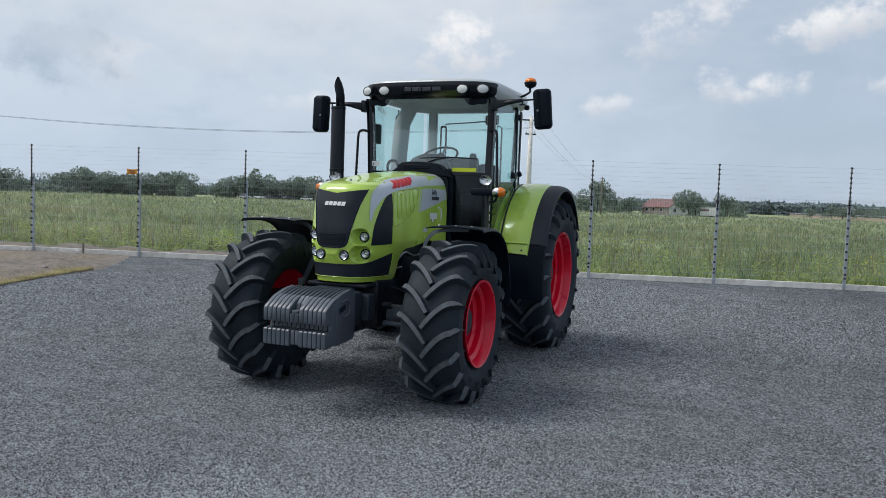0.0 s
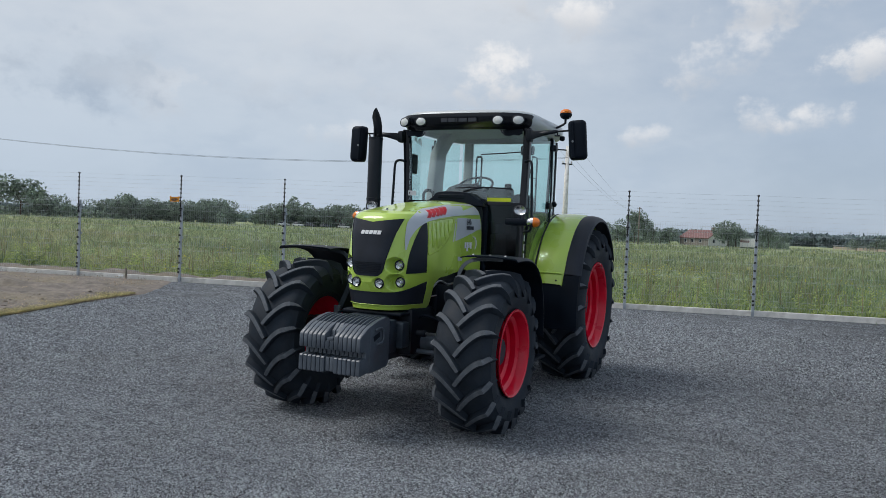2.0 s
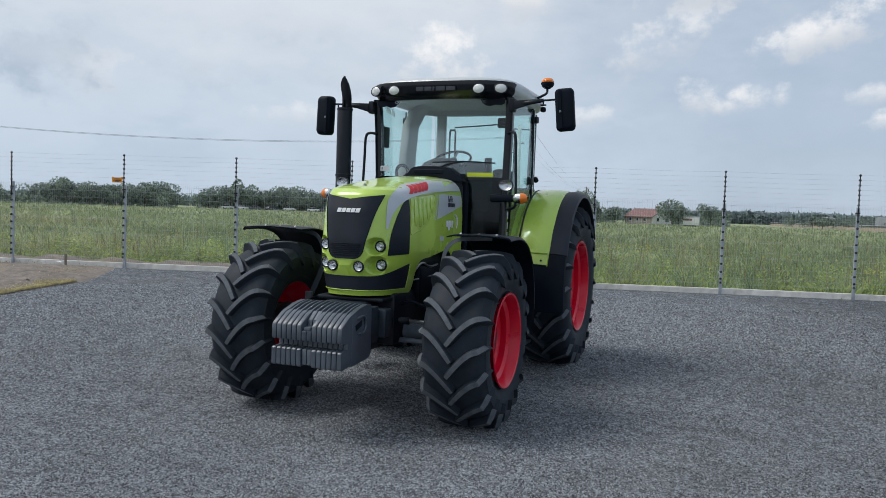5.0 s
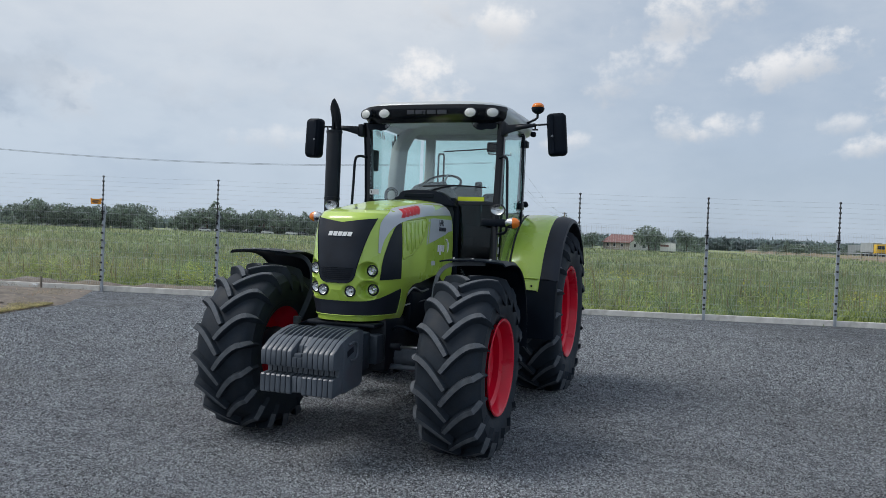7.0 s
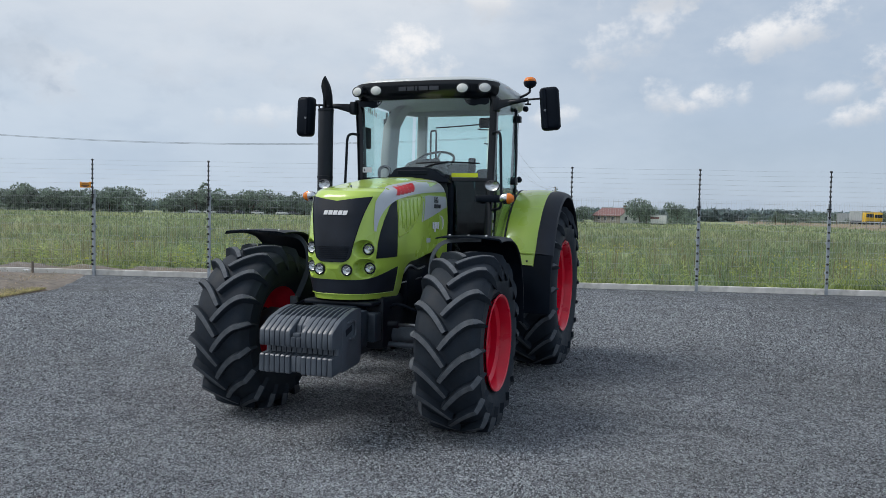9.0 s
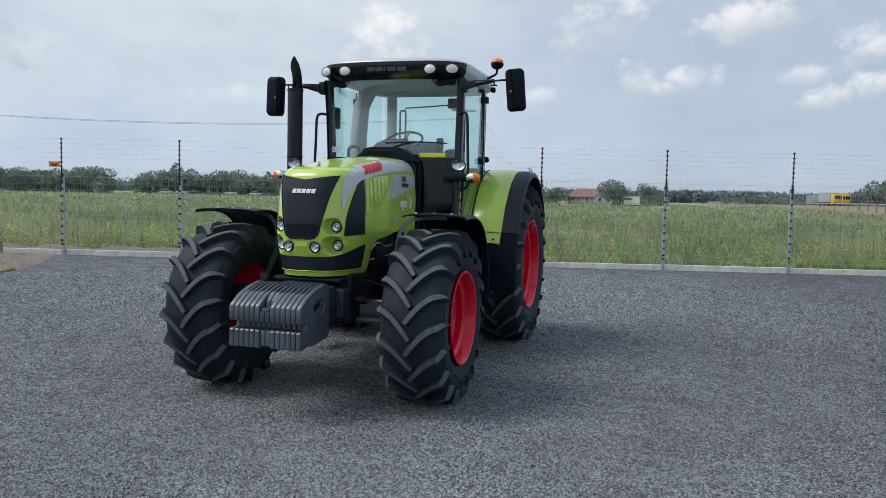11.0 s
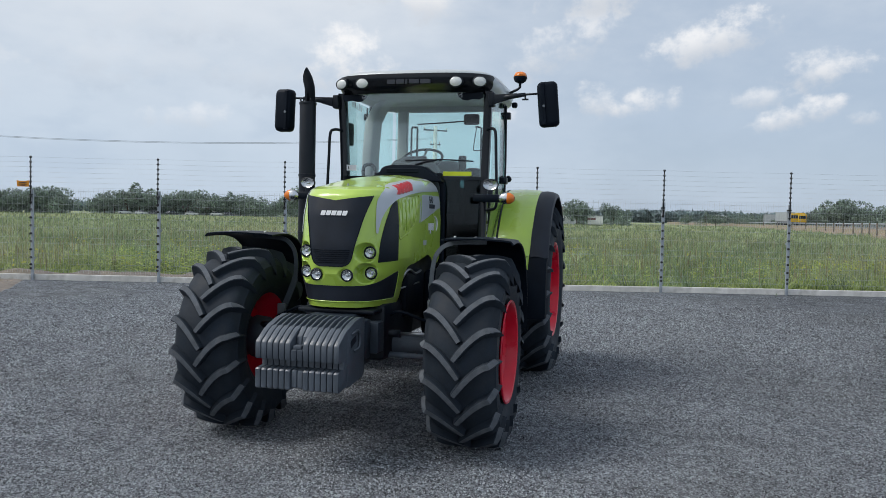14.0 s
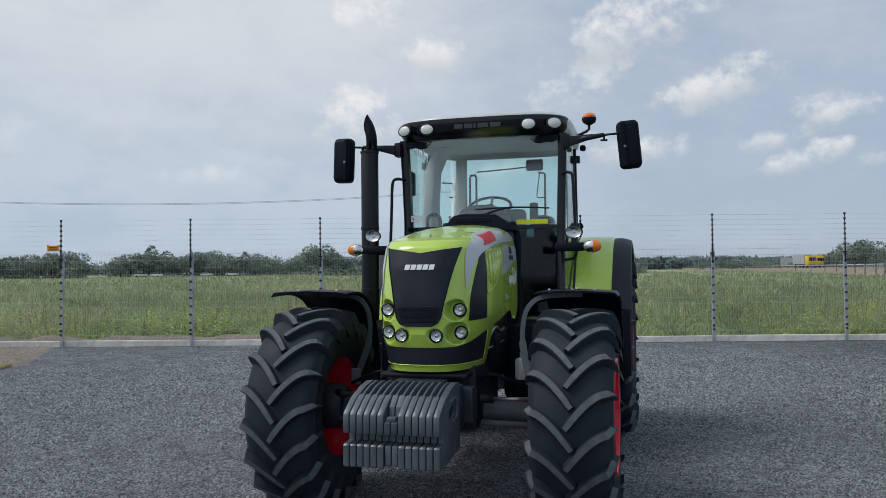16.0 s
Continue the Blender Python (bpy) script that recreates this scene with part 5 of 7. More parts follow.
for s in SIDES:
    bm = bmesh.new()
    rows = []
    for p in curved([(0, a, b) for a, b in GUARD], 4):
        t = (p.y + 0.06) / 0.83
        outer, inner = 1.262, 0.69 + 0.03 * t
        lip = 0.030
        rows.append([(s * x, p.y + dy, p.z + dz) for x, dy, dz in ((inner, 0.02, -0.012), (inner + 0.06, 0.0, 0.0), (0.98, -0.02, 0.008), (outer - 0.08, -0.03, 0.0), (outer - 0.02, -0.03, -0.006), (outer, -0.03 + 0.3 * lip * max(0, t - 0.4), -lip))])
    sheet(bm, rows, 0.012)
    guard = part("front_mudguard", bm, PLASTIC, tractor, "black plastic front mudguard", 50)
    bm = bmesh.new()
    line = curved([(s * 1.00, 0.24, 1.437), (s * 0.82, 0.225, 1.432), (s * 0.69, 0.21, 1.412), (s * 0.615, 0.20, 1.345), (s * 0.585, 0.19, 1.25), (s * 0.578, 0.17, 1.12), (s * 0.60, 0.13, 1.00), (s * 0.635, 0.08, 0.87)], 5)
    rows = []
    for k, p in enumerate(line):
        d = (line[min(k + 1, len(line) - 1)] - line[max(k - 1, 0)]).normalized()
        n = Vector((-d.z, 0, d.x)).normalized() * (0.017 + (0.008 if p.z < 1.1 else 0.0))
        rows.append([p - n, p, p + n])
    sheet(bm, rows, 0.010)
    # the right-hand stay is coloured darker for the shade it stands in
    part("stay", bm, BRACKET if s > 0 else CHASSIS, guard, "bent flat steel stay")
    bm = bmesh.new()
    box(bm, (s * 0.65 - 0.035, 0.05, 0.78), (s * 0.65 + 0.035, 0.08, 0.90), 0.006, 1)
    part("stay_foot", bm, BRACKET, guard)
    for x in (0.79, 0.95, 1.10):
        bm = bmesh.new()
        lathe(bm, [(0.010, 0), (0.010, 0.008), (0, 0.011)], 8, Matrix.Translation((s * x, 0.035, 1.474)) @ Matrix.Rotation(radians(35), 4, "X"))
        part("bolt", bm, STEEL, guard, "bright bolt head")

# --- rear mudguards ---
def arc(deg, ry, rz):
    a = radians(deg)
    return 2.77 - ry * math.cos(a), 0.88 + rz * math.sin(a)


for s in SIDES:
    bm = bmesh.new()
    rows = []
    for deg in np.linspace(14, 150, 40):
        y, z = arc(deg, 0.965, 1.055)
        k = min(1.0, max(0.0, (deg - 14) / 30))
        rows.append([(s * x, y + dy, z + dz) for x, dy, dz in ((0.785, 0.006, 0.002), (0.81, 0, 0.008), (0.95, -0.01, 0.012), (1.10, 0, 0.004), (1.135 - 0.03 * (1 - k), 0.012, -0.012))])
    sheet(bm, rows, 0.014)
    guard = part("rear_mudguard", bm, GREEN, tractor, "lime-green rear mudguard with a dark flare", 50)
    bm = bmesh.new()
    tube(bm, [(s * x, arc(21, 0.978, 1.068)[0], arc(21, 0.978, 1.068)[1]) for x in np.linspace(0.79, 1.10, 6)], 0.012, 6)
    part("fold", bm, GREEN, guard)
    bm = bmesh.new()
    rows = []
    for deg in np.linspace(21, 150, 40):
        y, z = arc(deg, 0.955, 1.045)
        y2, z2 = arc(deg, 0.90, 0.985)
        rows.append([(s * 1.118, y, z), (s * 1.19, y - 0.006, z + 0.004), (s * 1.245, y, z - 0.006), (s * 1.288, 0.6 * y + 0.4 * y2, 0.6 * z + 0.4 * z2), (s * 1.298, y2, z2)])
    sheet(bm, rows, 0.014)
    part("flare", bm, FLARE, guard, "dark grey rubber flare", 50)
    bm = bmesh.new()
    rows = []
    for deg in np.linspace(-13, 20.5, 12):
        y, z = arc(deg, 0.950, 1.040)
        y2, z2 = arc(deg, 0.90, 0.985)
        rows.append([(s * 0.78, y, z), (s * 0.95, y, z), (s * 1.125, y, z), (s * 1.24, y, z), (s * 1.284, 0.6 * y + 0.4 * y2, 0.6 * z + 0.4 * z2), (s * 1.294, y2, z2)])
    sheet(bm, rows, 0.014)
    part("lower_guard", bm, PLASTIC, guard, "black plastic lower guard")
    for x in (0.83, 1.04):
        y, z = arc(16.5, 0.98, 1.07)
        bm = bmesh.new()
        lathe(bm, [(0.011, 0), (0.011, 0.006), (0, 0.009)], 8, Matrix.Translation((s * x, y, z)) @ FACE_FRONT)
        part("bolt", bm, BLACKSTEEL, guard)
    # inner panels take the darkened green, so their shade is painted
    bm = bmesh.new()
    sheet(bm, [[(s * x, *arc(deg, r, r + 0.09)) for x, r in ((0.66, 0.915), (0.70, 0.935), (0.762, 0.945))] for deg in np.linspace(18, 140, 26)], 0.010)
    part("inner_fender", bm, SHADEGREEN, guard, "inner fender panel in shade-darkened green")
    bm = bmesh.new()
    tube(bm, [(s * 0.772, *arc(deg, 0.962, 1.052)) for deg in np.linspace(15, 145, 30)], 0.010, 6)
    part("seal", bm, BLACKSTEEL, guard, "black rubber seal")
    bm = bmesh.new()
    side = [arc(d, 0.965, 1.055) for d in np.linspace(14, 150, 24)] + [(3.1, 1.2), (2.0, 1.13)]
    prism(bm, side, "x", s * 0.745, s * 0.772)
    part("inner_wall", bm, SHADEGREEN, guard)

# --- cab ---
cab = new("cab")
cab.parent = tractor
tagged(cab, "glazed black-framed cab with a pale roof")


def post_part(name, pts, wx, wy, mat, label=""):
    bm = bmesh.new()
    loft(bm, [[(p[0] + x * wx, p[1] + y * wy, p[2]) for x, y in rounded(0.5, 0.5, 0.18, 3)] for p in pts])
    bmesh.ops.recalc_face_normals(bm, faces=bm.faces[:])
    return part(name, bm, mat, cab, label, 50)


for s in SIDES:
    post_part("front_pillar", mirrored([(0.705, 1.50, 1.18), (0.705, 1.55, 1.60), (0.708, 1.59, 2.03), (0.722, 1.58, 2.45), (0.735, 1.55, 2.82)], s), 0.075, 0.09, GLOSSBLACK)
    post_part("rear_pillar", mirrored([(0.735, 2.33, 1.25), (0.735, 2.36, 2.0), (0.740, 2.42, 2.82)], s), 0.030, 0.05, GLOSSBLACK)
    post_part("corner_pillar", mirrored([(0.645 if s > 0 else 0.55, 2.87, 1.9), (0.645 if s > 0 else 0.55, 2.89, 2.82)], s), 0.045, 0.05, GLOSSBLACK if s > 0 else INTERIOR)
    bm = bmesh.new()
    rows = [[(s * 0.745, y, 1.25), (s * 0.765, y + 0.01, 1.7), (s * 0.768, y + 0.02, 2.2), (s * 0.760, y + 0.02, 2.80)] for y in (1.60, 1.85, 2.10, 2.33)]
    sheet(bm, rows, 0.005)
    door = part("door", bm, GLASS, cab, "green-tinted glass door")
    door.visible_shadow = False
    bm = bmesh.new()
    tube(bm, [(s * 0.75, 2.335, 1.28), (s * 0.772, 2.35, 1.7), (s * 0.775, 2.36, 2.2), (s * 0.766, 2.37, 2.80)], 0.011, 6)
    part("door_edge", bm, BLACKSTEEL, door)
    bm = bmesh.new()
    rows = [[(s * (0.765 - 0.14 * t * t), 2.37 + 0.46 * t, z) for z in (1.90, 2.2, 2.5, 2.80)] for t in (0, 0.25, 0.5, 0.75, 1)]
    sheet(bm, rows, 0.005)
    quarter = part("quarter_window", bm, GLASS, cab, "green-tinted quarter window")
    quarter.visible_shadow = False
    for y, z, w in ((2.415, 2.70, 0.045), (2.30, 2.015, 0.085)):
        bm = bmesh.new()
        box(bm, (s * 0.785 - 0.025, y - w, z - 0.035), (s * 0.785 + 0.025, y + 0.03, z + 0.035), 0.008, 2)
        part("hinge", bm, BLACKSTEEL, door)
    bm = bmesh.new()
    lathe(bm, [(0, 0), (0.030, 0.004), (0.036, 0.03), (0.025, 0.05), (0, 0.055)], 14, Matrix.Translation((s * 0.78, 2.42, 2.03)) @ Matrix.Rotation(radians(s * 60), 4, "Y"))
    part("side_lamp", bm, PLASTIC, cab)
    # grab rail beside the front pillar
    bm = bmesh.new()
    tube(bm, curved([(s * 0.73, 1.52, 2.46), (s * 0.79, 1.48, 2.465), (s * 0.825, 1.46, 2.42), (s * 0.835, 1.46, 2.2), (s * 0.845, 1.46, 1.95), (s * 0.85, 1.46, 1.80), (s * 0.83, 1.48, 1.72), (s * 0.74, 1.52, 1.70)], 6), 0.014, 8)
    part("grab_rail", bm, BLACKSTEEL, cab)

# windscreen with bowed middle, and the panes beside the hood
def screen_y(x, z):
    return table(z, [(1.18, 1.47), (1.60, 1.52), (2.03, 1.56), (2.45, 1.55), (2.82, 1.52)]) - 0.10 * (1 - (x / 0.70) ** 2)


bm = bmesh.new()
sheet(bm, [[(x, screen_y(x, z), z) for x in np.linspace(-0.69, 0.69, 15)] for z in np.linspace(2.008, 2.81, 8)], 0.005)
windscreen = part("windscreen", bm, FRONTGLASS, cab, "wide bowed windscreen")
windscreen.visible_shadow = False
for s in SIDES:
    bm = bmesh.new()
    sheet(bm, [[(s * x, screen_y(x, 2.03) + 0.012, z) for x in np.linspace(0.30, 0.69, 9)] for z in np.linspace(1.20, 1.985, 9)], 0.004)
    low_pane = part("lower_pane", bm, LOWGLASS, cab, "dark lower pane beside the hood")
    low_pane.visible_shadow = False
    post_part("hood_post", mirrored([(0.345, 1.38, 1.2), (0.345, 1.40, 1.9), (0.30, 1.42, 2.04)], s), 0.05, 0.06, PLASTIC)
bm = bmesh.new()
sheet(bm, [[(x, screen_y(x, z) - 0.008, z) for x in np.linspace(-0.70, 0.70, 15)] for z in (1.980, 2.012)], 0.02)
part("screen_rail", bm, GLOSSBLACK, cab)
bm = bmesh.new()
prism(bm, [(-0.37, 1.955), (0.36, 1.955), (0.335, 1.985), (0.265, 2.035), (0.19, 2.085), (0.165, 2.100), (0.05, 2.112), (-0.12, 2.112), (-0.20, 2.100), (-0.235, 2.080), (-0.255, 2.045), (-0.315, 2.010), (-0.36, 1.985)], "y", 1.30, 1.45, 0.012)
box(bm, (-0.19, 1.295, 2.035), (0.13, 1.31, 2.078), 0.006, 1)
cowl = part("cowl", bm, PLASTIC, cab, "black plastic cowl behind the hood")
bm = bmesh.new()
tube(bm, curved([(0.05, 1.43, 2.075), (0.0, 1.425, 2.10), (-0.02, 1.42, 2.105)], 3), 0.012, 6)
part("wiper_pivot", bm, BLACKSTEEL, cowl)
wiper = part("wiper", tube(bmesh.new(), [(x, screen_y(x, 2.16) - 0.024, 2.160 + 0.010 * math.sin(x * 5.2)) for x in np.linspace(-0.04, 0.61, 9)], 0.0075, 6), BLACKSTEEL, cab, "black windscreen wiper at rest")
part("wiper_arm", tube(bmesh.new(), [(0.06, 1.42, 2.115), (0.16, screen_y(0.16, 2.16) - 0.036, 2.150), (0.30, screen_y(0.30, 2.16) - 0.036, 2.172)], 0.009, 6), BLACKSTEEL, wiper)

# roof
def roof_ring(z, half, y0, y1, n=64):
    out = []
    for k in range(n):
        a = 2 * math.pi * k / n
        c, d = math.cos(a), math.sin(a)
        out.append((half * math.copysign(abs(c) ** 0.42, c), (y0 + y1) / 2 + (y1 - y0) / 2 * math.copysign(abs(d) ** 0.36, d) - (0.05 * (1 - abs(c)) if d < 0 else 0), z))
    return out


bm = bmesh.new()
loft(bm, [roof_ring(*r) for r in ((2.888, 0.700, 1.50, 2.885), (2.835, 0.712, 1.475, 2.90), (2.815, 0.735, 1.45, 2.93), (2.85, 0.785, 1.41, 2.97), (2.93, 0.80, 1.38, 2.985), (2.98, 0.785, 1.385, 2.975), (3.008, 0.73, 1.43, 2.93), (3.024, 0.60, 1.53, 2.84), (3.030, 0.35, 1.72, 2.66))])
bmesh.ops.recalc_face_normals(bm, faces=bm.faces[:])
roof = part("roof", bm, ROOF, cab, "pale grey moulded roof shell", 60)
bm = bmesh.new()
ring_at = lambda z, grow: [p for p in roof_ring(z, table(z, [(2.80, 0.742), (2.83, 0.775), (2.88, 0.798), (2.95, 0.802), (2.985, 0.785)]) + grow, table(z, [(2.80, 1.44), (2.83, 1.40), (2.88, 1.375), (2.95, 1.365), (2.985, 1.375)]) - grow, 2.9, 128)]
rows = []
for z in (2.795, 2.81, 2.83, 2.855, 2.88, 2.92, 2.95, 2.966):
    ring = ring_at(z, 0.008)
    run = sorted([p for p in ring if p[1] < 1.58], key=lambda p: math.atan2(p[0], 2.2 - p[1]))
    rows.append(run[:])
n = min(len(r) for r in rows)
rows = [[r[round(i * (len(r) - 1) / (n - 1))] for i in range(n)] for r in rows]
sheet(bm, rows, 0.01)
fascia = part("roof_fascia", bm, GLOSSBLACK, cab, "black roof fascia with four work lights", 60)
for x in (-0.672, -0.455, 0.463, 0.684):
    y = 1.368 if abs(x) < 0.6 else 1.392
    at = Matrix.Translation((x, y - 0.03, 2.884)) @ Matrix.Rotation(radians(18 * (1 if x > 0 else -1) if abs(x) > 0.6 else 0), 4, "Z") @ FACE_FRONT @ Matrix.Diagonal((1.25, 0.95, 1, 1))
    bm = bmesh.new()
    lathe(bm, [(0.056, -0.015), (0.056, 0.006), (0.050, 0.012), (0.046, 0.008)], 28, at)
    lamp = part("work_light", bm, BLACKSTEEL, fascia, "oval work light with a pale lens")
    bm = bmesh.new()
    lathe(bm, [(0.049, 0.006), (0.035, 0.016), (0, 0.020)], 28, at)
    part("lens", bm, LENS, lamp)
for k, w in enumerate((0.080, 0.078, 0.022, 0.098, 0.100)):
    x = (-0.195, -0.105, -0.018, 0.018, 0.128)[k]
    bm = boxed((x, 1.300, 2.868), (x + w, 1.312, 2.908), 0.002, 1)
    part("raised_block", bm, surface("dark_raised_print", (0.026, 0.032, 0.045), 0.5, vary=0.1, bump=0.0) if k == 0 else bpy.data.materials["dark_raised_print"], fascia)
for s in SIDES:
    bm = bmesh.new()
    prism(bm, [(s * x, z) for x, z in ((0.70, 2.80), (0.70, 2.755), (0.66, 2.735), (0.60, 2.742), (0.55, 2.728), (0.50, 2.735), (0.46, 2.765), (0.44, 2.80))], "y", 1.47, 1.475)
    part("visor", bm, PLASTIC, cab, "dark visor edge")
part("headliner", boxed((-0.69, 1.55, 2.868), (0.69, 2.84, 2.884), 0.006, 1), INTERIOR, cab)
part("rear_beam", boxed((-0.62, 2.83, 2.812), (0.62, 2.90, 2.87), 0.012, 2), INTERIOR, cab)
post_part("rear_mullion", [(-0.50, 2.85, 1.95), (-0.50, 2.86, 2.83)], 0.11, 0.05, INTERIOR)
post_part("trim_post", [(-0.665, 2.20, 1.9), (-0.665, 2.22, 2.3), (-0.655, 2.26, 2.62), (-0.60, 2.34, 2.80), (-0.52, 2.36, 2.86)], 0.12, 0.26, INTERIOR)
bm = bmesh.new()
sheet(bm, [[(x, 2.885, z) for x in (-0.60, -0.2, 0.2, 0.60)] for z in (1.95, 2.3, 2.81)], 0.005)
rear_window = part("rear_window", bm, GLASS, cab, "green-tinted rear window")
rear_window.visible_shadow = False
bm = boxed((0.325, 1.474, 2.020), (0.600, 1.478, 2.060))
part("sticker", bm, STICKER, windscreen, "yellow-green sticker strip")
bm = boxed((0.205, 2.84, 2.665), (0.385, 2.875, 2.785), 0.015, 1)
motor = part("rear_wiper", bm, PLASTIC, cab, "black rear wiper with its motor")
part("blade", tube(bmesh.new(), [(-0.335, 2.86, 2.675), (0.0, 2.86, 2.692), (0.25, 2.86, 2.710)], 0.008, 5), BLACKSTEEL, motor)
# inside
part("floor_pan", boxed((-0.68, 1.52, 1.22), (0.68, 2.86, 1.34), 0.02, 1), DARKTRIM, cab)
part("rear_bulkhead", boxed((-0.70, 2.70, 1.30), (0.70, 2.84, 1.96), 0.03, 2), DARKTRIM, cab)
bm = bmesh.new()
lathe(bm, [(0, 0.20), (0.10, 0.19), (0.20, 0.14), (0.26, 0.05), (0.28, -0.10), (0.24, -0.60), (0, -0.62)], 28, Matrix.Translation((-0.02, 1.66, 2.05)) @ Matrix.Diagonal((1, 0.70, 0.85, 1)))
part("dashboard", bm, DARKTRIM, cab, "dark rounded dashboard")
column = Matrix.Translation((-0.01, 1.93, 2.215)) @ Matrix.Rotation(radians(32), 4, "X")
bm = bmesh.new()
tube(bm, [column @ Vector((0.205 * math.cos(a), 0.205 * math.sin(a), 0)) for a in np.linspace(0, 2 * math.pi, 33)], 0.014, 8, False)
wheel = part("steering_wheel", bm, DARKTRIM, cab, "grey three-spoke steering wheel")
for a in (90, 210, 330):
    part("spoke", tube(bmesh.new(), [column @ Vector((0, 0, -0.02)), column @ Vector((0.2 * math.cos(radians(a)), 0.2 * math.sin(radians(a)), 0))], 0.013, 6), INTERIOR, wheel)
part("steering_column", tube(bmesh.new(), [column @ Vector((0, 0, 0.01)), column @ Vector((0, 0, -0.5))], [0.05, 0.06], 12), DARKTRIM, wheel)
seat = new("seat")
seat.parent = cab
bm = bmesh.new()
box(bm, (-0.26, 2.05, 1.66), (0.26, 2.52, 1.80), 0.05, 3)
seat_parts = part("cushion", bm, SEATCLOTH, seat)
bm = boxed((-0.26, 2.46, 1.75), (0.25, 2.60, 2.235), 0.05, 3)
part("backrest", bm, SEATCLOTH, seat)
part("pedestal", boxed((-0.2, 2.1, 1.33), (0.2, 2.5, 1.68), 0.03, 1), DARKTRIM, seat)
tagged(seat, "dark cloth driver's seat")
bm = boxed((0.388, 1.82, 2.02), (0.470, 1.86, 2.24), 0.02, 2)
part("monitor", bm, DARKTRIM, cab, "dark upright monitor")
part("armrest_console", boxed((0.38, 2.1, 1.55), (0.56, 2.45, 2.14), 0.05, 2), PLASTIC, cab)
for x, d in ((-0.436, 0.07), (-0.365, -0.07), (0.388, -0.07)):
    part("rear_lamp_arm", tube(bmesh.new(), [(x, 2.97, 1.95), (x, 2.97, 2.64), (x + d * 0.5, 2.97, 2.655), (x + d, 2.97, 2.655)], 0.012, 6), BLACKSTEEL, cab)
part("mirror_wire", tube(bmesh.new(), curved([(0.33, 2.97, 2.64), (0.30, 2.97, 2.42), (0.32, 2.97, 2.39), (0.40, 2.97, 2.39)], 4), 0.006, 5), BLACKSTEEL, cab)
part("grab_handle", tube(bmesh.new(), curved([(-0.56, 1.72, 1.95), (-0.56, 1.70, 2.10), (-0.50, 1.70, 2.14), (-0.44, 1.70, 2.10), (-0.44, 1.72, 1.95)], 5), 0.018, 8), DARKTRIM, cab)
part("side_screen", boxed((-0.735, 1.60, 2.33), (-0.70, 1.80, 2.56), 0.03, 2), DARKTRIM, cab)
bm = boxed((-0.66, 1.495, 2.065), (-0.56, 1.499, 2.12))
tag_ob = part("inspection_sticker", bm, WHITE_DECAL, windscreen, "small white paper sticker")
bm = bmesh.new()
for k, (w, h) in enumerate(((0.012, 0.05), (0.014, 0.06), (0.010, 0.045), (0.016, 0.07), (0.012, 0.05))):
    x = -0.62 + 0.024 * k
    box(bm, (x, screen_y(x, 2.66) + 0.008, 2.69 - 0.014 * k), (x + w, screen_y(x, 2.66) + 0.010, 2.69 - 0.014 * k + h))
part("screen_print", bm, WHITE_DECAL, windscreen, "faint white print on the glass, too small to read")
part("sticker_mark", boxed((-0.645, 1.492, 2.08), (-0.635, 1.494, 2.105)), INK, tag_ob)

# --- exhaust stack, mirrors, lamps ---
bm = bmesh.new()
tube(bm, [(-0.965, 1.235, 1.18), (-0.965, 1.235, 1.22), (-0.965, 1.235, 2.68), (-0.965, 1.235, 2.70)], [0.070, 0.078, 0.078, 0.072], 24)
stack = part("exhaust_chimney", bm, BLACKSTEEL, tractor, "tall matt black exhaust chimney", 50)
bm = bmesh.new()
line = curved([(-0.945, 1.235, 2.68), (-0.945, 1.235, 2.78), (-0.952, 1.235, 2.85), (-0.978, 1.245, 2.925), (-1.022, 1.26, 2.995)], 5)
rings = []
for k, p in enumerate(line):
    d = (line[min(k + 1, len(line) - 1)] - line[max(k - 1, 0)]).normalized()
    across_pipe, along_y = Vector((d.z, 0, -d.x)).normalized(), Vector((0, 1, 0))
    slant = max(0.0, (k - len(line) + 7) / 6)
    rings.append([p + 0.049 * (math.cos(w) * across_pipe + math.sin(w) * along_y) - d * slant * 0.055 * (1 - math.cos(w)) + d * 0.02 * slant for w in (2 * math.pi * i / 18 for i in range(18))])
loft(bm, rings, True, False)
bmesh.ops.solidify(bm, geom=bm.faces[:], thickness=0.003)
bmesh.ops.recalc_face_normals(bm, faces=bm.faces[:])
part("tail_pipe", bm, BLACKSTEEL, stack)
for z in (2.685, 2.0, 1.45):
    bm = bmesh.new()
    lathe(bm, [(0.078, z - 0.012), (0.083, z - 0.010), (0.083, z + 0.010), (0.078, z + 0.012)], 24, Matrix.Translation((-0.965, 1.235, 0)))
    part("clamp", bm, BLACKSTEEL, stack)
for k in range(4):
    a = math.pi / 4 + k * math.pi / 2
    bm = bmesh.new()
    tube(bm, [(-0.965 + 0.07 * math.cos(a), 1.235 + 0.07 * math.sin(a), 2.695), (-0.965 + 0.075 * math.cos(a), 1.235 + 0.075 * math.sin(a), 2.73)], 0.008, 6)
    part("clamp_bolt", bm, BLACKSTEEL, stack)
bm = bmesh.new()
tube(bm, [(-0.965, 1.235, 1.20), (-0.90, 1.235, 1.10), (-0.40, 1.10, 1.10)], 0.06, 12)
part("exhaust_elbow", bm, BLACKSTEEL, stack)
bm = boxed((-0.93, 1.24, 1.76), (-0.66, 1.28, 1.84), 0.01, 1)
part("stack_bracket", bm, BLACKSTEEL, stack)

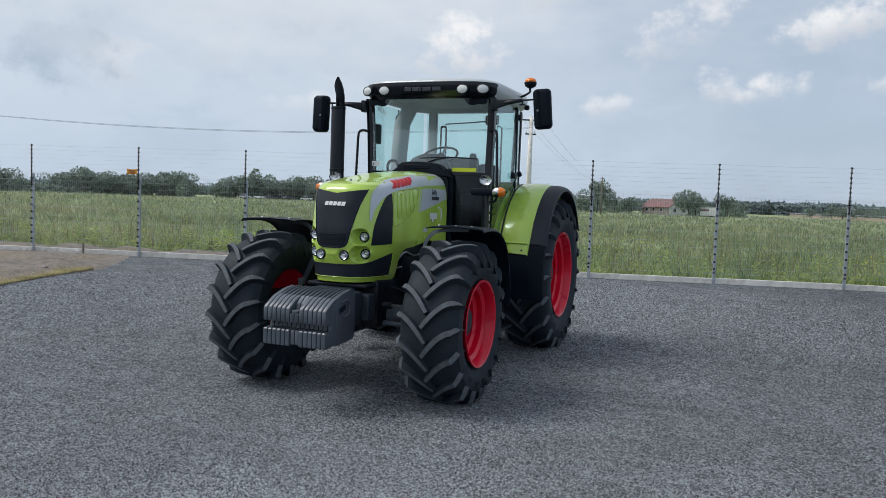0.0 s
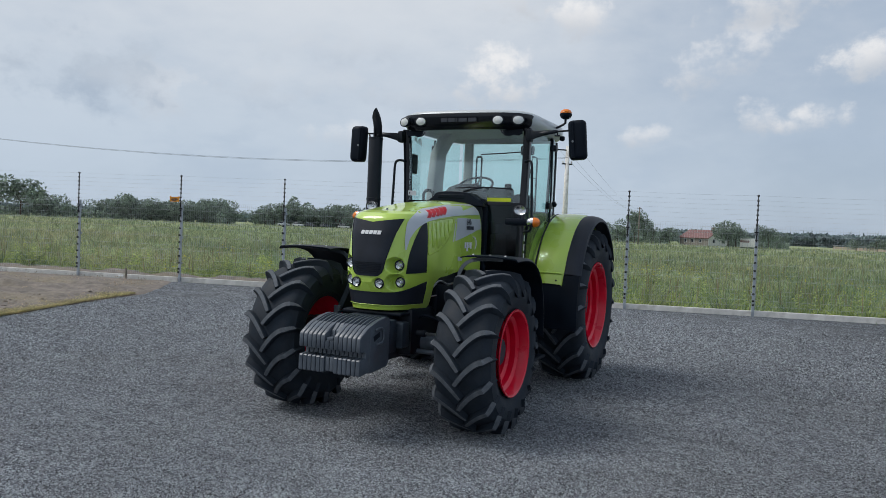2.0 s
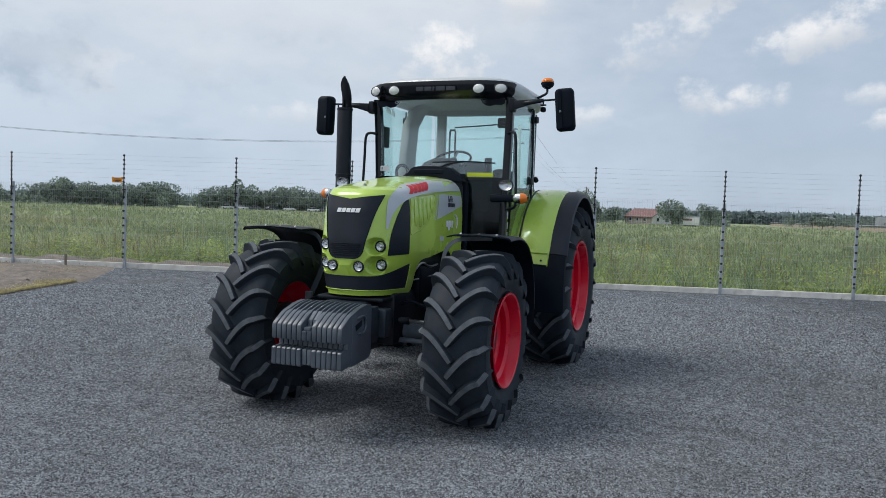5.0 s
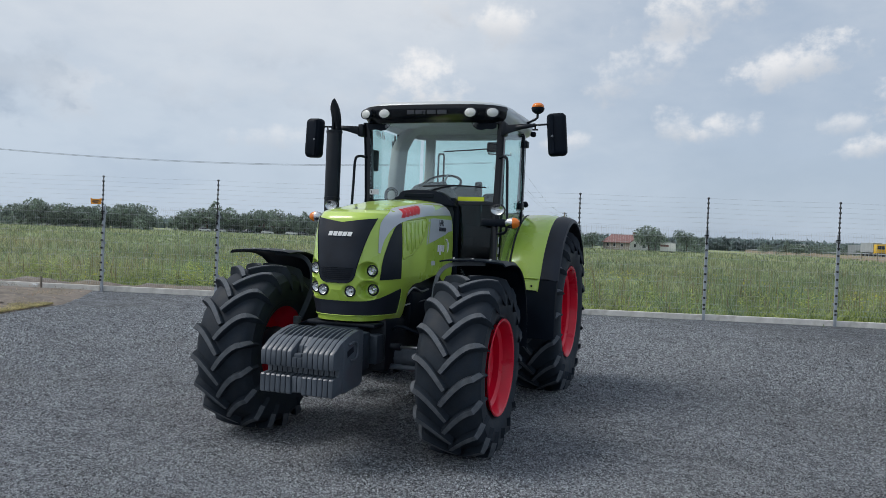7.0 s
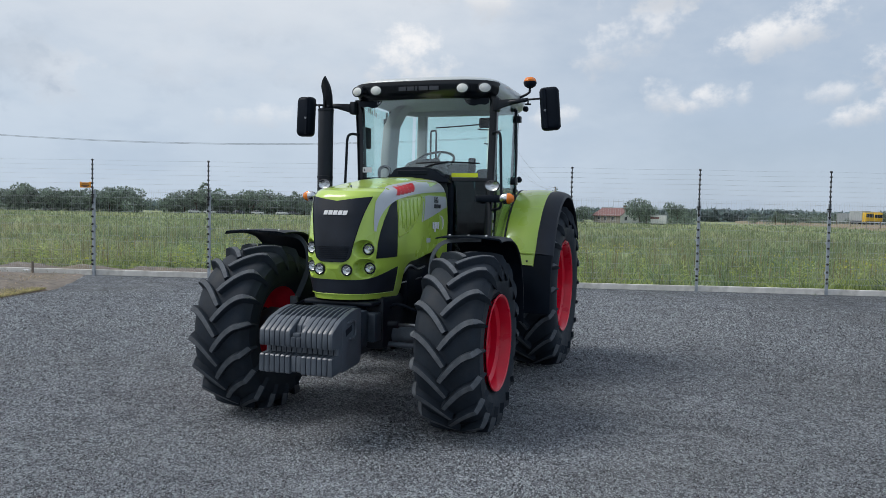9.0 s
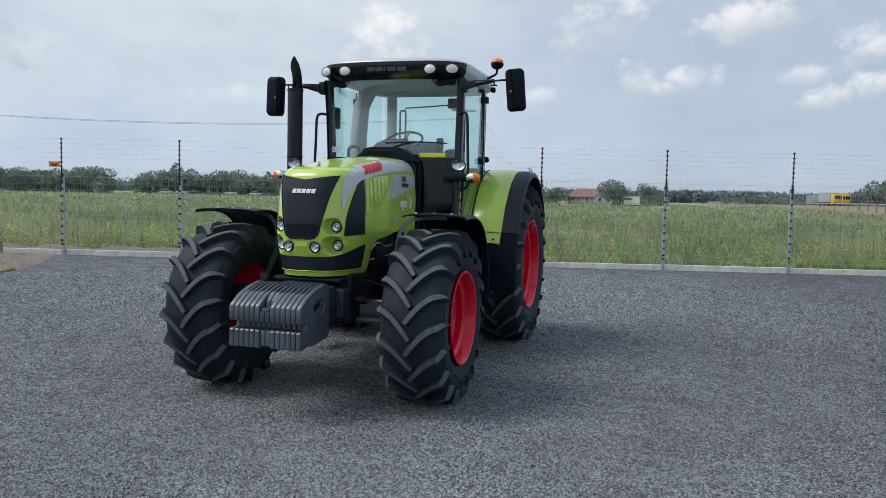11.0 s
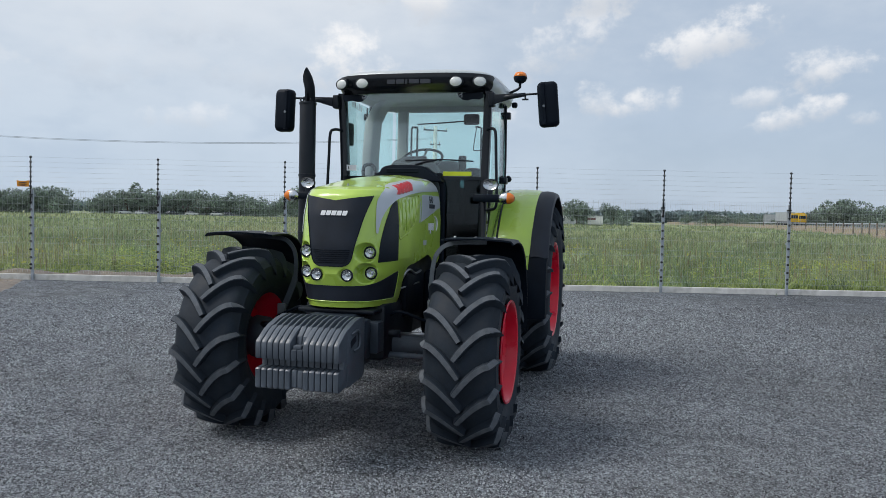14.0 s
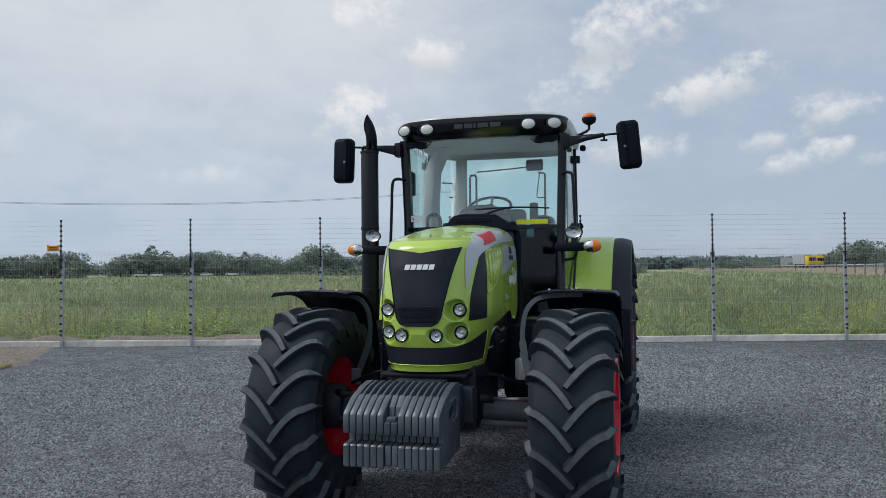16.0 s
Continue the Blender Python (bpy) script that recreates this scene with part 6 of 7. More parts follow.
for s in SIDES:
    mirror = new("wing_mirror")
    mirror.parent = tractor
    tagged(mirror, "black wing mirror on a long arm")
    at = Matrix.Translation((s * (1.308 if s > 0 else 1.270), 1.47 if s > 0 else 1.37, 2.680 if s > 0 else 2.642)) @ Matrix.Rotation(radians(-s * 5 if s > 0 else 2), 4, "Y") @ Matrix.Rotation(radians(s * 8), 4, "Z")
    bm = bmesh.new()
    loft(bm, [[(x * k, y, z * k2) for x, z in rounded(0.094, 0.208, 0.045, 5)] for y, k, k2 in ((0.045, 0.97, 0.985), (0.02, 1.0, 1.0), (-0.02, 0.97, 0.985), (-0.045, 0.84, 0.93), (-0.052, 0.6, 0.8))])
    bmesh.ops.recalc_face_normals(bm, faces=bm.faces[:])
    bm.transform(at)
    housing = part("housing", bm, PLASTIC, mirror, "", 60)
    bm = bmesh.new()
    prism(bm, rounded(0.088, 0.19, 0.04, 5), "y", 0.046, 0.050, 0, at)
    part("mirror_glass", bm, MIRROR, housing)
    bm = bmesh.new()
    loft(bm, [[(s * (-0.045 + x), y, z) for x, y in ((-0.030, -0.040), (-0.012, -0.064), (0.012, -0.064), (0.026, -0.040))] for z in (-0.185, -0.15, 0.15, 0.185)])
    bmesh.ops.recalc_face_normals(bm, faces=bm.faces[:])
    bm.transform(at)
    part("spine", bm, PLASTIC, housing)
    bm = bmesh.new()
    lathe(bm, [(0, 0), (0.012, 0.001), (0.012, 0.006), (0, 0.008)], 10, at @ Matrix.Translation((s * -0.045, -0.064, -0.02)) @ FACE_FRONT)
    part("bolt", bm, BRACKET, housing)
    bm = bmesh.new()
    tube(bm, [(s * 0.80, 1.48, 2.735), (s * 0.95, 1.45, 2.752), (s * 1.10, 1.43, 2.768)], [0.030, 0.024, 0.018], 8, True, 0.7)
    tube(bm, [(s * 1.06, 1.43, 2.765), (s * 1.27, 1.42, 2.775)], 0.010, 8)
    arm = part("arm", bm, BLACKSTEEL, mirror)
    bm = boxed((s * 0.775 - 0.03, 1.45, 2.67), (s * 0.775 + 0.03, 1.54, 2.80), 0.012, 2)
    part("bracket", bm, BLACKSTEEL, mirror)
    part("arm_plate", prism(bmesh.new(), [(s * 0.80, 2.685), (s * 0.80, 2.775), (s * 1.02, 2.785), (s * 1.02, 2.750)], "y", 1.445, 1.468, 0.004), BLACKSTEEL, mirror)
    bm = boxed((s * 1.10 - 0.030, 1.42, 2.715), (s * 1.10 + 0.030, 1.44, 2.73), 0.004, 1)
    part("clip", bm, BLACKSTEEL, arm)
    part("clip_stem", tube(bmesh.new(), [(s * 1.10, 1.43, 2.72), (s * 1.10, 1.43, 2.77)], 0.008, 6), BLACKSTEEL, arm)
    # lamp bracket with a headlamp on top and an indicator at its end
    bracket = new("lamp_bracket")
    bracket.parent = tractor
    tagged(bracket, "black bracket with an oval lamp and an indicator")
    bm = bmesh.new()
    box(bm, (s * 0.84 - 0.125, 1.00, 1.765), (s * 0.84 + 0.125, 1.07, 1.835), 0.02, 2)
    tube(bm, [(s * 0.76, 1.04, 1.80), (s * 0.72, 1.30, 1.80), (s * 0.71, 1.56, 1.80)], 0.025, 8)
    part("beam", bm, PLASTIC, bracket)
    at = Matrix.Translation((s * 0.868, 1.045, 1.920)) @ FACE_FRONT @ Matrix.Diagonal((1.22, 0.86, 1, 1))
    bm = bmesh.new()
    lathe(bm, [(0, -0.06), (0.035, -0.055), (0.058, -0.01), (0.062, 0.012), (0.055, 0.018), (0.052, 0.010)], 24, at)
    box(bm, (s * 0.868 - 0.02, 1.02, 1.83), (s * 0.868 + 0.02, 1.05, 1.875), 0.006, 1)
    lamp = part("road_lamp", bm, BLACKSTEEL, bracket, "oval lamp in a black shell")
    bm = bmesh.new()
    lathe(bm, [(0.053, 0.012), (0.035, 0.000), (0.014, -0.002), (0.012, 0.008), (0, 0.01)], 24, at)
    part("reflector", bm, CHROME, lamp)
    bm = bmesh.new()
    lathe(bm, [(0.054, 0.014), (0.035, 0.021), (0, 0.025)], 24, at)
    part("lens", bm, LAMPGLASS, lamp)
    for name, mat, lo, hi in (("clear_lens", CHROME, -0.075, 0.005), ("orange_lens", ORANGE, 0.004, 0.068)):
        bm = bmesh.new()
        n = 9
        prof = []
        for k in range(n):
            h = lo + (hi - lo) * k / (n - 1)
            full = 0.052 * math.sqrt(max(0.0, 1 - ((h - 0.0) / (0.078 if h < 0 else 0.072)) ** 2))
            prof.append((max(full, 0.0), h))
        if lo > 0:
            prof = [(0, lo)] + prof
        else:
            prof = prof + [(0, hi)]
        lathe(bm, prof, 22, Matrix.Translation((s * 1.02, 1.01, 1.802)) @ Matrix.Diagonal((s, 1, 1, 1)) @ FACE_X @ Matrix.Diagonal((1, 0.8, 1, 1)))
        part("indicator", bm, mat, bracket, name.replace("_", " ") + " of the indicator")

beacon = new("beacon")
beacon.parent = tractor
tagged(beacon, "orange warning beacon on a short rod")
part("rod", tube(bmesh.new(), [(0.80, 2.36, 2.93), (0.88, 2.37, 2.97), (0.905, 2.372, 2.99), (0.907, 2.372, 3.05)], 0.014, 8), BLACKSTEEL, beacon)
bm = bmesh.new()
lathe(bm, [(0, 3.03), (0.03, 3.035), (0.06, 3.055), (0.072, 3.085), (0.070, 3.10), (0, 3.10)], 24, Matrix.Translation((0.907, 2.372, 0)))
part("socket", bm, PLASTIC, beacon)
bm = bmesh.new()
lathe(bm, [(0.066, 3.098), (0.068, 3.115), (0.055, 3.138), (0.03, 3.15), (0, 3.153)], 24, Matrix.Translation((0.907, 2.372, 0)))
part("dome", bm, ORANGE, beacon, "orange dome")
part("marker_lamp", boxed((0.80, 2.50, 2.80), (0.86, 2.56, 2.86), 0.02, 2), PLASTIC, cab)

# --- steps below the door ---
for s in SIDES:
    ladder = new("entry_step")
    ladder.parent = tractor
    tagged(ladder, "black steel entry steps")
    for y in (1.28, 1.66):
        part("stringer", tube(bmesh.new(), [(s * 0.72, y, 1.20), (s * 0.86, y, 0.80), (s * 0.92, y, 0.36)], 0.018, 6), BLACKSTEEL, ladder)
    for x, z in ((0.92, 0.37), (0.88, 0.66), (0.82, 0.95)):
        part("tread", boxed((s * x - 0.09, 1.26, z - 0.015), (s * x + 0.09, 1.68, z + 0.015), 0.006, 1), BLACKSTEEL, ladder)
bm = bmesh.new()
for k in range(4):
    box(bm, (0.7445, 1.545, 1.30 + 0.10 * k), (0.7475, 1.565, 1.37 + 0.10 * k))
part("instruction_label", bm, WHITE_DECAL, cab, "narrow white label, too small to read")

# ---- distance ----
def polar(az, d, z=0.0):
    a = radians(az)
    return Vector((2.5 + d * math.sin(a), -6.0 + d * math.cos(a), z))


def crown_points(g, n, w, h, base, lobes):
    """Leaf clump places in a crown made of several uneven lobes."""
    out = []
    for k in range(lobes):
        c = Vector((w * 0.30 * g.normal(), w * 0.30 * g.normal(), base + (h - base) * (0.25 + 0.5 * g.random())))
        r = w * (0.20 + 0.16 * g.random())
        rz = (h - base) * (0.20 + 0.14 * g.random())
        for _ in range(n // lobes):
            v = Vector(g.normal(size=3)).normalized() * (0.55 + 0.5 * g.random() ** 0.5)
            out.append((c.x + v.x * r, c.y + v.y * r, min(h, c.z + v.z * rz)))
    return out


def leaf_mesh(name, centres, size, g, mat):
    n = len(centres)
    c = np.array(centres)[:, None, :]
    p = (c + g.normal(size=(n, 4, 3)) * size * 0.5).reshape(-1, 3)
    f = np.array([(0, 1, 2), (0, 2, 3), (1, 3, 2)])
    return cloud_mesh(name, p, (f[None] + 4 * np.arange(n)[:, None, None]).reshape(-1, 3), mat)


def tree(seed, h, w, label, clumps=1500, leaf=0.42, base=0.18, lobes=9, mat=None):
    g = np.random.default_rng(seed)
    t = thing("tree", label, "tree")
    bm = bmesh.new()
    top = h * 0.62
    lean = Vector((0.05 * h * g.normal(), 0.05 * h * g.normal(), 0))
    tube(bm, curved([(0, 0, -0.2), lean * 0.3 + Vector((0, 0, top * 0.45)), lean + Vector((0, 0, top))], 4), [h * 0.026 * (1 - 0.07 * k) for k in range(9)], 7)
    for k in range(6):
        z = h * (0.22 + 0.06 * k)
        a = g.random() * 6.283
        tip = Vector((math.cos(a) * w * 0.32, math.sin(a) * w * 0.32, z + h * 0.16))
        tube(bm, curved([lean * (z / top) * 0.8 + Vector((0, 0, z)), tip * 0.5 + Vector((0, 0, z * 0.5 + 0.04 * h)), tip], 3), [h * 0.010 * (1 - 0.11 * i) for i in range(7)], 5)
    part("trunk", bm, BARK, t)
    ob = new("crown", leaf_mesh("crown", crown_points(g, clumps, w, h, h * base, lobes), leaf * h / 8, g, mat or LEAF))
    ob.parent = t
    return t


kinds = [
    tree(1, 8.0, 7.5, "broad leafy roadside tree with a dense rounded crown"),
    tree(2, 7.0, 8.5, "wide bushy tree with foliage down to the grass", base=0.02, lobes=12),
    tree(3, 9.0, 6.0, "slender open-crowned tree with gaps between its leaves", clumps=800, lobes=7),
    tree(4, 5.0, 8.0, "low spreading bush of mixed green", base=0.0, lobes=12),
    tree(5, 8.5, 9.0, "full old tree with an uneven crown", clumps=2000, lobes=14),
]
spots = [  # azimuth, distance, height, kind
    (-56.5, 270, 8.0, 4), (-54.0, 265, 7.0, 1), (-51.6, 262, 7.4, 1), (-53.2, 255, 11.0, 0), (-48.8, 262, 7.6, 4), (-47.6, 268, 7.0, 1), (-46.5, 262, 7.6, 0), (-45.2, 260, 7.0, 4),
    (-44.0, 266, 7.2, 1), (-42.8, 262, 7.0, 4), (-41.7, 258, 7.4, 0), (-40.6, 256, 7.8, 4), (-40.1, 250, 5.4, 1), (-37.5, 300, 6.4, 1), (-36.9, 300, 8.0, 4), (-36.0, 296, 11.2, 2), (-35.3, 300, 8.0, 0),
    (-34.3, 305, 7.4, 4), (-33.2, 300, 8.0, 1), (-32.3, 302, 8.4, 0), (-31.4, 312, 9.5, 4), (-30.4, 300, 7.6, 1), (-29.3, 296, 9.0, 2), (-28.6, 300, 8.0, 4), (-27.6, 290, 6.6, 1), (-26.6, 290, 6.6, 3),
    (-25.4, 285, 6.4, 4), (-24.2, 250, 9.2, 0), (-23.3, 250, 8.2, 4), (-22.2, 260, 7.2, 1), (-20.6, 262, 7.4, 4), (-18.8, 262, 7.0, 1), (-17.0, 255, 7.5, 0), (-15.2, 255, 6.4, 1), (-13.4, 250, 7.0, 4),
    (-11.9, 225, 5.6, 1), (-10.7, 205, 8.6, 0), (-9.5, 215, 6.6, 2), (-8.9, 225, 4.6, 3), (-8.3, 222, 5.4, 1), (-4.4, 205, 7.0, 4), (-3.9, 212, 5.6, 1), (-1.8, 215, 6.0, 0), (-1.3, 222, 4.6, 3),
    (4.6, 330, 6.2, 2), (5.2, 330, 5.2, 1), (6.6, 340, 5.2, 3), (9.6, 300, 6.0, 2), (10.0, 300, 5.6, 1), (12.7, 275, 8.6, 0), (13.3, 270, 9.0, 4), (14.0, 270, 7.0, 1), (15.4, 260, 7.0, 4), (16.6, 250, 6.6, 1), (18.0, 250, 8.0, 0), (19.6, 250, 7.0, 4),
    (8.0, 320, 5.2, 3), (11.5, 300, 6.6, 4), (3.4, 345, 4.6, 3),
]
base_h = [8.0, 7.0, 9.0, 5.0, 8.5]
for n, (az, d, h, kind) in enumerate(spots):
    wide = 0.72 if -12 < az < 4 else 1.05
    k = h / base_h[kind] * (1.07 if az < -24 else 1.1 if az > 12 else 1.0)
    m = Matrix.Translation(polar(az, d, 0.05)) @ Matrix.Rotation(n * 2.4, 4, "Z") @ Matrix.Diagonal((k * wide, k * wide, k, 1))
    if n < 5 and kind == n:
        kinds[kind].matrix_basis = m
    else:
        copy_thing(kinds[kind], m)["group"] = "trees round the meadow"
for n, ob in enumerate(kinds):
    ob["group"] = "trees round the meadow"
    ob.matrix_basis = Matrix.Translation(polar(-58.5 - 2.0 * n, 262 + 6 * n, 0.05))

# scrub below the trees and the far wood, haze mixed into their colours
g = np.random.default_rng(21)
pts = []
for az0, az1, d, top in ((-60, -39.6, 258, 3.6), (-38.4, -24, 300, 2.8), (-24, -8.4, 240, 3.4), (-5.4, -0.6, 226, 2.2)):
    n = int(abs(az1 - az0) * 120)
    for _ in range(n):
        az = az0 + (az1 - az0) * g.random()
        lim = top * (0.7 + 0.5 * noise.noise((az * 1.2, d, 0)))
        pts.append(polar(az, d + 9 * g.random(), 0.1 + lim * g.random()))
tagged(new("scrub", leaf_mesh("scrub", pts, 0.75, g, LEAF)), "dense green scrub along the meadow's edge, greyed for haze", "bushes", kind="stuff")
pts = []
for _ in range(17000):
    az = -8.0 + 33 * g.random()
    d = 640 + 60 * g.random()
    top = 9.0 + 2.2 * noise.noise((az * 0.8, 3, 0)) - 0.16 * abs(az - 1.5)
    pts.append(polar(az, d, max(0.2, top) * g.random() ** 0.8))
tagged(new("far_wood", leaf_mesh("far_wood", pts, 2.6, g, LEAFHAZE)), "long wood on the horizon, leaves tinted blue-grey for haze", "wood", kind="stuff")
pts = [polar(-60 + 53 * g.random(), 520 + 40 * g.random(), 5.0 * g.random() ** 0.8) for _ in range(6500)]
tagged(new("far_wood", leaf_mesh("far_wood", pts, 2.2, g, LEAFHAZE)), "wood far behind the trees, leaves tinted blue-grey for haze", "wood", kind="stuff")


def house(at, turn, length, depth, eave, ridge, wall_mat, label):
    h = thing("house", label, "house", at=at)
    h.rotation_euler = (0, 0, radians(turn))
    L, D = length / 2, depth / 2
    bm = boxed((-L, -D, 0), (L, D, eave))
    part("wall", bm, wall_mat, h)
    part("end_wall", boxed((L, -D, 0), (L + 0.06, D, eave)), RENDERWALL, h)
    bm = bmesh.new()
    prism(bm, [(-D, eave), (D, eave), (0, ridge - 0.15)], "x", -L, L + 0.06)
    part("gable", bm, RENDERWALL, h)
    for sgn in (-1, 1):
        bm = bmesh.new()
        a, b = Vector((0, sgn * (D + 0.45), eave - 0.25)), Vector((0, 0, ridge))
        sheet(bm, [[a + Vector((x, 0, 0)) for x in (-L - 0.4, L + 0.4)], [b + Vector((x, 0, 0)) for x in (-L - 0.4, L + 0.4)]], 0.14)
        part("roof_slope", bm, REDTILE, h, "faded red tiles, greyed for haze")
    part("chimney", boxed((L * 0.55, -0.3, ridge - 0.7), (L * 0.55 + 0.6, 0.3, ridge + 0.7), 0.03, 1), REDTILE, h)
    for x in (-L * 0.6, -L * 0.1, L * 0.45):
        w = part("window", boxed((x - 0.5, -D - 0.05, eave * 0.38), (x + 0.5, -D + 0.02, eave * 0.82), 0.02, 1), WHITEPAINT, h)
        part("glazing", boxed((x - 0.42, -D - 0.07, eave * 0.42), (x + 0.42, -D - 0.052, eave * 0.78)), DARKPANE, w)
    for y in (-D * 0.45, D * 0.45):
        w = part("window", boxed((L + 0.04, y - 0.45, eave * 0.38), (L + 0.11, y + 0.45, eave * 0.82), 0.02, 1), WHITEPAINT, h)
        part("glazing", boxed((L + 0.112, y - 0.38, eave * 0.42), (L + 0.13, y + 0.38, eave * 0.78)), DARKPANE, w)
    part("door", boxed((-L * 0.35 - 0.45, -D - 0.05, 0), (-L * 0.35 + 0.45, -D + 0.02, 2.0), 0.02, 1), OLDWALL, h)
    return h


house(polar(-6.0, 222, 0.05), -40, 10.5, 7.0, 2.4, 4.4, OLDWALL, "low white farmhouse with a faded red tiled roof, greyed for haze")
house(polar(-31.6, 306, 0.05), 30, 9.0, 7.0, 2.7, 6.0, OLDWALL, "small grey house with a red roof among trees")

# white site hut between the trees
hut = thing("site_hut", "small white site hut with a reddish band", "hut", at=polar(-3.05, 205, 0.05))
part("body", boxed((-1.9, -1.1, 0.35), (1.9, 1.1, 2.5), 0.08, 2), RENDERWALL, hut)
part("band", boxed((-1.93, -1.13, 1.5), (0.2, -1.101, 2.0), 0.0, 1), REDTILE, hut)
part("roof", boxed((-2.0, -1.2, 2.5), (2.0, 1.2, 2.62), 0.03, 1), GREYTARP, hut)
part("skid", boxed((-1.8, -0.9, 0.0), (1.8, 0.9, 0.35), 0.04, 1), CHASSIS, hut)


def wheel_part(parent, x, y, r, w):
    bm = bmesh.new()
    lathe(bm, [(0, -w / 2), (r * 0.9, -w / 2), (r, -w / 3), (r, w / 3), (r * 0.9, w / 2), (0, w / 2)], 14, Matrix.Translation((x, y, r)) @ FACE_FRONT)
    return part("wheel", bm, RUBBER, parent)


def car(at, turn, paint, label):
    c = thing("car", label, "car", "parked cars by the trees", at)
    c.rotation_euler = (0, 0, radians(turn))
    bm = bmesh.new()
    prism(bm, [(-2.1, 0.3), (2.1, 0.3), (2.15, 0.75), (1.9, 0.9), (1.0, 0.98), (-1.9, 1.0), (-2.12, 0.8)], "y", -0.85, 0.85, 0.05)
    part("body", bm, paint, c)
    bm = bmesh.new()
    prism(bm, [(-1.75, 0.98), (1.05, 0.98), (0.4, 1.42), (-1.3, 1.45)], "y", -0.72, 0.72, 0.06)
    part("glasshouse", bm, DARKPANE, c)
    part("roof", boxed((-1.3, -0.68, 1.42), (0.4, 0.68, 1.49), 0.02, 1), paint, c)
    for x in (-1.35, 1.35):
        for y in (-0.8, 0.8):
            wheel_part(c, x, y, 0.31, 0.2)
    return c


for az, turn, paint, label in ((-36.2, 20, WHITEPAINT, "white parked car seen far off under trees"), (-35.2, -10, WHITEPAINT, "white parked car far off beside a dark one"), (-34.3, 15, DARKPAINT, "dark parked car far off under trees"), (-33.2, 70, DARKPAINT, "dark parked car turned end-on"), (-31.9, 10, WHITEPAINT, "white parked car near the red-roofed house"), (-30.2, 5, WHITEPAINT, "white parked car in the shade of bushes"), (-29.4, 5, DARKPAINT, "dark parked car beside a white one")):
    car(polar(az, 288, 0.1), turn, paint, label)

# road on a low bank, with rail, posts and lorries
toe = [(2.0, 420), (6.0, 330), (10.0, 190), (13.0, 125), (15.4, 92), (19.0, 68), (25.0, 52)]
rows = [[], [], [], []]
for az, d in toe:
    p = polar(az, d)
    out = polar(az, d + 30) - p
    for row, k, z in zip(rows, (0.0, 0.55, 1.0, 9.0), (0.0, 0.75, 1.15, 1.2)):
        row.append(p + out * k + Vector((0, 0, z)))
bm = bmesh.new()
loft(bm, [[tuple(q) for q in r] for r in rows], False, False)
bmesh.ops.recalc_face_normals(bm, faces=bm.faces[:])
tagged(part("road_bank", bm, EARTHBANK, None, sharp=80), "low bank of dry brown earth below the road", "bank", kind="structure")
rail = thing("guard_rail", "grey steel guard rail on posts along the road", "guard rail")
ends = [polar(a, d + 34, 1.15) for a, d in toe]
line = curved([(p.x, p.y, 1.85) for p in ends], 6)
part("beam", tube(bmesh.new(), line, 0.13, 6), GALV, rail)
rail_post = finish("rail_post", boxed((-0.07, -0.07, -0.1), (0.07, 0.07, 0.75), 0.0), GALV)
for k in range(1, len(line) - 1):
    for t in (0.0, 0.33, 0.66):
        p = line[k].lerp(line[k + 1], t)
        ob = new("rail_post", rail_post)
        ob.location, ob.parent = (p.x, p.y, 1.1), rail
paling = thing("field_fence", "row of weathered wooden posts along the bank", "fence")
stick = finish("fence_post", boxed((-0.09, -0.09, -0.2), (0.09, 0.09, 1.5), 0.02, 1), WOODGREY)
path = curved([polar(a, d + 9, 0.45) for a, d in toe], 5)
for k in range(6, len(path)):
    ob = new("fence_post", stick)
    ob.location, ob.parent = path[k], paling


def lorry(at, turn, cab_mat, box_mat, length, label):
    c = thing("lorry", label, "lorry", "lorries on the road", at)
    c.rotation_euler = (0, 0, radians(turn))
    part("cab", boxed((0.2, -1.2, 0.7), (2.4, 1.2, 3.6), 0.15, 2), cab_mat, c)
    part("windscreen", boxed((2.38, -1.05, 2.1), (2.43, 1.05, 3.1), 0.02, 1), DARKPANE, c)
    part("bumper", boxed((2.2, -1.2, 0.45), (2.5, 1.2, 1.0), 0.06, 1), DARKPAINT, c)
    part("load_box", boxed((-length, -1.25, 1.1), (0.0, 1.25, 4.0), 0.05, 1), box_mat, c)
    part("chassis", boxed((-length, -0.5, 0.7), (0.3, 0.5, 1.1)), CHASSIS, c)
    for x in (1.4, -length + 1.2, -length + 2.5, -length * 0.45):
        for y in (-1.1, 1.1):
            wheel_part(c, x, y, 0.5, 0.3)
    return c


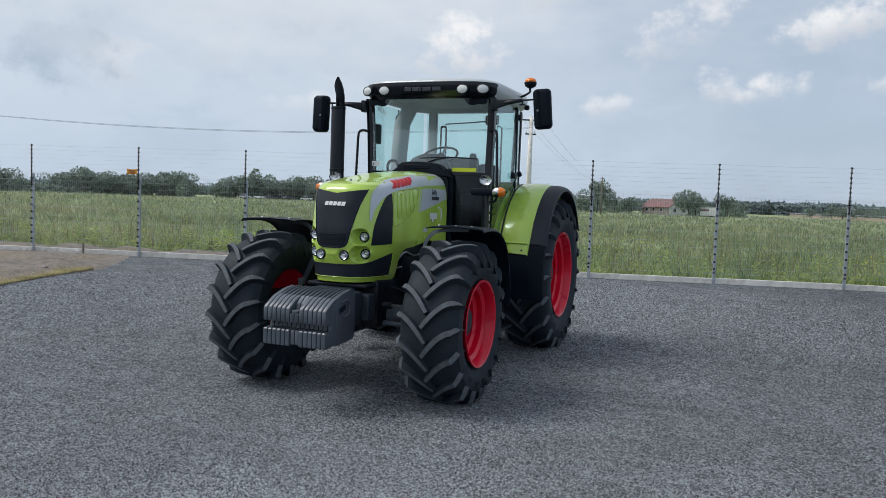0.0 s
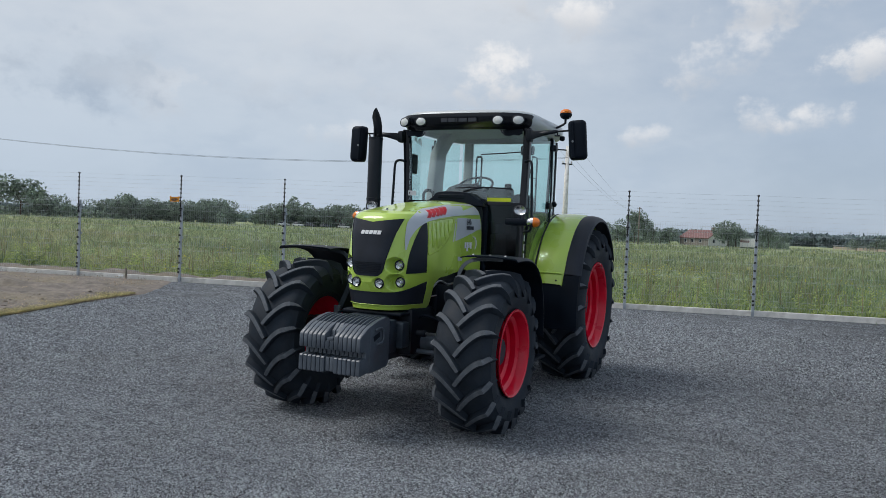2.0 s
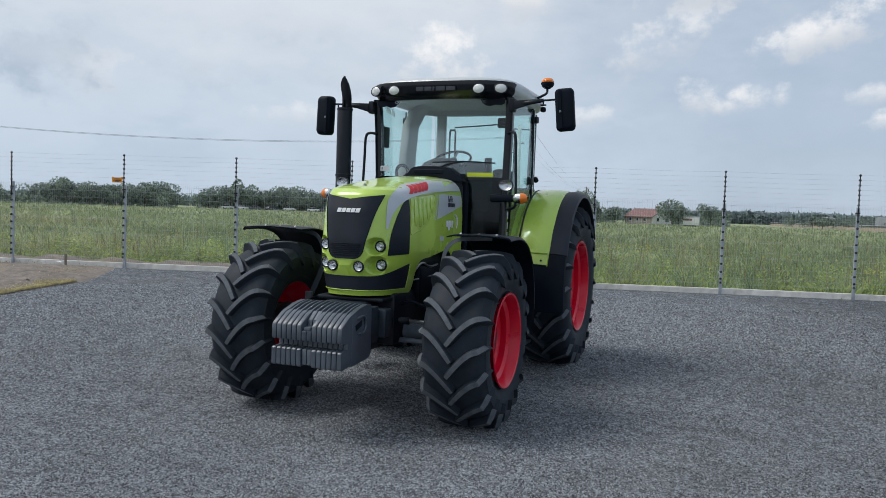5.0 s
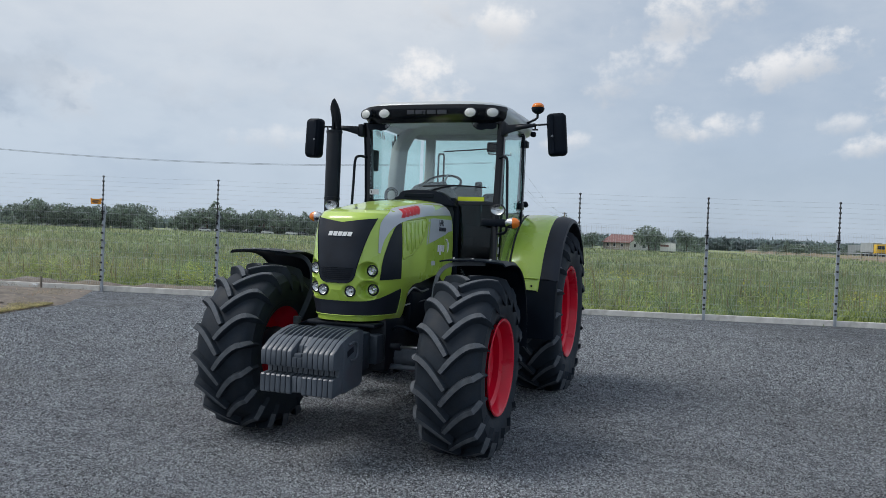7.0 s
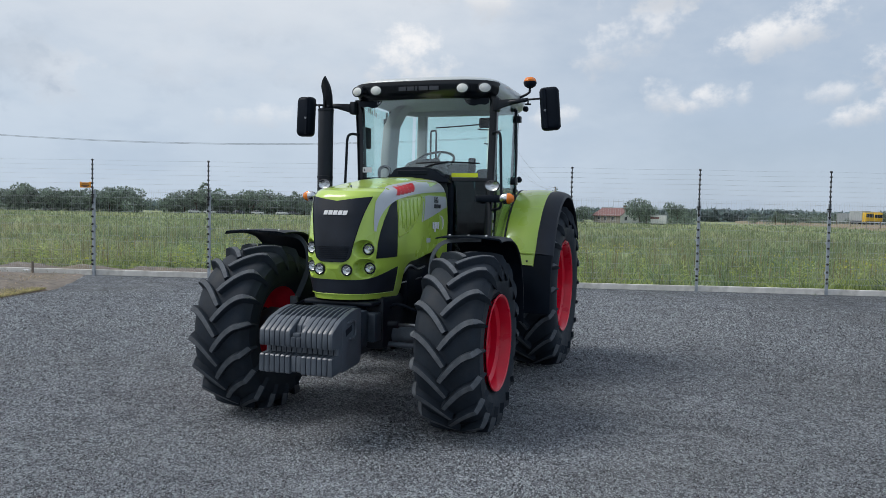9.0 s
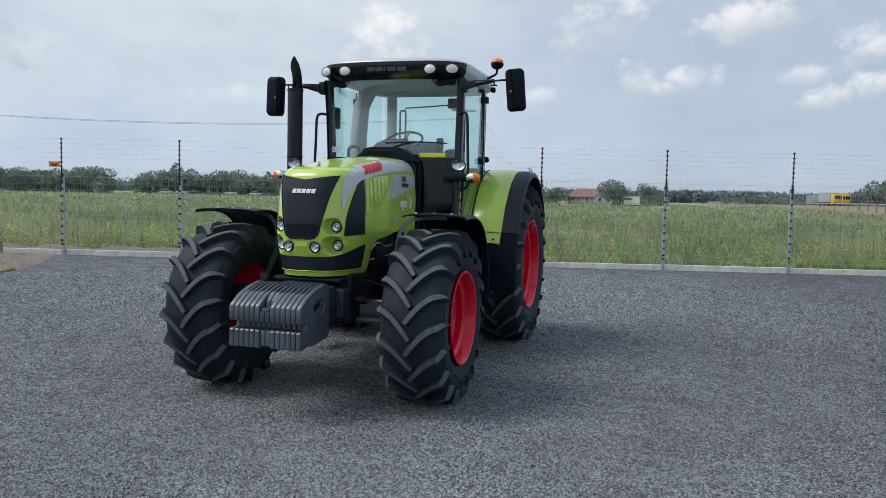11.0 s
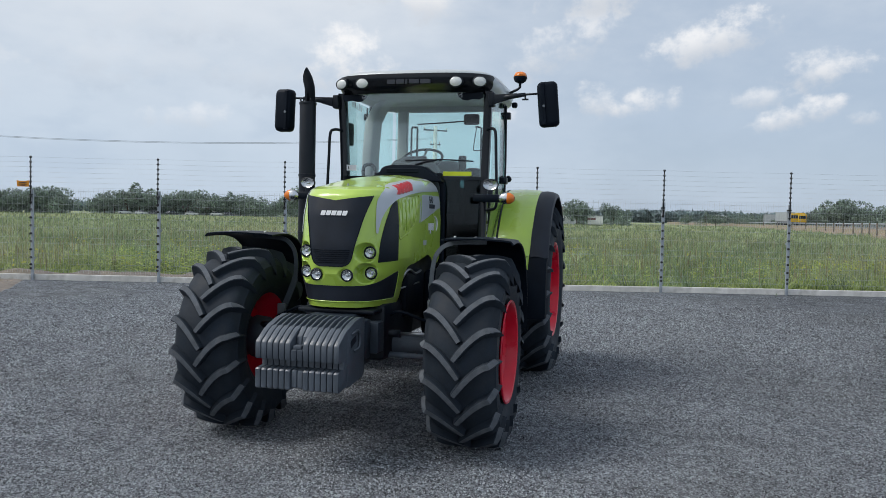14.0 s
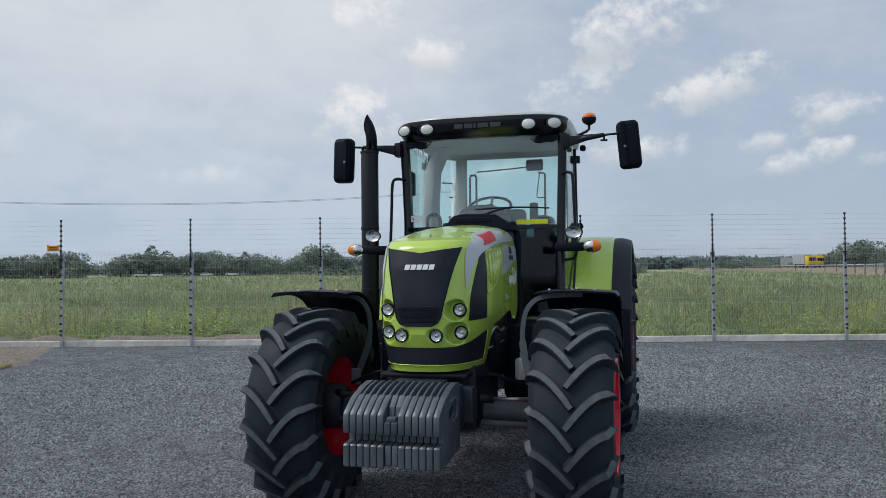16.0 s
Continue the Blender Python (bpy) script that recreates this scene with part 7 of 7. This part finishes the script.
lorry(polar(9.95, 262, 1.2), -75, YELLOWPAINT, GREYTARP, 8.0, "articulated lorry with a yellow cab and grey trailer")
lorry(polar(10.55, 278, 1.2), -88, YELLOWPAINT, YELLOWPAINT, 4.5, "yellow box lorry following on the road")
lorry(polar(5.6, 400, 1.2), -70, WHITEPAINT, WHITEPAINT, 5.0, "small white lorry far down the road")
board = thing("road_board", "large grey board on posts beside the road", "board", at=polar(8.75, 300, 1.2))
board.rotation_euler = (0, 0, radians(-8))
part("panel", boxed((-2.6, -0.1, 0.8), (2.6, 0.1, 3.6), 0.02, 1), GREYTARP, board)
for x in (-2.0, 2.0):
    part("leg", boxed((x - 0.1, 0.1, -0.2), (x + 0.1, 0.3, 3.4)), GALV, board)


def pole(at, h, turn, label, shaft=CONCRETE):
    p = thing("power_pole", label, "power pole", "poles of the power line", at)
    p.rotation_euler = (0, 0, radians(turn))
    bm = bmesh.new()
    loft(bm, [[(x * w, y * w * 0.8, z) for x, y in ((-1, -1), (1, -1), (1, 1), (-1, 1))] for z, w in ((-0.5, 0.17), (h, 0.10))])
    part("shaft", bm, shaft, p)
    for z, w in ((h - 0.25, 0.8), (h - 1.15, 0.35)):
        arm = part("crossarm", boxed((-w, -0.05, z - 0.04), (w, 0.05, z + 0.04), 0.005, 1), BLACKSTEEL, p)
        for x in (-w + 0.06, 0.0 if w > 0.5 else w - 0.06, w - 0.06):
            bm = bmesh.new()
            lathe(bm, [(0, z + 0.04), (0.02, z + 0.05), (0.05, z + 0.10), (0.03, z + 0.14), (0.05, z + 0.17), (0.0, z + 0.22)], 8, Matrix.Translation((x, 0, 0)))
            part("insulator", bm, CONCRETE, arm)
    return p


A, B, C = Vector((-10.65, 43.0, 0.05)), Vector((-62.5, 20.3, 0.05)), Vector((-26.0, 150.0, 0.05))
pole(A, 7.35, 35, "concrete power pole with two steel crossarms")
pole(B, 8.45, 5, "concrete power pole with steel crossarms beyond the meadow")
pole(C, 7.6, 70, "weathered wooden power pole beside the far trees", WOODGREY)
for p, q, low, high, sag, offs in ((A, B, 6.6, 8.4, 1.69, (-0.35, 0.35)), (A, C, 7.3, 7.3, 1.3, (-0.72, 0.0, 0.72))):
    cable = thing("overhead_cable", "thin overhead power cables slung between poles", "power cable")
    side = (q - p).cross(Vector((0, 0, 1))).normalized()
    for o in offs:
        bm = bmesh.new()
        tube(bm, [p.lerp(q, k / 24) + side * o + Vector((0, 0, low + (high - low) * k / 24 - 4 * sag * (k / 24) * (1 - k / 24) - (0.25 if o == 0 else 0))) for k in range(25)], 0.008, 4, False)
        part("cable", bm, AXLE, cable)
